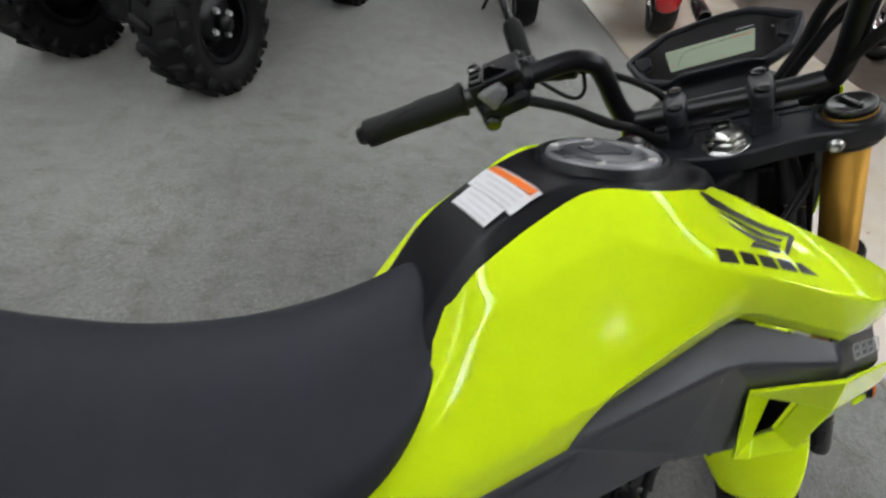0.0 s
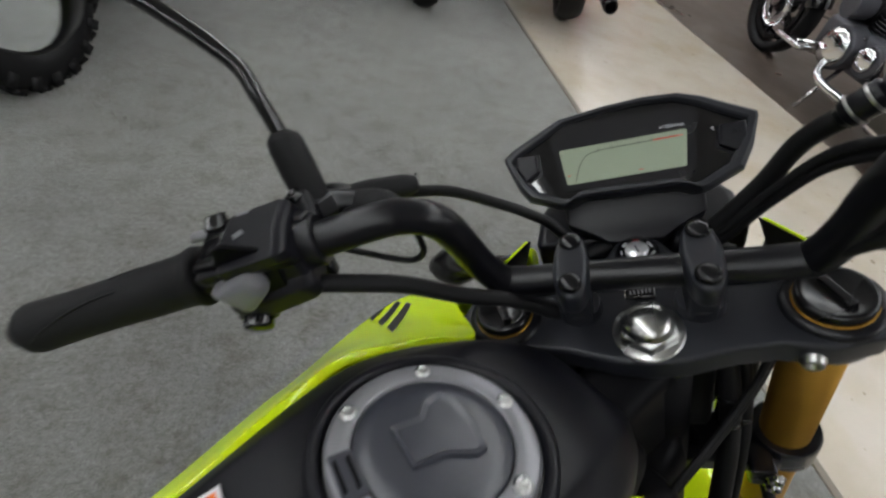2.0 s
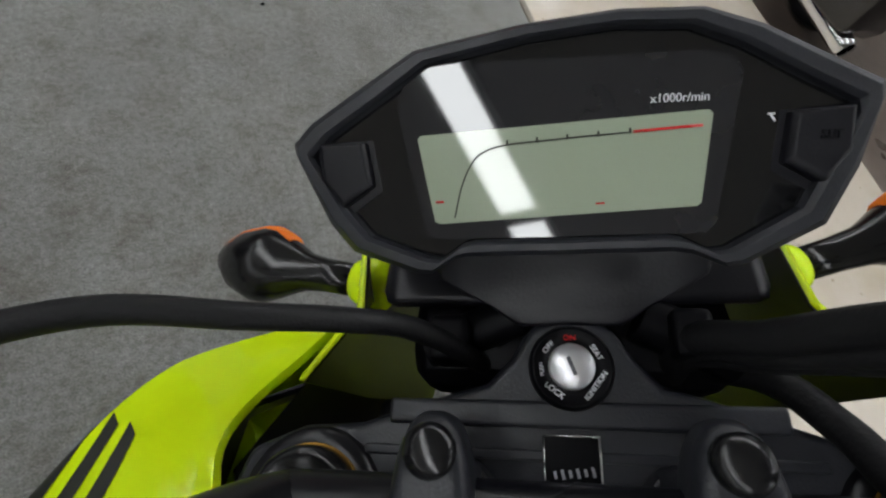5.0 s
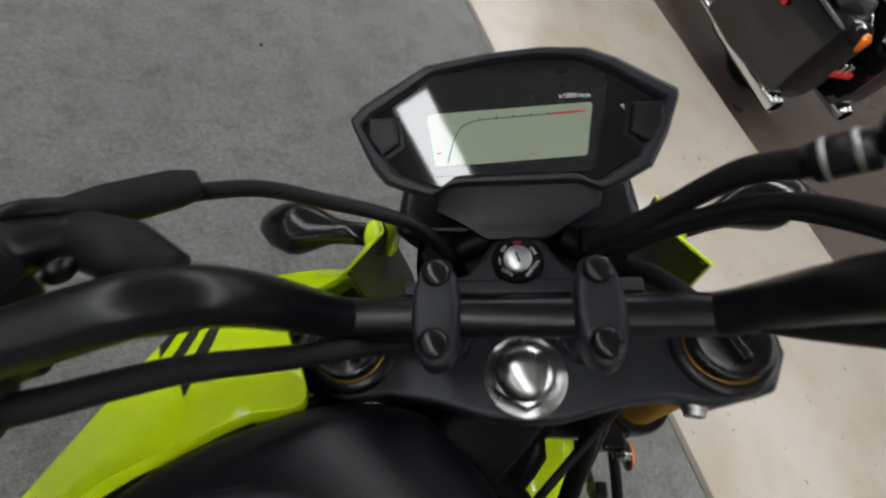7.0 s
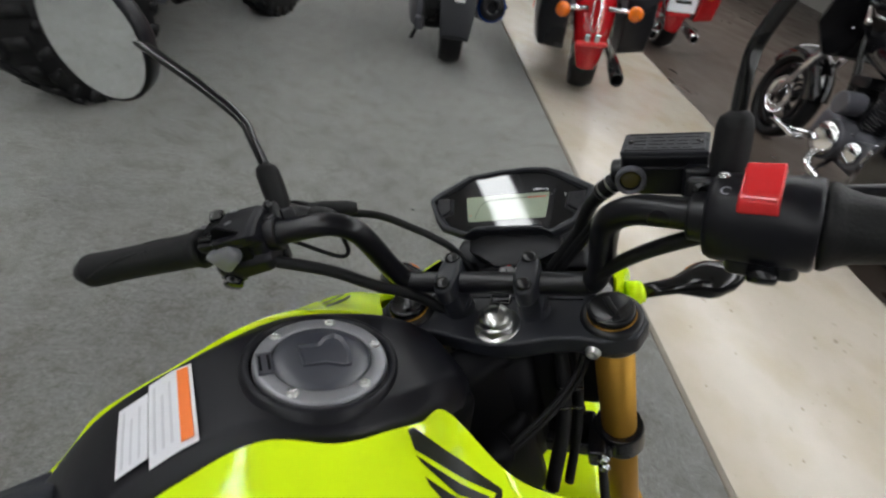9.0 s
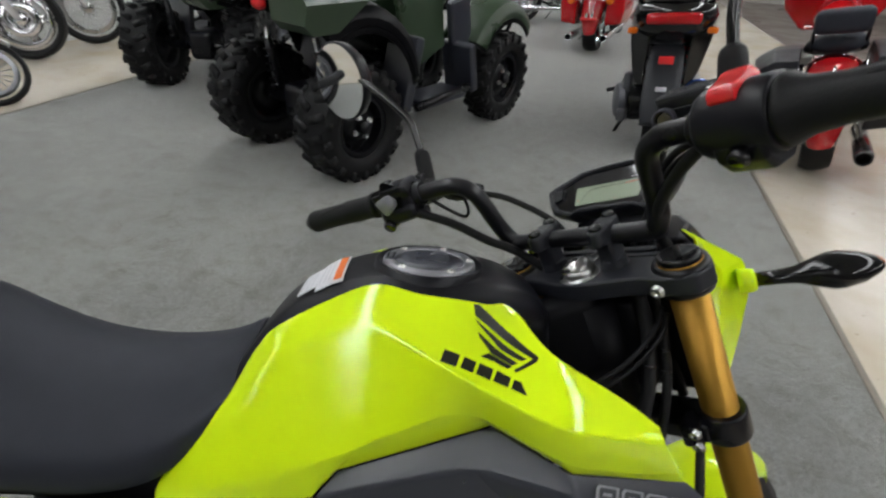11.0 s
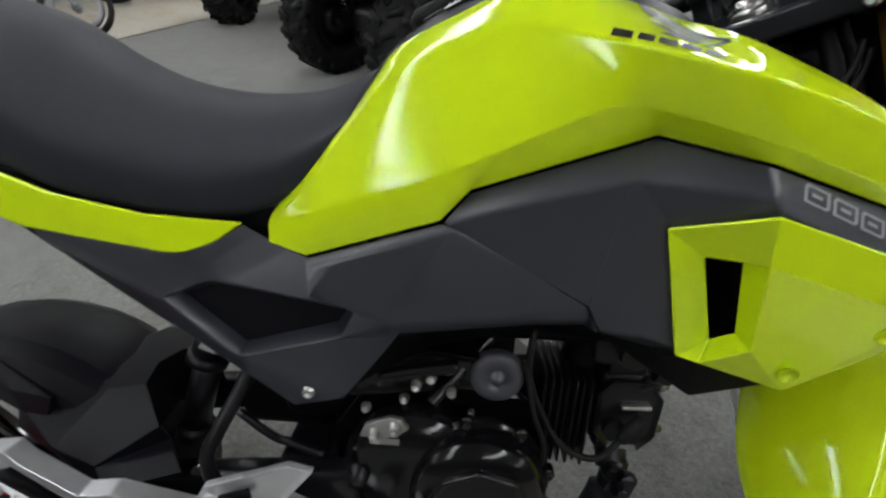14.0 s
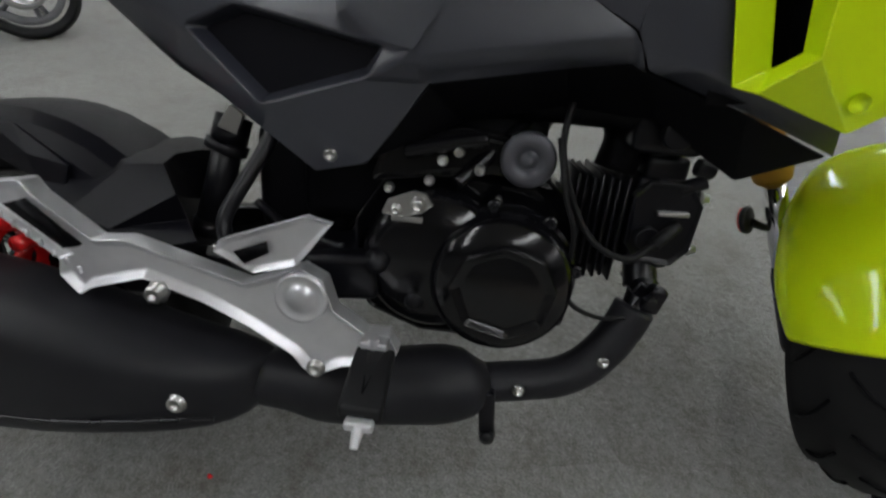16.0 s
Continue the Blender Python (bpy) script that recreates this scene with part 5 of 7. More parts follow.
# cylinder with fins
cyl = bp("cylinder", rbox(.070, .090, .110, .012, (-.126, .014, .393)), SATIN, "black finned cylinder")
for k in range(7):
    bp("fin", rbox(.0042, .116 - .006 * (k % 2), .132 - .004 * (k % 3), .002, (-.160 + .0098 * k, .012, .393), segs=1), SATIN, parent=cyl)
head = bp("cylinder_head", join(rbox(.062, .100, .118, .014, (-.056, .016, .403)), side_plate([(-.090, .378), (-.070, .356), (-.030, .354), (-.012, .376), (-.010, .432), (-.028, .456), (-.076, .456), (-.092, .436)], -.026, .016, inset=.006, drop=.006), rbox(.026, .076, .096, .012, (-.018, .014, .404)), rbox(.05, .06, .03, .008, (-.056, .0, .470)), rod((-.066, -.036, .388), (-.066, -.048, .388), .014), rod((-.040, -.03, .447), (-.012, -.034, .462), .009)), SATIN, "black cylinder head", bevel=.003)
for x, y, z in ((-.006, -.012, .437), (-.004, -.012, .370), (-.006, .044, .437), (-.004, .044, .370)):
    bp("stud", lathe([(.009, 0), (.009, .005), (.0055, .005), (.0055, .012), (0, .014)], 12, facing((x, y, z), (1, 0, 0))), STEEL, parent=head)
bp("head_fin", rbox(.036, .012, .005, .001, (-.042, -.038, .420), (0, -4, 0)), STEEL, parent=head)
bp("plug_lead", tube([(-.182, -.060, .560), (-.190, -.080, .490), (-.165, -.082, .425), (-.135, -.085, .387), (-.095, -.080, .372), (-.062, -.062, .388)], .0040, 12, 8), RUBBER, "black spark plug lead")
bp("plug_cap", rod((-.064, -.063, .387), (-.036, -.046, .408), .008, .007), RUBBER, "black plug cap")
bp("sensor_lead", tube([(-.195, -.080, .500), (-.180, -.094, .440), (-.165, -.098, .400), (-.160, -.086, .345), (-.150, -.086, .310), (-.112, -.080, .292), (-.080, -.078, .296)], .0030, 8, 8), RUBBER, "thin black sensor lead")
bp("intake", tube([(-.110, 0, .460), (-.105, 0, .505), (-.130, 0, .550)], .026, 18, 6), DARKP, "black intake stub")
bp("throttle_body", join(rbox(.08, .09, .05, .012, (-.075, -.02, .515)), rod((-.075, -.07, .515), (-.075, -.085, .515), .016), rod((-.040, -.060, .482), (-.020, -.06, .478), .010)), SATIN, "black throttle body", bevel=.003)
bp("engine_mount", rbox(.12, .10, .12, .02, (-.435, .01, .425)), DARKP, "black rear engine mount")
bp("lower_airbox", rbox(.26, .10, .09, .02, (-.33, .01, .500)), DARKP, "black lower airbox")
bp("battery_box", rbox(.12, .09, .14, .02, (-.500, .02, .405)), DARKP, "black box behind the engine")
bp("down_tube", tube([(-.30, .035, .60), (-.20, .045, .52), (-.24, .05, .46)], .014, 14, 6), SATIN, "black frame tube")
# exhaust
pipe = bp("exhaust_pipe", tube([(-.050, -.030, .330), (-.060, -.045, .290), (-.084, -.056, .250), (-.122, -.066, .212), (-.180, -.074, .190), (-.250, -.082, .186)], .0175, 18, 8), SATIN, "black exhaust pipe")
bp("flange", join(rbox(.024, .060, .020, .005, (-.058, -.026, .322), (0, 30, 0)), rod((-.058, -.004, .362), (-.054, -.030, .318), .021), rod((-.055, -.068, .318), (-.055, -.082, .318), .007), rbox(.024, .02, .036, .008, (-.046, -.060, .316), (0, 15, 0))), SATIN, parent=pipe, bevel=.002)
shield = bp("heat_shield", tube([(-.064, -.056, .300), (-.074, -.060, .272), (-.090, -.066, .244), (-.116, -.074, .216), (-.146, -.080, .200), (-.180, -.084, .193), (-.236, -.092, .186)], .0255, 24, 8), MUFFB, "matt black exhaust heat shield")
for at, nrm in (((-.197, -.113, .196), (.1, -1, .25)), ((-.098, -.092, .238), (.25, -1, .25))):
    bp("shield_bolt", bolt(.0062, .005, facing(at, nrm)), STEEL, parent=shield)
bp("catalyser", tube([(-.240, -.085, .190), (-.262, -.098, .188), (-.30, -.105, .184), (-.42, -.118, .172), (-.47, -.130, .184), (-.515, -.162, .205)], .034, 22, 8, radii=[.022, .044, .050, .046, .040, .030]), MUFFB, "black exhaust chamber")
bp("stand_bracket", join(rbox(.020, .016, .070, .004, (-.232, -.120, .160), (0, -6, 0)), side_lathe([(.009, 0), (.009, .008), (0, .009)], -.229, -.126, .132, 16)), SATIN, "black stand bracket")
MUF = [(-.490, -.150, .204, .022, .024), (-.504, -.160, .204, .036, .034), (-.530, -.172, .207, .050, .044), (-.600, -.184, .214, .058, .056), (-.700, -.194, .230, .066, .080), (-.820, -.200, .246, .066, .088), (-.930, -.205, .262, .060, .084), (-.960, -.205, .266, .040, .060)]
muf = bp("muffler", loft([[(x, y + sy * math.copysign(abs(math.cos(a)) ** .55, math.cos(a)), z + sz * math.copysign(abs(math.sin(a)) ** .55, math.sin(a))) for a in [2 * math.pi * k / 24 for k in range(24)]] for x, y, z, sy, sz in MUF]), MUFFB, "matt black exhaust muffler", sub=1)
bp("muffler_bolt", bolt(.0085, .006, facing((-.549, -.2425, .226), (0, -1, 0))), STEEL, parent=muf)
bp("muffler_seam", tube([(-.52, -.232, .200), (-.70, -.255, .190), (-.90, -.26, .205)], .002, 8, 6), SATIN, parent=muf)
# foot rest bracket
BRK = [(-.790, .402), (-.745, .410), (-.735, .396), (-.680, .356), (-.645, .360), (-.515, .326), (-.450, .352), (-.425, .340), (-.414, .306), (-.378, .282), (-.352, .284), (-.342, .262), (-.360, .240), (-.385, .240), (-.405, .236), (-.430, .222), (-.448, .226), (-.462, .244), (-.512, .274), (-.565, .298), (-.630, .318), (-.690, .300), (-.706, .290), (-.724, .312), (-.720, .330), (-.795, .384)]


def splay(bm):
    """Bends the rear arm of the bracket outwards."""
    for v in bm.verts:
        w = min(1.2, max(0.0, (-.47 - v.co.x) / .23))
        v.co += Vector((.024 * w, -.022 * w, .011 * w))
    return bm


brk = bp("footrest_bracket", splay(side_plate(BRK, -.142, .026, inset=.0085, drop=.010)), ALLOY, "cast aluminium footrest bracket", bevel=.003, segs=3, angle=18)
bp("bracket_slot", splay(side_plate([(-.760, .386), (-.742, .392), (-.690, .350), (-.706, .346)], -.166, .007)), DARKP, parent=brk)
bp("bracket_rib", splay(rbox(.004, .004, .008, .001, (-.776, -.174, .384), segs=1)), ALLOY, parent=brk)
for k in range(1, 8):
    bp("bracket_rib", splay(rbox(.004, .004, .008, .001, (-.776 + .012 * k, -.174, .384 - .0085 * k), segs=1)), ALLOY, parent=brk)
bp("pivot_dish", side_lathe([(.030, -.004), (.029, .001), (.026, .002), (.0245, .0005), (.016, .0005), (.015, .0022), (0, .0026)], -.449, -.168, .318, 28), ALLOY, parent=brk)
bp("bracket_bolt", bolt(.0085, .007, Matrix.Translation((-.433, -.168, .233)) @ RIGHT), STEEL, parent=brk)
bp("bracket_bolt", splay(bolt(.0105, .014, Matrix.Translation((-.613, -.165, .306)) @ RIGHT, hexa=True)), STEEL, parent=brk)
bp("heel_plate", join(side_plate([(-.540, .362), (-.532, .376), (-.440, .412), (-.414, .406), (-.452, .356), (-.498, .342)], -.162, .010, inset=.007, drop=.006)), ALLOY, "aluminium heel guard", bevel=.0015, angle=15)
bp("heel_slot", side_plate([(-.516, .366), (-.482, .380), (-.480, .368), (-.505, .354)], -.1705, .004), DARKP)
peg = bp("footrest", loft([[(x + dx, y, z + dz) for dx, dz in ((-.021, -.008), (.021, -.008), (.021, .008), (-.021, .008))] for x, y, z in ((-.364, -.176, .268), (-.362, -.215, .266), (-.360, -.262, .258))]), RUBBER, "black rubber topped foot rest", bevel=.004)
bp("footrest_end", join(rbox(.028, .012, .010, .004, (-.359, -.266, .251)), rod((-.359, -.268, .250), (-.360, -.280, .236), .006, .004)), ALLOY, "aluminium foot rest end", parent=peg, bevel=.002)
for gx in (-.370, -.354):
    bp("peg_groove", rod((gx, -.185, .2755), (-.362, -.245, .2695), .0012, segs=6), DARKP, parent=peg)
bp("peg_hinge", join(rbox(.030, .022, .030, .004, (-.366, -.172, .268)), rod((-.366, -.178, .252), (-.366, -.178, .288), .006)), ALLOY, parent=brk, bevel=.002)
# swing arm, shock, rear wheel and hugger
bp("swing_arm", join(*[rbox(.46, .034, .056, .010, (-.610, sy * .098, .300), (0, -6, 0)) for sy in (1, -1)], rbox(.07, .20, .06, .012, (-.45, 0, .315))), SATIN, "black swing arm")
for k, (a, b) in enumerate((((-.580, -.030, .480), (-.616, -.050, .330)),)):
    bp("shock_body", join(rod(a, b, .018), rod(a, (-.588, -.034, .450), .022), rod((-.588, -.034, .450), (-.592, -.036, .438), .026), rod((-.592, -.037, .435), (-.606, -.045, .372), .0145, .0140), rod((-.612, -.047, .350), b, .021)), SATIN, "black rear shock")
bp("red_spring_end", tube([Vector((-.835, -.135, .335)).lerp(Vector((-.785, -.140, .300)), k / 16) + Vector((0, .030 * math.cos(k * .9), .032 * math.sin(k * .9))) for k in range(17)], .0095, 12, 5), SHOCKRED, "red part behind the bracket")
bp("sub_frame", tube([(-.505, -.088, .480), (-.514, -.100, .455), (-.534, -.124, .412), (-.545, -.136, .382), (-.536, -.142, .352), (-.520, -.142, .335)], .0085, 14, 8), SATIN, "bent black frame tube")
bp("sub_frame", tube([(-.544, -.060, .385), (-.500, -.066, .356), (-.470, -.072, .352), (-.430, -.080, .345)], .0055, 10, 6), SATIN, "thin black rod")
bp("shock_plate", side_plate([(-.590, .470), (-.572, .498), (-.556, .486), (-.566, .462)], -.050, .006), STEEL, "zinc shock plate", bevel=.0015)
bp("shock_bracket", join(rod((-.567, -.098, .332), (-.597, -.102, .290), .009), rod((-.572, -.095, .330), (-.572, -.112, .330), .013)), STEEL, "zinc shock bracket", bevel=.0015)
RW = Matrix.Translation((-.850, -.016, .232)) @ pose(0, 0, 0, 90)
rw = bp("rear_wheel", join(lathe([(.150, -.036), (.160, -.044), (.164, -.036), (.150, -.012), (.150, .012), (.164, .036), (.160, .044), (.150, .036)], 48, RW, caps=False), lathe([(.04, -.05), (.045, -.04), (.045, .04), (.04, .05)], 28, RW)), GLOSS, "black cast rear wheel")
for k in range(5):
    bp("spoke", join(*[moved(rbox(.12, .018, .022, .005, (.09, 0, 0)), RW @ pose(0, 0, 0, 0, 0, 72 * k + d)) for d in (-9, 9)]), GLOSS, parent=rw)
bp("rear_tyre", ring_tyre(.232, .134, RW), RUBBER, "black tyre", parent=rw)
hug = []
for k in range(12):
    a = radians(40 + 10.5 * k)
    r = .240
    hug.append([(-.85 + rr * math.cos(a), -.010 + yy, .232 + rr * math.sin(a)) for rr, yy in ((r - .050, -.084), (r - .030, -.082), (r - .010, -.072), (r, -.050), (r + .003, 0), (r, .050), (r - .010, .072), (r - .05, .082))])
hugger = bp("rear_mudguard", face_out(loft(hug, closed=False), (0, 0, 1)), GREYB, "dark charcoal rear mudguard", solid=.004, bevel=.003, segs=2, angle=12)
bp("mudguard_side", face_out(poly(dict(a=(-.880, -.088, .425), b=(-.850, -.086, .455), c=(-.818, -.086, .456), d=(-.748, -.100, .416), e=(-.756, -.104, .385), f=(-.790, -.100, .392), g=(-.836, -.094, .412), m=(-.795, -.102, .425)), ["a b m g", "b c m", "c d m", "d e f m", "f g m"]), (0, -1, 0)), GREYB, parent=hugger, solid=.006, bevel=.002, angle=8)
GUARD = dict(e=(-.735, -.045, .424), d=(-.737, .006, .427), c=(-.695, .055, .434), c2=(-.600, .045, .428), v2=(-.610, .016, .424), u2=(-.650, .008, .426), u1=(-.662, -.028, .426), g=(-.656, -.064, .420), f=(-.693, -.078, .419), h=(-.725, -.135, .375), k=(-.675, -.142, .360),
             l=(-.609, -.116, .401), m=(-.615, -.092, .363), n=(-.578, -.136, .356), o=(-.664, -.150, .334), w=(-.800, -.092, .398), w2=(-.800, -.100, .370), x=(-.790, -.040, .430), in1=(-.640, -.030, .370), in2=(-.600, .02, .370))
guard = bp("chain_guard", face_out(poly(GUARD, ["e d c u2 u1", "c c2 v2 u2", "e u1 g f", "f g l k h", "k l m", "k m n o", "h w e f", "w h w2", "e w x", "h k o w2"]), (0, -1, .4)), GREYB, "charcoal swing arm guard with facets", solid=.004, bevel=.0025, segs=2, angle=8)
bp("guard_well", face_out(poly({q: GUARD[q] for q in ("u2", "u1", "g", "l", "in1", "in2", "v2")}, ["v2 u2 in2", "u2 u1 in1 in2", "u1 g in1", "g l in1"]), (1, -.3, 0)), DARKP, parent=guard, solid=.002)
# winged emblem and word on the tank as plain shapes, model word on the shroud as an outline


P0, PX, PZ = Vector((-0.1685, -0.1360, 0.8418)), Vector((0.0669, -0.0273, -0.0193)), Vector((0.0326, 0.0630, 0.0239))
FEATHERS = [[(0.004, 0.937), (0.726, 0.658), (1.006, 0.497), (0.976, 0.418), (0.711, 0.492), (0.146, 0.669)],
            [(0.168, 0.618), (0.658, 0.438), (0.989, 0.356), (0.925, 0.296), (0.632, 0.329), (0.228, 0.562)],
            [(0.279, 0.437), (0.556, 0.318), (0.9, 0.236), (0.839, 0.165), (0.555, 0.2), (0.328, 0.364)],
            [(0.442, 0.089), (0.524, 0.192), (0.856, 0.149), (0.807, 0.088), (0.613, 0.1)],
            [(1.006, 0.497), (1.114, 0.432), (1.058, 0.391), (0.976, 0.418)],
            [(1.114, 0.432), (1.115, 0.362), (0.914, 0.083), (0.888, 0.118), (1.058, 0.391)]]
WORD = [[(0.0, 0.0), (0.206, 0.004), (0.229, -0.204), (0.02, -0.202)],
        [(0.265, 0.004), (0.43, -0.004), (0.444, -0.198), (0.283, -0.192)],
        [(0.474, 0.0), (0.655, -0.008), (0.67, -0.206), (0.486, -0.194)],
        [(0.703, 0.0), (0.887, -0.015), (0.893, -0.2), (0.704, -0.195)],
        [(0.932, -0.022), (1.015, -0.015), (1.137, -0.201), (0.934, -0.196)]]
bpy.context.view_layer.update()
SKIN = {}
for ob in [o for o in bike.children if o.name.startswith("tank_panel")]:
    ev = ob.evaluated_get(bpy.context.evaluated_depsgraph_get())
    me = ev.to_mesh()
    SKIN[1 if sum(v.co.y for v in me.vertices) < 0 else -1] = BVHTree.FromPolygons([v.co.copy() for v in me.vertices], [list(q.vertices) for q in me.polygons])
    ev.to_mesh_clear()


def print_on(sgn, outline, parent, label="", lift=.0007):
    """A thin printed shape laid on the tank skin, from its outline in shares of the print's two sides."""
    n = PX.cross(PZ).normalized()
    n = n if n.y < 0 else -n
    bm = bmesh.new()
    f = bm.faces.new([bm.verts.new(P0 + PX * u + PZ * v) for u, v in outline])
    bmesh.ops.subdivide_edges(bm, edges=bm.edges[:], cuts=5, use_grid_fill=True)
    bmesh.ops.triangulate(bm, faces=bm.faces[:])
    for v in bm.verts:
        q, d = v.co + n * .03, -n
        q, d = Vector((q.x, sgn * q.y, q.z)), Vector((d.x, sgn * d.y, d.z))
        hit = SKIN[sgn].ray_cast(q, d, .1)
        if not hit[0]:
            hit = SKIN[sgn].find_nearest(q + d * .03)
        v.co = hit[0] + hit[1] * (lift if hit[1].dot(d) < 0 else -lift) if hit[0] else Vector((v.co.x, sgn * v.co.y, v.co.z))
    return part("wing_stripe" if parent is None or "wing" in parent.name else "word_bar", face_out(bm, (0, -sgn, .3)), INK, parent or bike, label)


FAN = [[(.20 + .165 * k, .42 - .29 * k), (.35 + .158 * k, .22 - .265 * k), (1.22 + .02 * k, -.18 - .175 * k), (1.16 + .02 * k, -.06 - .180 * k)] for k in range(5)]
for sgn in (1, -1):
    em = None
    for quill in FEATHERS if sgn > 0 else FAN:
        ob = print_on(sgn, quill, em, "black wing shaped emblem" if em is None else "")
        em = em or ob
    wd = None
    for bar in WORD if sgn > 0 else ():
        ob = print_on(sgn, [(u, v * .86 - .008) for u, v in bar], wd, "black maker's word as bars" if wd is None else "")
        if wd is None:
            ob.name = "word_bar"
        wd = wd or ob
    # outlined word on the shroud
    G0, GX, GZ = Vector((-.0310, -.1915, .7350)), Vector((.1080, .0205, -.0400)), Vector((-.0025, -.0076, -.0125))
    wd = None
    for k in range(4):
        u0, w = k * .255, .225
        def U(u, v):
            n = GX.cross(GZ).normalized()
            n = n if n.y < 0 else -n
            q = G0 + GX * (u0 + u * w) + GZ * v + n * .0035
            return Vector((q.x, sgn * q.y, q.z))
        o, i = .0, .14
        frame_ = poly(dict(a=U(.12, 0), b=U(1, 0), c=U(1, .85), d=U(.88, 1), e=U(0, 1), f=U(0, .2), g=U(.2, .12), h=U(.88, .12), i=U(.88, .8), j=U(.82, .88), k=U(.12, .88), l=U(.12, .25)), ["a b h g", "b c i h", "c d j i", "d e k j", "e f l k", "f a g l"])
        ob = part("outline_bar", face_out(frame_, (0, -sgn, 0)), SILVERP, wd or bike, "silver outlined model word as plain shapes" if wd is None else "", smooth=False, solid=.0005)
        part("inner_bar", face_out(poly(dict(a=U(.30, .40), b=U(.70, .40), c=U(.70, .58), d=U(.30, .58)), ["a b c d"]), (0, -sgn, 0)), SILVERP, ob, smooth=False, solid=.0005)
        wd = wd or ob
part("side_stand", join(rod((-.28, .08, .24), (-.33, .245, .075), .011), rbox(.05, .03, .01, .004, (-.335, .252, .075), (18, 0, 0))), SATIN, bike, "black side stand")


# ---- the other vehicles of the showroom ----
def heading(x, y, deg, lean=0.0):
    return pose(x, y, 0, 0, 0, deg) @ pose(0, 0, 0, -lean)


def knobby(R, w, m):
    """A square shouldered tyre and its lugs."""
    prof = [(R * .58, -w * .42), (R * .72, -w * .50), (R * .92, -w * .49), (R * .985, -w * .40), (R, 0), (R * .985, w * .40), (R * .92, w * .49), (R * .72, w * .50), (R * .58, w * .42)]
    carcass = lathe(prof + prof[:1], 44, m, caps=False)
    lugs = []
    for k in range(18):
        for s in (1, -1):
            a = 20 * k + (10 if s < 0 else 0)
            lugs.append(moved(box(R * .075, R * .13, w * .40, (R * 1.01, 0, 0)), m @ pose(0, 0, 0, 0, 0, a) @ pose(0, 0, s * w * .24, s * 24, 0, 0)))
            lugs.append(moved(box(R * .16, R * .12, w * .07, (R * .90, 0, 0)), m @ pose(0, 0, 0, 0, 0, a + 5) @ pose(0, 0, s * w * .49)))
    return carcass, join(*lugs)


def disc_wheel(t, name, at, R, w, rim_mat, tyre_mat=None, spokes=0, disc=False, knob=False, label=""):
    """A wheel on its tyre, its axle along y."""
    m = Matrix.Translation(at) @ pose(0, 0, 0, 90)
    r = R * (.56 if knob else .70)
    body = [lathe([(r * .86, -w * .36), (r * 1.02, -w * .40), (r * 1.04, -w * .32), (r * .9, -w * .18), (r * .9, w * .18), (r * 1.04, w * .32), (r * 1.02, w * .40), (r * .86, w * .36)], 40, m, caps=False),
            lathe([(r * .20, -w * .5), (r * .22, -w * .4), (r * .22, w * .4), (r * .20, w * .5)], 20, m)]
    if not spokes:
        body += [lathe([(r * .9, w * s * .05), (r * .55, w * s * .16), (r * .50, w * s * .30), (r * .22, w * s * .30)], 36, m, caps=False) for s in (1, -1)]
    wh = part(name, join(*body), rim_mat, t, label)
    if spokes > 12:
        for k in range(spokes):
            a, e = 2 * math.pi * k / spokes, 1 if k % 2 else -1
            part("spoke", rod(m @ Vector((r * .2 * math.cos(a), r * .2 * math.sin(a), e * w * .3)), m @ Vector((r * .92 * math.cos(a + e * .3), r * .92 * math.sin(a + e * .3), 0)), .0022, segs=5), rim_mat, wh)
    if 0 < spokes <= 12:
        for k in range(spokes):
            part("spoke", join(*[moved(rbox(r * .78, r * .12, w * .20, r * .03, (r * .55, 0, 0), segs=1), m @ pose(0, 0, 0, 0, 0, 360 / spokes * k + d)) for d in (-7, 7)]), rim_mat, wh)
    if knob:
        carcass, lugs = knobby(R, w, m)
        ty = part("tyre", carcass, RUBBER, wh, "black knobbly tyre")
        tagged(part("tread", lugs, RUBBER, wh), kind="stuff")
        for a in (.4, 1.97, 3.54, 5.11):
            part("wheel_nut", bolt(.012, .02, m @ pose(r * .36 * math.cos(a), r * .36 * math.sin(a), w * (.31 if at[1] < 0 else -.31), 0 if at[1] < 0 else 180)), STEEL, wh)
    else:
        ty = part("tyre", ring_tyre(R, w, m), RUBBER, wh, "black tyre")
    if disc:
        part("brake_disc", join(*[lathe([(r * .62, z), (r * .62, z + .004), (r * .34, z + .004), (r * .34, z)], 36, m, caps=False) for z in (w * .52, -w * .52 - .004)]), CHROME, wh, "bright brake disc")
    return wh


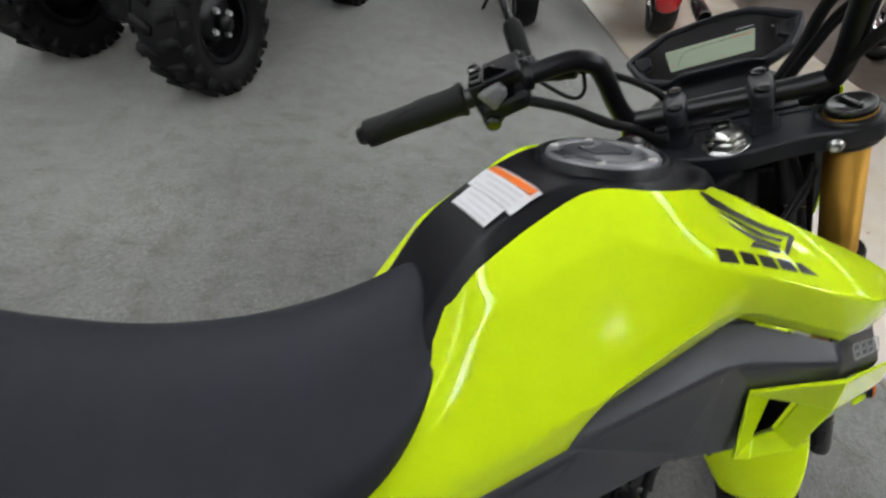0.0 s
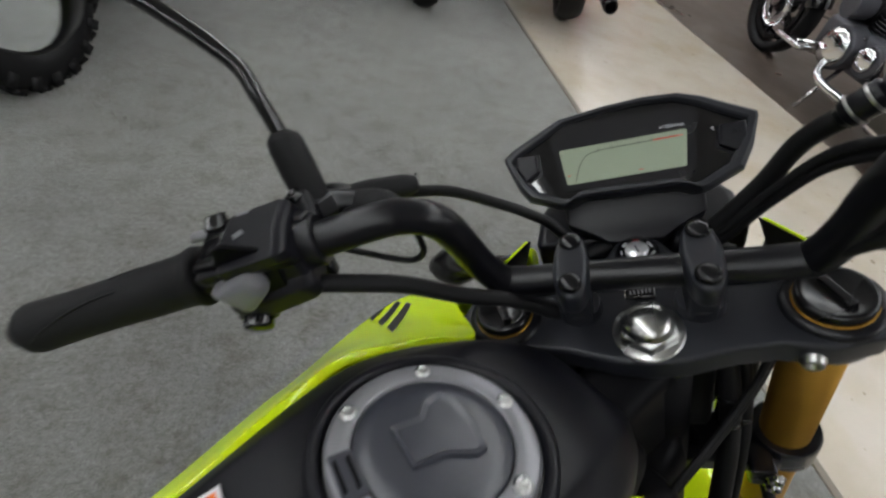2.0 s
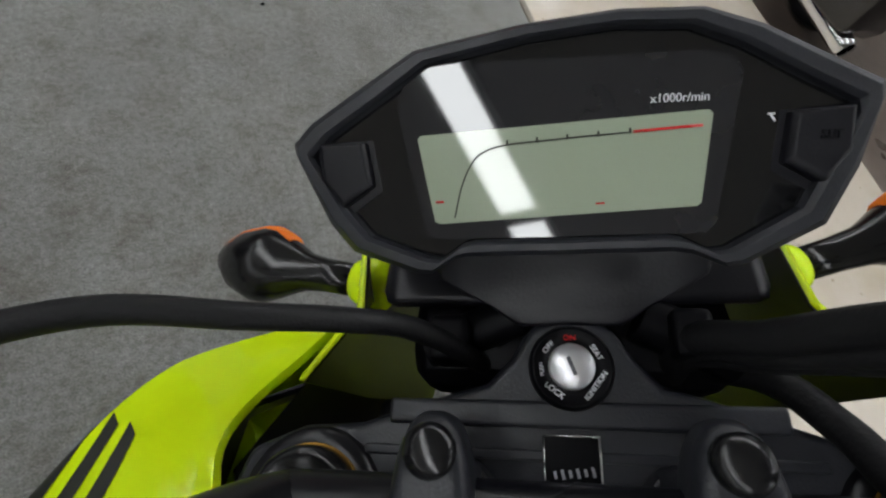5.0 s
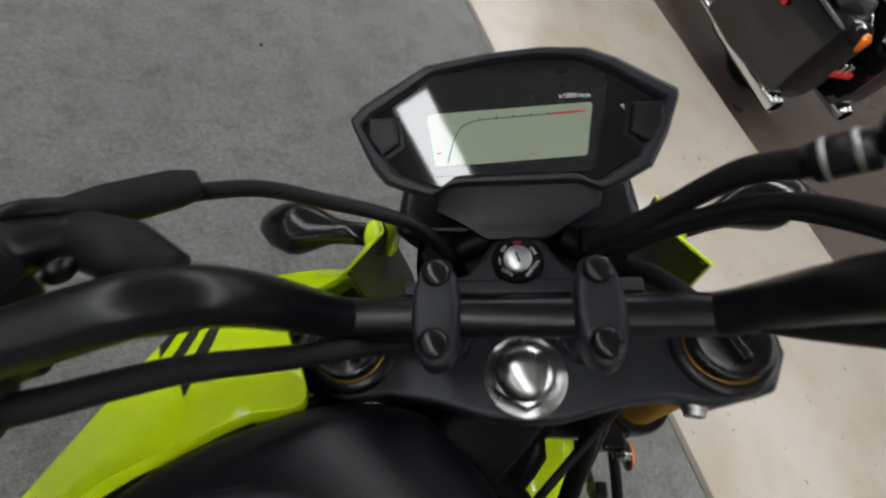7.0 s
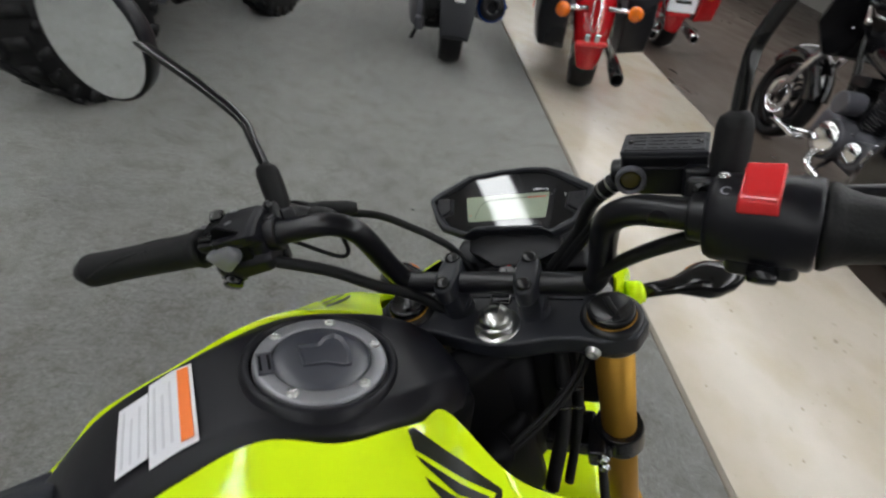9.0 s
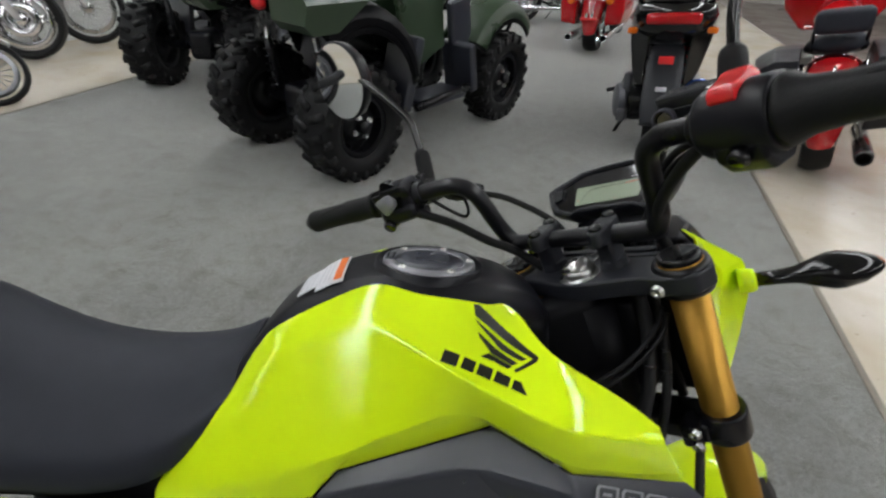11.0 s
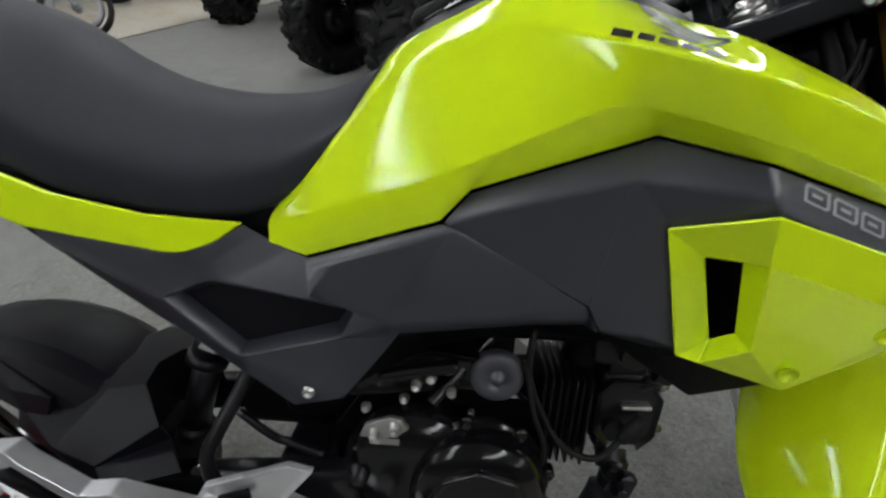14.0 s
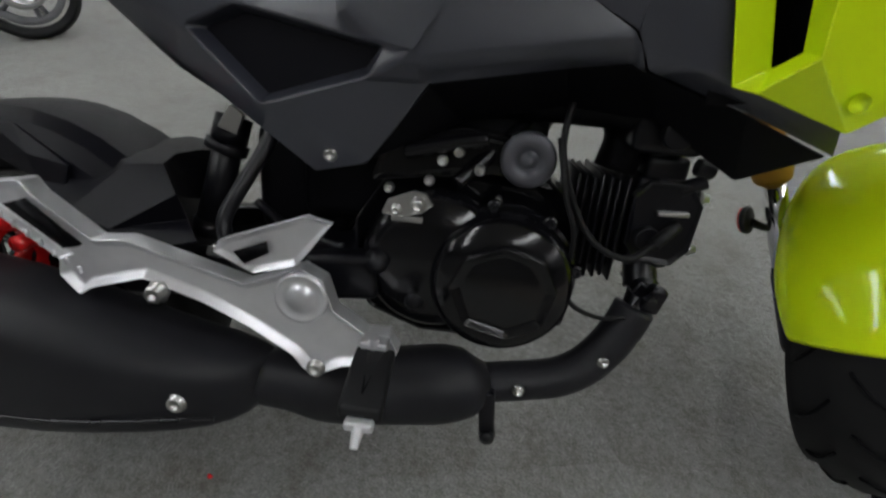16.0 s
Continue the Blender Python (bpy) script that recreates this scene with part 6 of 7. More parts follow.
def atv(m, paint, label):
    t = thing("quad_bike", m, label, "quad bike", "quad bikes in the showroom")
    L, tr = 1.42, .380
    for name, x, y, R, w in (("rear_wheel", 0, -tr, .288, .220), ("rear_wheel", 0, tr, .288, .220), ("front_wheel", L, -tr, .295, .19), ("front_wheel", L, tr, .295, .19)):
        disc_wheel(t, name, (x, y, R), R, w, SATIN, knob=True)
    part("rear_axle", join(rod((0, -.34, .30), (0, .34, .30), .030), rbox(.20, .18, .20, .04, (.02, 0, .31)), rod((.02, -.22, .32), (-.05, -.20, .62), .022), rod((.02, .22, .32), (-.05, .20, .62), .022), rbox(.70, .06, .06, .015, (.34, .12, .33), (0, 4, 0)), rod((0, -.26, .26), (.4, -.12, .34), .02)), SATIN, t, "black rear axle and arms")
    for s in (1, -1):
        part("spring", tube([Vector((.0, s * .24, .34)).lerp(Vector((-.04, s * .21, .60)), k / 40) + Vector((.030 * math.cos(k), .030 * math.sin(k), 0)) for k in range(41)], .006, 6, 2), SATIN, t)
        part("shock", rod((.0, s * .24, .30), (-.05, s * .20, .68), .016), STEEL, t)
    part("engine", join(rbox(.44, .32, .34, .05, (.66, 0, .42)), rbox(.30, .40, .16, .04, (.62, 0, .32)), rod((.45, -.16, .52), (.0, -.22, .56), .045)), SATIN, t, "black engine", bevel=.01)
    part("body", join(rbox(.86, .34, .20, .06, (.60, 0, .76)), rbox(.32, .30, .20, .07, (.98, 0, .86), (0, 18, 0))), paint, t, "dark green body", sub=1)
    for s in (1, -1):
        # wheel arches
        for nm, x0, R, w, a0, a1, zc in (("rear_fender", 0.0, .46, .32, 12, 122, .40), ("front_fender", L, .42, .28, 40, 150, .36)):
            rr = []
            for k in range(11):
                a = radians(a0 + (a1 - a0) * k / 10)
                rr.append([(x0 + (R + d) * math.cos(a), s * (.16 + w * u), zc + (R + d) * math.sin(a)) for u, d in ((0, .02), (.3, .025), (.7, .02), (.95, .0), (1.06, -.05), (1.07, -.09))])
            part(nm, face_out(loft(rr, closed=False), (0, 0, 1)), paint if nm[0] == "f" else DARKP, t, "dark green mudguard" if nm[0] == "f" else "black inner mudguard", solid=.012, bevel=.008)
            part("fender_lining", face_out(loft([[(p[0] * .98 + x0 * .02, p[1] * (.98), p[2] - .03) for p in q] for q in rr], closed=False), (0, 0, -1)), DARKP, t, solid=.006)
        part("foot_well", join(rbox(.44, .22, .05, .02, (.68, s * .38, .30)), rbox(.06, .24, .30, .02, (.95, s * .38, .44), (0, -14, 0)), rbox(.07, .22, .40, .02, (.40, s * .36, .48), (0, 16, 0))), GREY, t, "grey plastic foot well", bevel=.01)
        part("side_guard", rbox(.20, .05, .42, .02, (.98, s * .34, .62), (0, -12, 0)), GREY, t, "grey side guard")
        part("tail_panel", face_out(loft([[(x, s * y, z) for y, z in ((.27, .98), (.36, .99), (.48, .95), (.52, .88), (.50, zb), (.28, zb))] for x, zb in ((-.34, .80), (-.30, .76), (-.16, .76), (.02, .87), (.22, .92))]), (0, 0, 1)), paint, t, "dark green rear body panel", bevel=.012)
        part("side_panel", face_out(poly(dict(a=(.40, s * .30, .95), b=(.46, s * .34, .60), c=(.62, s * .33, .48), d=(.86, s * .32, .56), e=(.88, s * .26, .92)), ["a b c d e"]), (0, s, 0)), paint, t, "dark green side panel", solid=.03, bevel=.01)
        part("tail_lamp", lathe([(.032, 0), (.032, .02), (.025, .035), (0, .04)], 20, facing((-.33, s * .21, .86), (-1, 0, 0))), REDP, t, "round red tail lamp")
        part("foot_bar", rod((.42, s * .47, .30), (.93, s * .47, .33), .024), SATIN, t, "black side bar")
    part("seat", rbox(.80, .30, .14, .05, (.36, 0, .86), (0, 3, 0)), VINYL, t, "black seat", sub=1)
    for nm, x0, x1, z in (("rear_rack", -.36, .16, .90), ("front_rack", 1.12, 1.62, .92)):
        z += .10
        rack = part(nm, tube([(x0, -.38, z), (x1, -.38, z), (x1, .38, z), (x0, .38, z), (x0, -.38, z)], .014, 8, 1), SATIN, t, "black tube carrier rack")
        for y in (-.24, -.12, 0, .12, .24):
            part("bar", rod((x0, y, z), (x1, y, z), .011, segs=8), SATIN, rack)
        for x in (x0 + .06, x1 - .06):
            for y in (-.3, .3):
                part("rack_leg", rod((x, y, z), (x, y * .8, z - .20), .012, segs=8), SATIN, rack)
    part("handlebar", tube([(.94, -.40, 1.06), (.98, -.22, 1.10), (1.02, 0, 1.06), (.98, .22, 1.10), (.94, .40, 1.06)], .014, 10, 6), SATIN, t)
    part("bumper", tube([(L + .30, -.22, .45), (L + .42, -.20, .70), (L + .42, .20, .70), (L + .30, .22, .45)], .016, 10, 6), SATIN, t)
    return t


def scooter(m):
    t = thing("scooter", m, "dark grey sports scooter seen from behind on carpet", "scooter")
    disc_wheel(t, "rear_wheel", (0, 0, .26), .26, .125, SATIN, spokes=5)
    disc_wheel(t, "front_wheel", (1.30, 0, .26), .26, .11, SATIN, spokes=5)
    part("tail", loft([[(x, y * w, z + dz * h) for y, dz in ((0, 1), (.7, .9), (1, .2), (.8, -.6), (0, -1), (-.8, -.6), (-1, .2), (-.7, .9))] for x, w, z, h in ((-.36, .15, .81, .075), (-.28, .23, .79, .12), (.0, .25, .75, .16), (.35, .20, .70, .18), (.62, .16, .62, .12))]), GLOSS, t, "gloss black tail", sub=1)
    part("seat", loft([[(x, y * w, z + dz * .05) for y, dz in ((0, 1), (.8, .8), (1, -.4), (0, -1), (-1, -.4), (-.8, .8))] for x, w, z in ((-.26, .12, .90), (.0, .15, .90), (.30, .14, .86), (.60, .12, .84), (.80, .08, .82))]), VINYL, t, "black seat", sub=1)
    part("grab_rail", tube([(.06, -.19, .84), (-.24, -.18, .90), (-.36, 0, .91), (-.24, .18, .90), (.06, .19, .84)], .017, 10, 6), GLOSS, t)
    part("tail_lamp", rbox(.06, .26, .055, .02, (-.345, 0, .80)), REDPAINT, t, "red tail lamp")
    part("mudguard", loft([[(x, y * w, z + d) for y, d in ((-1, -.02), (-.6, .0), (.6, .0), (1, -.02))] + [(x + .02, y * w, z - .03) for y in (1, -1)] for x, w, z in ((-.18, .085, .66), (-.28, .095, .55), (-.36, .095, .42), (-.39, .080, .28))]), BEZEL, t, "long black rear mudguard", bevel=.006)
    part("reflector", rbox(.012, .075, .04, .005, (-.35, 0, .60)), REDP, t, "red reflector")
    part("label", rbox(.006, .055, .022, .002, (-.392, 0, .46)), WHITE, t, "small white sticker")
    part("engine", join(rbox(.44, .16, .20, .05, (.18, .14, .30), (0, -8, 0)), rod((.02, .10, .30), (.02, .22, .30), .09), rod((.20, .12, .32), (.20, .24, .32), .07), rod((.0, .12, .62), (.10, .12, .40), .025)), SATIN, t, "black engine and drive case", bevel=.008)
    part("exhaust", lathe([(.05, 0), (.075, .02), (.078, .30), (.06, .38), (.03, .42)], 28, axis_to((-.20, -.19, .40), (.30, -.17, .26))[0]), SATIN, t, "black muffler")
    part("exhaust_tip", lathe([(.070, 0), (.080, .012), (.082, .085), (.070, .09)], 28, axis_to((-.235, -.192, .41), (.30, -.17, .26))[0], caps=False), BLUEP, t, "blue exhaust ring")
    part("exhaust_cap", lathe([(.020, .030), (.026, -.004), (.040, -.010), (.066, -.004), (.071, .004)], 28, axis_to((-.235, -.192, .41), (.30, -.17, .26))[0], caps=False), SATIN, t, "black exhaust end cap")
    spr = part("shock", rod((-.10, -.105, .36), (.02, -.105, .66), .014), STEEL, t, "steel shock absorber")
    part("spring", tube([(-.10 + .12 * k / 40 + .0, -.105 + .030 * math.sin(k * .98), .38 + .27 * k / 40 + .012 * math.cos(k * .98)) for k in range(41)], .006, 8, 2), SHOCKRED, spr, "red spring")
    for s in (1, -1):
        part("side_body", loft([[(x, s * (.10 + y * w), z) for x, y in ((-.22, 0), (-.20, .9), (.30, 1.0), (.34, 0))] for w, z in ((.05, .44), (.08, .52), (.11, .66), (.12, .74))]), GLOSS, t, "gloss black side body", bevel=.012)
    part("drive_cover", join(lathe([(.10, 0), (.115, .02), (.10, .05), (.05, .06), (0, .06)], 28, facing((-.02, .20, .30), (-.3, 1, 0))), rbox(.10, .06, .08, .02, (-.10, .20, .24)), rbox(.08, .05, .12, .02, (-.06, .19, .42))), HORNG, t, "silver drive cover", bevel=.004)
    part("leg_shield", loft([[(x, y * w, z) for y in (-1, -.5, .5, 1)] + [(x + .08, y * w, z) for y in (1, -1)] for x, w, z in ((1.0, .20, .30), (1.04, .26, .60), (1.0, .22, .95), (.98, .10, 1.12))]), GLOSS, t, "gloss black front shield", bevel=.02)
    part("floor_board", rbox(.60, .36, .10, .04, (.68, 0, .32)), SATIN, t)
    part("handlebar", tube([(.86, -.33, 1.04), (.92, -.15, 1.08), (.94, 0, 1.06), (.92, .15, 1.08), (.86, .33, 1.04)], .016, 10, 6), SATIN, t)
    part("side_stand", rod((.25, .16, .22), (.20, .26, .01), .012), SATIN, t)
    for s in (1, -1):
        part("tail_indicator", rbox(.05, .05, .03, .012, (-.30, s * .19, .74)), ORANGE, t)
    for fy in (-.18, .18):
        part("footrest", rod((.12, fy, .36), (.10, fy * 1.8, .33), .014), SATIN, t)
    return t


def touring_bike(m, paint, label, bags=None, backrest=True, fairing=True, plate=False, twin=True, bag_lid=None, metal=None, low=0.0, pipes=None):
    """A heavy road motorcycle; its origin is under the rear axle, x ahead."""
    t = thing("touring_motorcycle", m, label, "motorcycle", "road motorcycles in the showroom")
    L = 1.62
    metal = metal or CHROME
    disc_wheel(t, "rear_wheel", (0, 0, .32), .32, .16, metal, spokes=5, disc=True)
    disc_wheel(t, "front_wheel", (L, 0, .325), .325, .13, metal, spokes=5, disc=True)
    for nm, x0, w, a0, a1 in (("rear_fender", 0, .105, 62, 196), ("front_fender", L, .085, 30, 165)):
        rr = []
        for k in range(13):
            a = radians(a0 + (a1 - a0) * k / 12)
            wk = w * ((1.28 - .60 * max(0, (k - 6) / 6) ** 1.5) if x0 == 0 else 1.0)
            rr.append([(x0 + (.375 - .05 * abs(u) ** 2.5 - (.05 if abs(u) == 1 else 0)) * math.cos(a), wk * u, .33 + (.375 - .05 * abs(u) ** 2.5 - (.05 if abs(u) == 1 else 0)) * math.sin(a)) for u in (-1, -.96, -.7, -.3, 0, .3, .7, .96, 1)])
        part(nm, face_out(loft(rr, closed=False), (0, 0, 1)), paint, t, solid=.006)
    part("fender_trim", tube([(-.20, 0, .668), (-.29, -.022, .60), (-.345, -.018, .50), (-.352, 0, .46), (-.345, .018, .50), (-.29, .022, .60), (-.20, 0, .668)], .005, 8, 4), CHROME, t, "chrome trim on the fender")
    for s in (1, -1):
        part("indicator", lathe([(.02, 0), (.042, .01), (.044, .045), (.034, .062), (0, .066)], 24, facing((-.40, s * .215, .60), (-1, 0, 0))), ORANGE, t, "round amber indicator")
        part("indicator_arm", rod((-.36, s * .06, .60), (-.385, s * .215, .60), .014), CHROME, t)
        part("fork_leg", rod((L, s * .10, .32), (L - .26, s * .10, .92), .026), CHROME, t, "chrome fork leg")
        part("shock", join(rod((.02, s * .17, .34), (.20, s * .17, .62), .026)), CHROME, t)
        part("mirror_head", lathe([(.02, -.02), (.055, -.012), (.058, .002), (.05, .005)], 24, facing((1.02, s * .46, 1.18), (-1, 0, 0))), CHROME, t)
        if bags:
            bag = part("saddlebag", loft([[(x, s * (.17 + y * w), z + dz * h - (low if dz < 0 else 0)) for y, dz in ((0, .92), (.6, 1), (.95, .80), (1, 0), (.90, -.85), (0, -1))] for x, w, z, h in ((-.36 - low, .10 + low * .4, .50, .10), (-.32 - low, .19 + low * .4, .50, .17), (-.05, .22 + low * .4, .50, .20), (.22, .21 + low * .4, .50, .19), (.34, .12 + low * .4, .50, .13))]), bags, t, "hard saddlebag", bevel=.015, segs=3)
            part("bag_lid", loft([[(x, s * (.17 + y * w), z + dz * .05) for y, dz in ((0, .9), (.6, 1), (1.02, 0), (1.02, -.35), (0, -.5))] for x, w, z in ((-.36, .11, .61), (-.32, .20, .68), (-.05, .23, .71), (.22, .22, .70), (.34, .13, .64))]), bag_lid or bags, bag, bevel=.012)
            part("bag_reflector", rbox(.14, .006, .022, .003, (-.08, s * (.400 + low * .4), .55), (0, -4, 0)), REDP, bag, "red side reflector")
        ys = s * (.20 + low)
        if twin or s < 0:
            pp = part("exhaust", join(tube([(.72, s * .12, .45), (.78, s * .20, .30), (.66, ys, .22), (.30, ys, .21), (-.20, ys, .21)], .024, 14, 6), lathe([(.030, 0), (.044, .03), (.046, .62), (.040, .66), (.034, .655)], 24, axis_to((.18, ys, .21), (-.50, ys, .215))[0], caps=False)), pipes or CHROME, t, "motorcycle exhaust")
            part("pipe_end", lathe([(.034, 0), (.034, .004), (0, .004)], 20, axis_to((-.44, ys, .2143), (-.46, ys, .2144))[0]), DARKP, pp)
        for k in range(2):
            c = Vector((.74 + .22 * k, 0, .56))
            d = Vector((-.18 + .42 * k, 0, .90)).normalized()
            if s > 0:
                mm = Matrix.Translation(c) @ d.to_track_quat("Z", "Y").to_matrix().to_4x4()
                cy = part("cylinder", lathe([(.070, -.10), (.070, .10)], 24, mm), metal, t, "finned cylinder")
                part("cylinder_head", moved(rbox(.20, .16, .07, .02, (0, 0, .13)), mm), metal, cy)
                for i in range(9):
                    part("fin", lathe([(.070, .02 * i - .08), (.095, .02 * i - .08), (.095, .02 * i - .074), (.070, .02 * i - .074)], 24, mm), metal, cy)
    part("engine_case", join(rbox(.62, .24, .24, .06, (.78, 0, .36)), rod((.80, -.20, .36), (.80, .20, .36), .13), rod((.55, -.19, .38), (.55, .19, .38), .09), rod((.86, .10, .58), (.86, .24, .58), .07)), STEEL if metal is CHROME else HORNG, t, "grey metal engine case", bevel=.01)
    for s in (1, -1) if metal is not CHROME else ():
        part("engine_cover", lathe([(.10, 0), (.115, .010), (.105, .030), (.060, .046), (0, .050)], 32, facing((.80, s * .195, .36), (0, s, 0))), CHROME, t, "round chrome engine cover")
        part("engine_cover", lathe([(.06, 0), (.072, .010), (.060, .030), (0, .036)], 28, facing((.56, s * .185, .39), (0, s, 0))), CHROME, t, "small chrome engine cover")
    part("frame", join(tube([(1.34, 0, .92), (1.12, 0, .60), (1.06, 0, .28), (.60, 0, .24), (.20, 0, .34)], .022, 10, 6), tube([(1.34, 0, .92), (.9, 0, .78), (.30, 0, .62), (-.05, 0, .60)], .024, 10, 6)), GLOSS, t, "black frame")
    part("tank", loft([[(x, y * w, z + dz * h) for y, dz in ((0, 1), (.6, .85), (1, .1), (.75, -.8), (0, -1), (-.75, -.8), (-1, .1), (-.6, .85))] for x, w, z, h in ((.52, .06, .78, .04), (.62, .13, .81, .08), (.85, .17, .85, .12), (1.08, .15, .88, .12), (1.24, .07, .88, .07))]), paint, t, "painted tank", sub=1)
    part("seat", loft([[(x, y * w, z + dz * .06) for y, dz in ((0, 1), (.75, .8), (1, -.2), (.8, -1), (-.8, -1), (-1, -.2), (-.75, .8))] for x, w, z in ((-.10, .10, .77), (.02, .16, .78), (.16, .16, .76), (.26, .19, .72), (.44, .18, .70), (.62, .09, .73))]), VINYL, t, "black seat", sub=1)
    if backrest:
        part("backrest", rbox(.09, .27, .14, .045, (-.12, 0, .900), (0, -8, 0)), VINYL, t, "black padded backrest", sub=1)
        part("backrest_frame", tube([(.04, -.12, .72), (-.06, -.12, .86), (-.07, 0, .95), (-.06, .12, .86), (.04, .12, .72)], .010, 8, 6), SATIN, t)
    part("tail_lamp", rbox(.04, .20, .035, .015, (-.392, 0, .40), (0, 10, 0)), REDP, t, "red tail lamp")
    part("lamp_clip", join(rbox(.03, .03, .05, .006, (-.392, .03, .435)), rbox(.03, .03, .05, .006, (-.392, -.03, .435))), CHROME, t)
    if plate:
        pl = part("plate", rbox(.008, .26, .15, .004, (-.40, 0, .50), (0, 14, 0)), WHITE, t, "white plate with dark bars")
        part("plate_bar", box(.003, .15, .03, (-.4065, 0, .515), (0, 14, 0)), INK, pl)
        part("plate_bar", box(.003, .10, .018, (-.394, 0, .465), (0, 14, 0)), INK, pl)
    part("headlight", lathe([(.02, -.10), (.075, -.07), (.09, 0), (.085, .02), (0, .03)], 28, facing((1.50, 0, .95), (1, 0, 0))), CHROME, t)
    part("handlebar", tube([(.86, -.42, 1.02), (1.04, -.32, 1.08), (1.22, -.12, 1.02), (1.24, 0, 1.0), (1.22, .12, 1.02), (1.04, .32, 1.08), (.86, .42, 1.02)], .014, 10, 6), CHROME, t)
    if fairing:
        part("fairing", loft([[(x, y * w, z) for y in (-1, -.8, -.3, .3, .8, 1)] + [(x + .10, y * w * .7, z) for y in (.9, .3, -.3, -.9)] for x, w, z in ((1.30, .22, .72), (1.34, .36, .90), (1.30, .38, 1.06), (1.24, .28, 1.18))]), paint, t, "painted fairing", bevel=.02)
        part("windscreen", loft([[(x, y * w, z) for y in (-1, -.5, 0, .5, 1)] + [(x + .008, y * w, z) for y in (1, .5, 0, -.5, -1)] for x, w, z in ((1.25, .27, 1.17), (1.16, .24, 1.34), (1.10, .14, 1.44))]), DASHFACE, t, "dark windscreen")
    part("footrest", join(rbox(.26, .10, .03, .012, (1.02, .30, .30)), rbox(.26, .10, .03, .012, (1.02, -.30, .30)), rod((1.0, -.30, .30), (1.0, .30, .30), .016)), CHROME, t)
    part("side_stand", rod((.72, .12, .28), (.66, .34, .012), .014), CHROME, t)
    return t


def spoke_bike(m, paint, label, R=.33, w=.10, spokes=32, rim=None, knob=False, disc=True):
    """A lighter motorcycle; its origin is under the front axle, x ahead."""
    t = thing("motorcycle", m, label, "motorcycle", "motorcycles along the tile strip")
    L = -1.42
    for nm, x in (("front_wheel", 0), ("rear_wheel", L)):
        disc_wheel(t, nm, (x, 0, R), R, w, rim or CHROME, spokes=spokes, disc=disc and x == 0)
    for s in (1, -1):
        part("fork_leg", join(rod((.0, s * .085, R), (-.16, s * .085, R + .36), .024), rod((-.16, s * .085, R + .36), (-.27, s * .085, .95), .018)), ALLOY, t, "silver fork leg")
        part("shock", rod((L + .02, s * .14, R + .02), (L + .22, s * .14, .68), .024), CHROME, t)
    rr = []
    for k in range(9):
        a = radians(48 + 10 * k)
        rr.append([((R + .045 - .02 * u * u) * math.cos(a), .07 * u, R + (R + .045 - .02 * u * u) * math.sin(a)) for u in (-1, -.6, 0, .6, 1)])
    part("front_fender", face_out(loft(rr, closed=False), (0, 0, 1)), paint, t, solid=.005)
    part("rear_fender", face_out(loft([[(q[0] * 1.05 + L - .05, q[1] * 1.3, q[2] + .06) for q in z] for z in rr], closed=False), (0, 0, 1)), paint, t, solid=.005)
    part("engine", join(rbox(.40, .26, .28, .05, (-.74, 0, .40)), rod((-.72, -.18, .40), (-.72, .18, .40), .11), lathe([(.07, 0), (.09, .02), (.09, .2), (.07, .22)], 20, axis_to((-.66, 0, .50), (-.56, 0, .72))[0])), SATIN, t, "black engine", bevel=.01)
    part("frame", join(tube([(-.28, 0, .92), (-.46, 0, .60), (-.52, 0, .28), (-.90, 0, .26), (L + .3, 0, .34), (L, 0, R)], .02, 10, 6), tube([(-.28, 0, .92), (-.60, 0, .76), (L + .2, 0, .70)], .022, 10, 6)), GLOSS, t)
    part("tank", loft([[(x, y * ww, z + dz * h) for y, dz in ((0, 1), (.6, .85), (1, .1), (.75, -.8), (0, -1), (-.75, -.8), (-1, .1), (-.6, .85))] for x, ww, z, h in ((-.86, .07, .80, .04), (-.74, .13, .84, .09), (-.56, .15, .87, .11), (-.40, .10, .88, .09), (-.32, .05, .88, .05))]), paint, t, sub=1)
    part("seat", loft([[(x, y * ww, z + dz * .05) for y, dz in ((0, 1), (.75, .8), (1, -.3), (0, -1), (-1, -.3), (-.75, .8))] for x, ww, z in ((L - .10, .09, .80), (L + .15, .13, .78), (L + .40, .14, .76), (-.84, .08, .80))]), VINYL, t, sub=1)
    part("handlebar", tube([(-.46, -.38, 1.06), (-.36, -.20, 1.06), (-.30, 0, 1.0), (-.36, .20, 1.06), (-.46, .38, 1.06)], .012, 10, 6), SATIN, t)
    part("headlight", lathe([(.02, -.09), (.07, -.06), (.085, 0), (.08, .015), (0, .02)], 24, facing((-.10, 0, .88), (1, 0, 0))), CHROME, t)
    part("exhaust", tube([(-.50, -.10, .52), (-.42, -.16, .34), (-.60, -.19, .24), (L, -.19, .28), (L - .2, -.19, .32)], .036, 14, 6, radii=[.02, .02, .024, .045, .045]), CHROME if rim is not RING else SATIN, t, "motorcycle exhaust")
    part("side_stand", rod((-.76, .10, .26), (-.74, .26, .012), .012), SATIN, t)
    return t


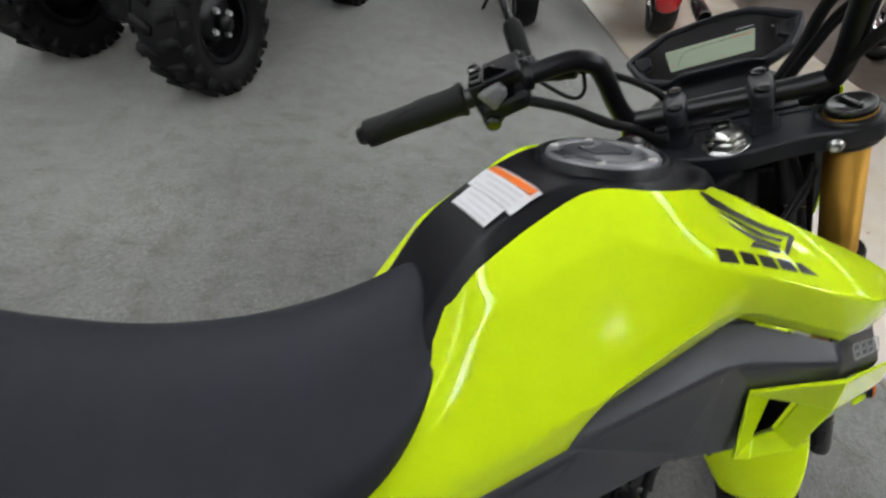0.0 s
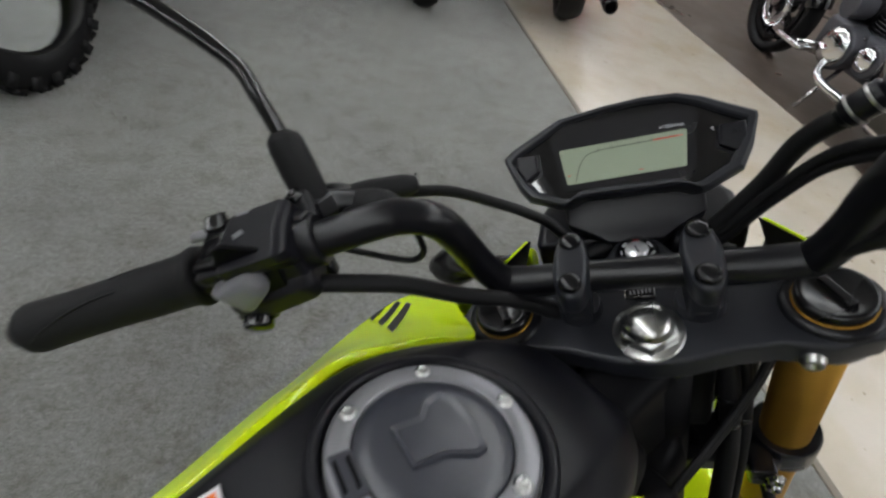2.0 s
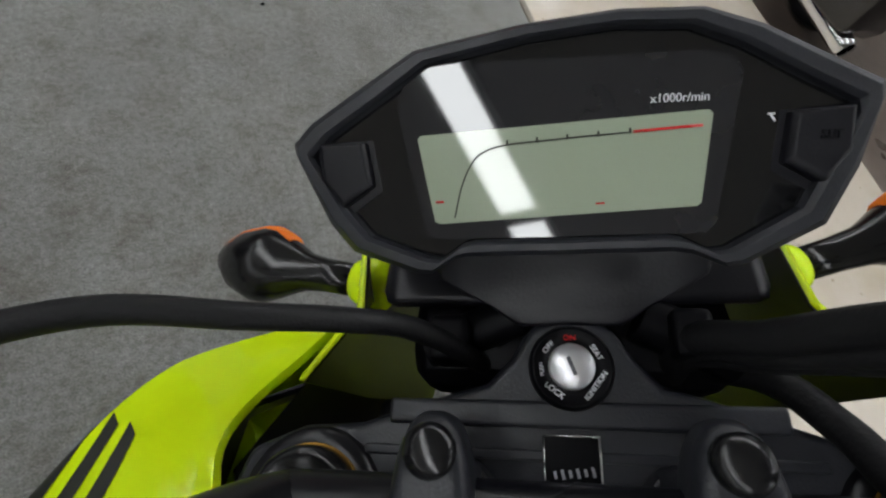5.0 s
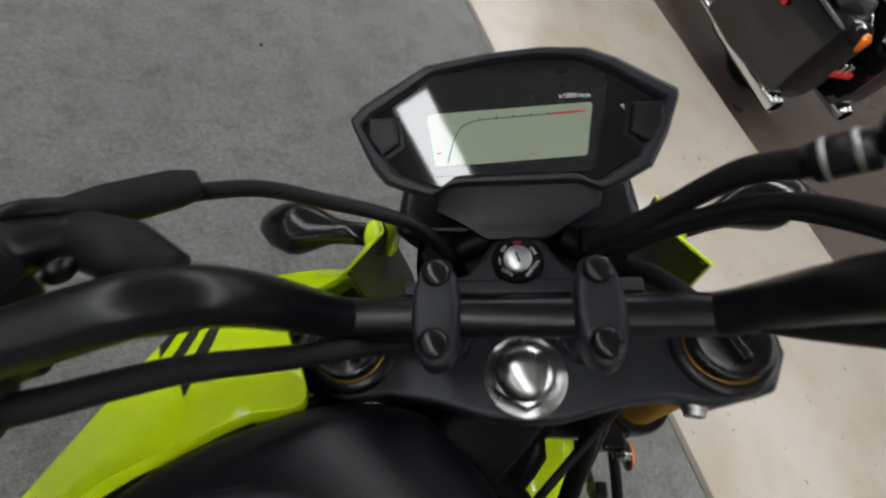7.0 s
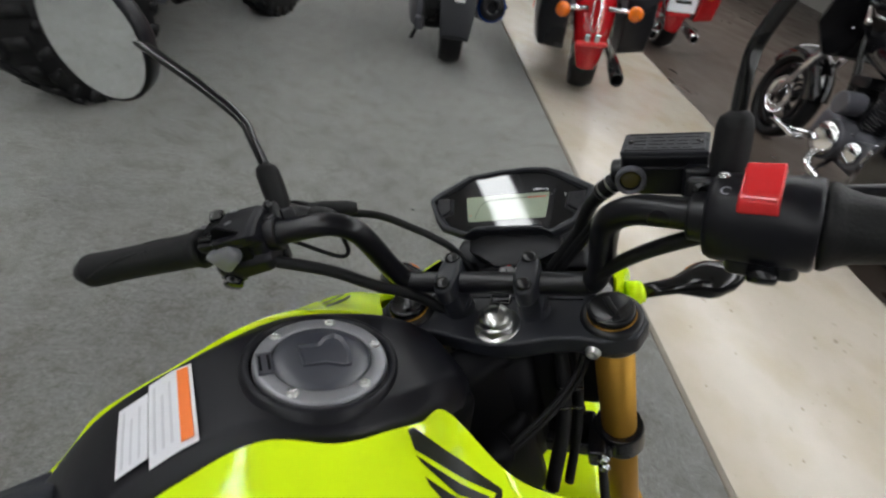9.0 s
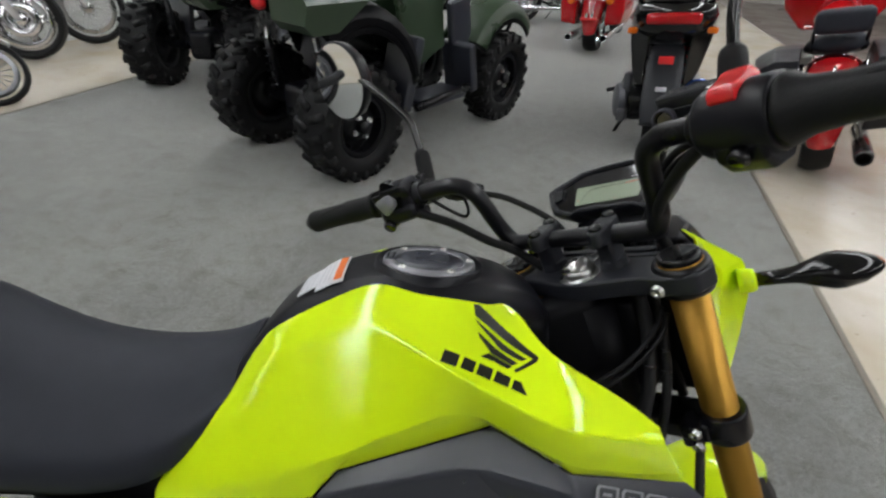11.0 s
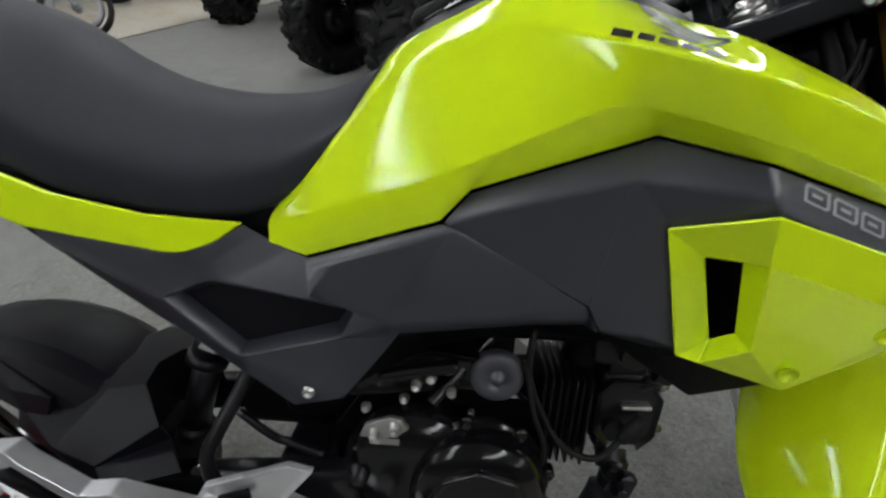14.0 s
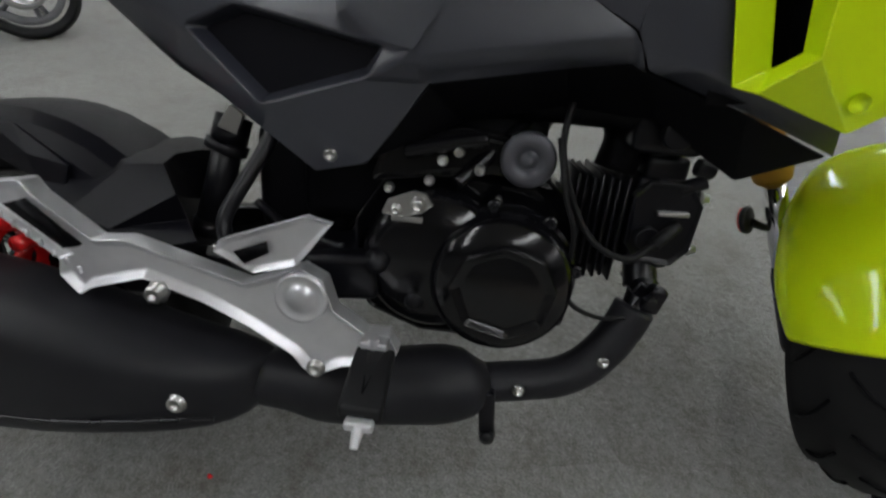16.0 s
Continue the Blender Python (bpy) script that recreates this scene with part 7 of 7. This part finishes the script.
q1 = atv(heading(-.815, 2.505, 50.0), GREENP, "dark green quad bike with black knobbly tyres on carpet")
q2 = copy_thing(q1, heading(-1.82, 3.78, 85.0))
tagged(q2, "second dark green quad bike beside the first")
scooter(heading(1.43, 2.83, 64.0, 7.0) @ Matrix.Scale(1.06, 4))
touring_bike(heading(2.45, 2.60, 53.0, 14.0), REDPAINT, "red touring motorcycle with grey saddlebags on beige tile", bags=SATIN, bag_lid=GREYB, twin=False, pipes=GLOSS)
touring_bike(heading(4.48, 3.66, 54.0, 12.0), REDPAINT, "red touring motorcycle with red bags and white plate", bags=REDPAINT, plate=True, bag_lid=REDPAINT)
touring_bike(heading(3.27, .52, 62.0, 5.0), GLOSS, "black touring motorcycle with chrome engine and exhaust", bags=GLOSS, bag_lid=SATIN, metal=SATIN, low=.10)
touring_bike(heading(1.45, 7.9, 20.0, 5.0), BLUEP, "dark blue touring motorcycle far down the room", fairing=False)
touring_bike(heading(2.0, 6.0, 60.0, 5.0), REDPAINT, "red motorcycle behind the scooter", bags=REDPAINT)
spoke_bike(heading(-3.50, 4.30, 26.0, 8.0), WHITEP, "silver wheeled motorcycle on the tile strip", R=.31, w=.13, spokes=5)
spoke_bike(heading(-3.35, 5.00, 24.0, 8.0), GLOSS, "black motorcycle with wire wheels on the tile strip", R=.32, w=.12, spokes=24, rim=STEEL, disc=False)
spoke_bike(heading(-2.95, 3.08, 34.0, 30.0) @ Matrix.Scale(.64, 4), WHITEP, "small white trail motorcycle with chrome spoked wheels", R=.34, w=.100, spokes=36, rim=RING, disc=False)
spoke_bike(heading(-2.26, 1.60, 40.0, 8.0) @ Matrix.Scale(.70, 4), SATIN, "small black motorcycle with a silver cast wheel on carpet", R=.30, w=.12, spokes=5, rim=RING)


# bits lying on the carpet
for x, y, r, mat, label in ((.56, 1.36, .007, DARKP, "tiny dark crumb lying on grey carpet"), (-1.73, 1.035, .006, DARKP, "tiny dark crumb lying on grey carpet"), (-.62, -.11, .005, REDP, "tiny red scrap lying on grey carpet")):
    bit = thing("floor_crumb", pose(x, y, .001, 0, 0, 40 * x), label, "crumb")
    part("crumb", loft([[(r * k * (1 + .3 * math.sin(3 * a)) * math.cos(a), .7 * r * k * math.sin(a), z * r) for a in [math.tau * i / 9 for i in range(9)]] for k, z in ((.7, 0), (1, .2), (.8, .5), (.3, .7))]), mat, bit)
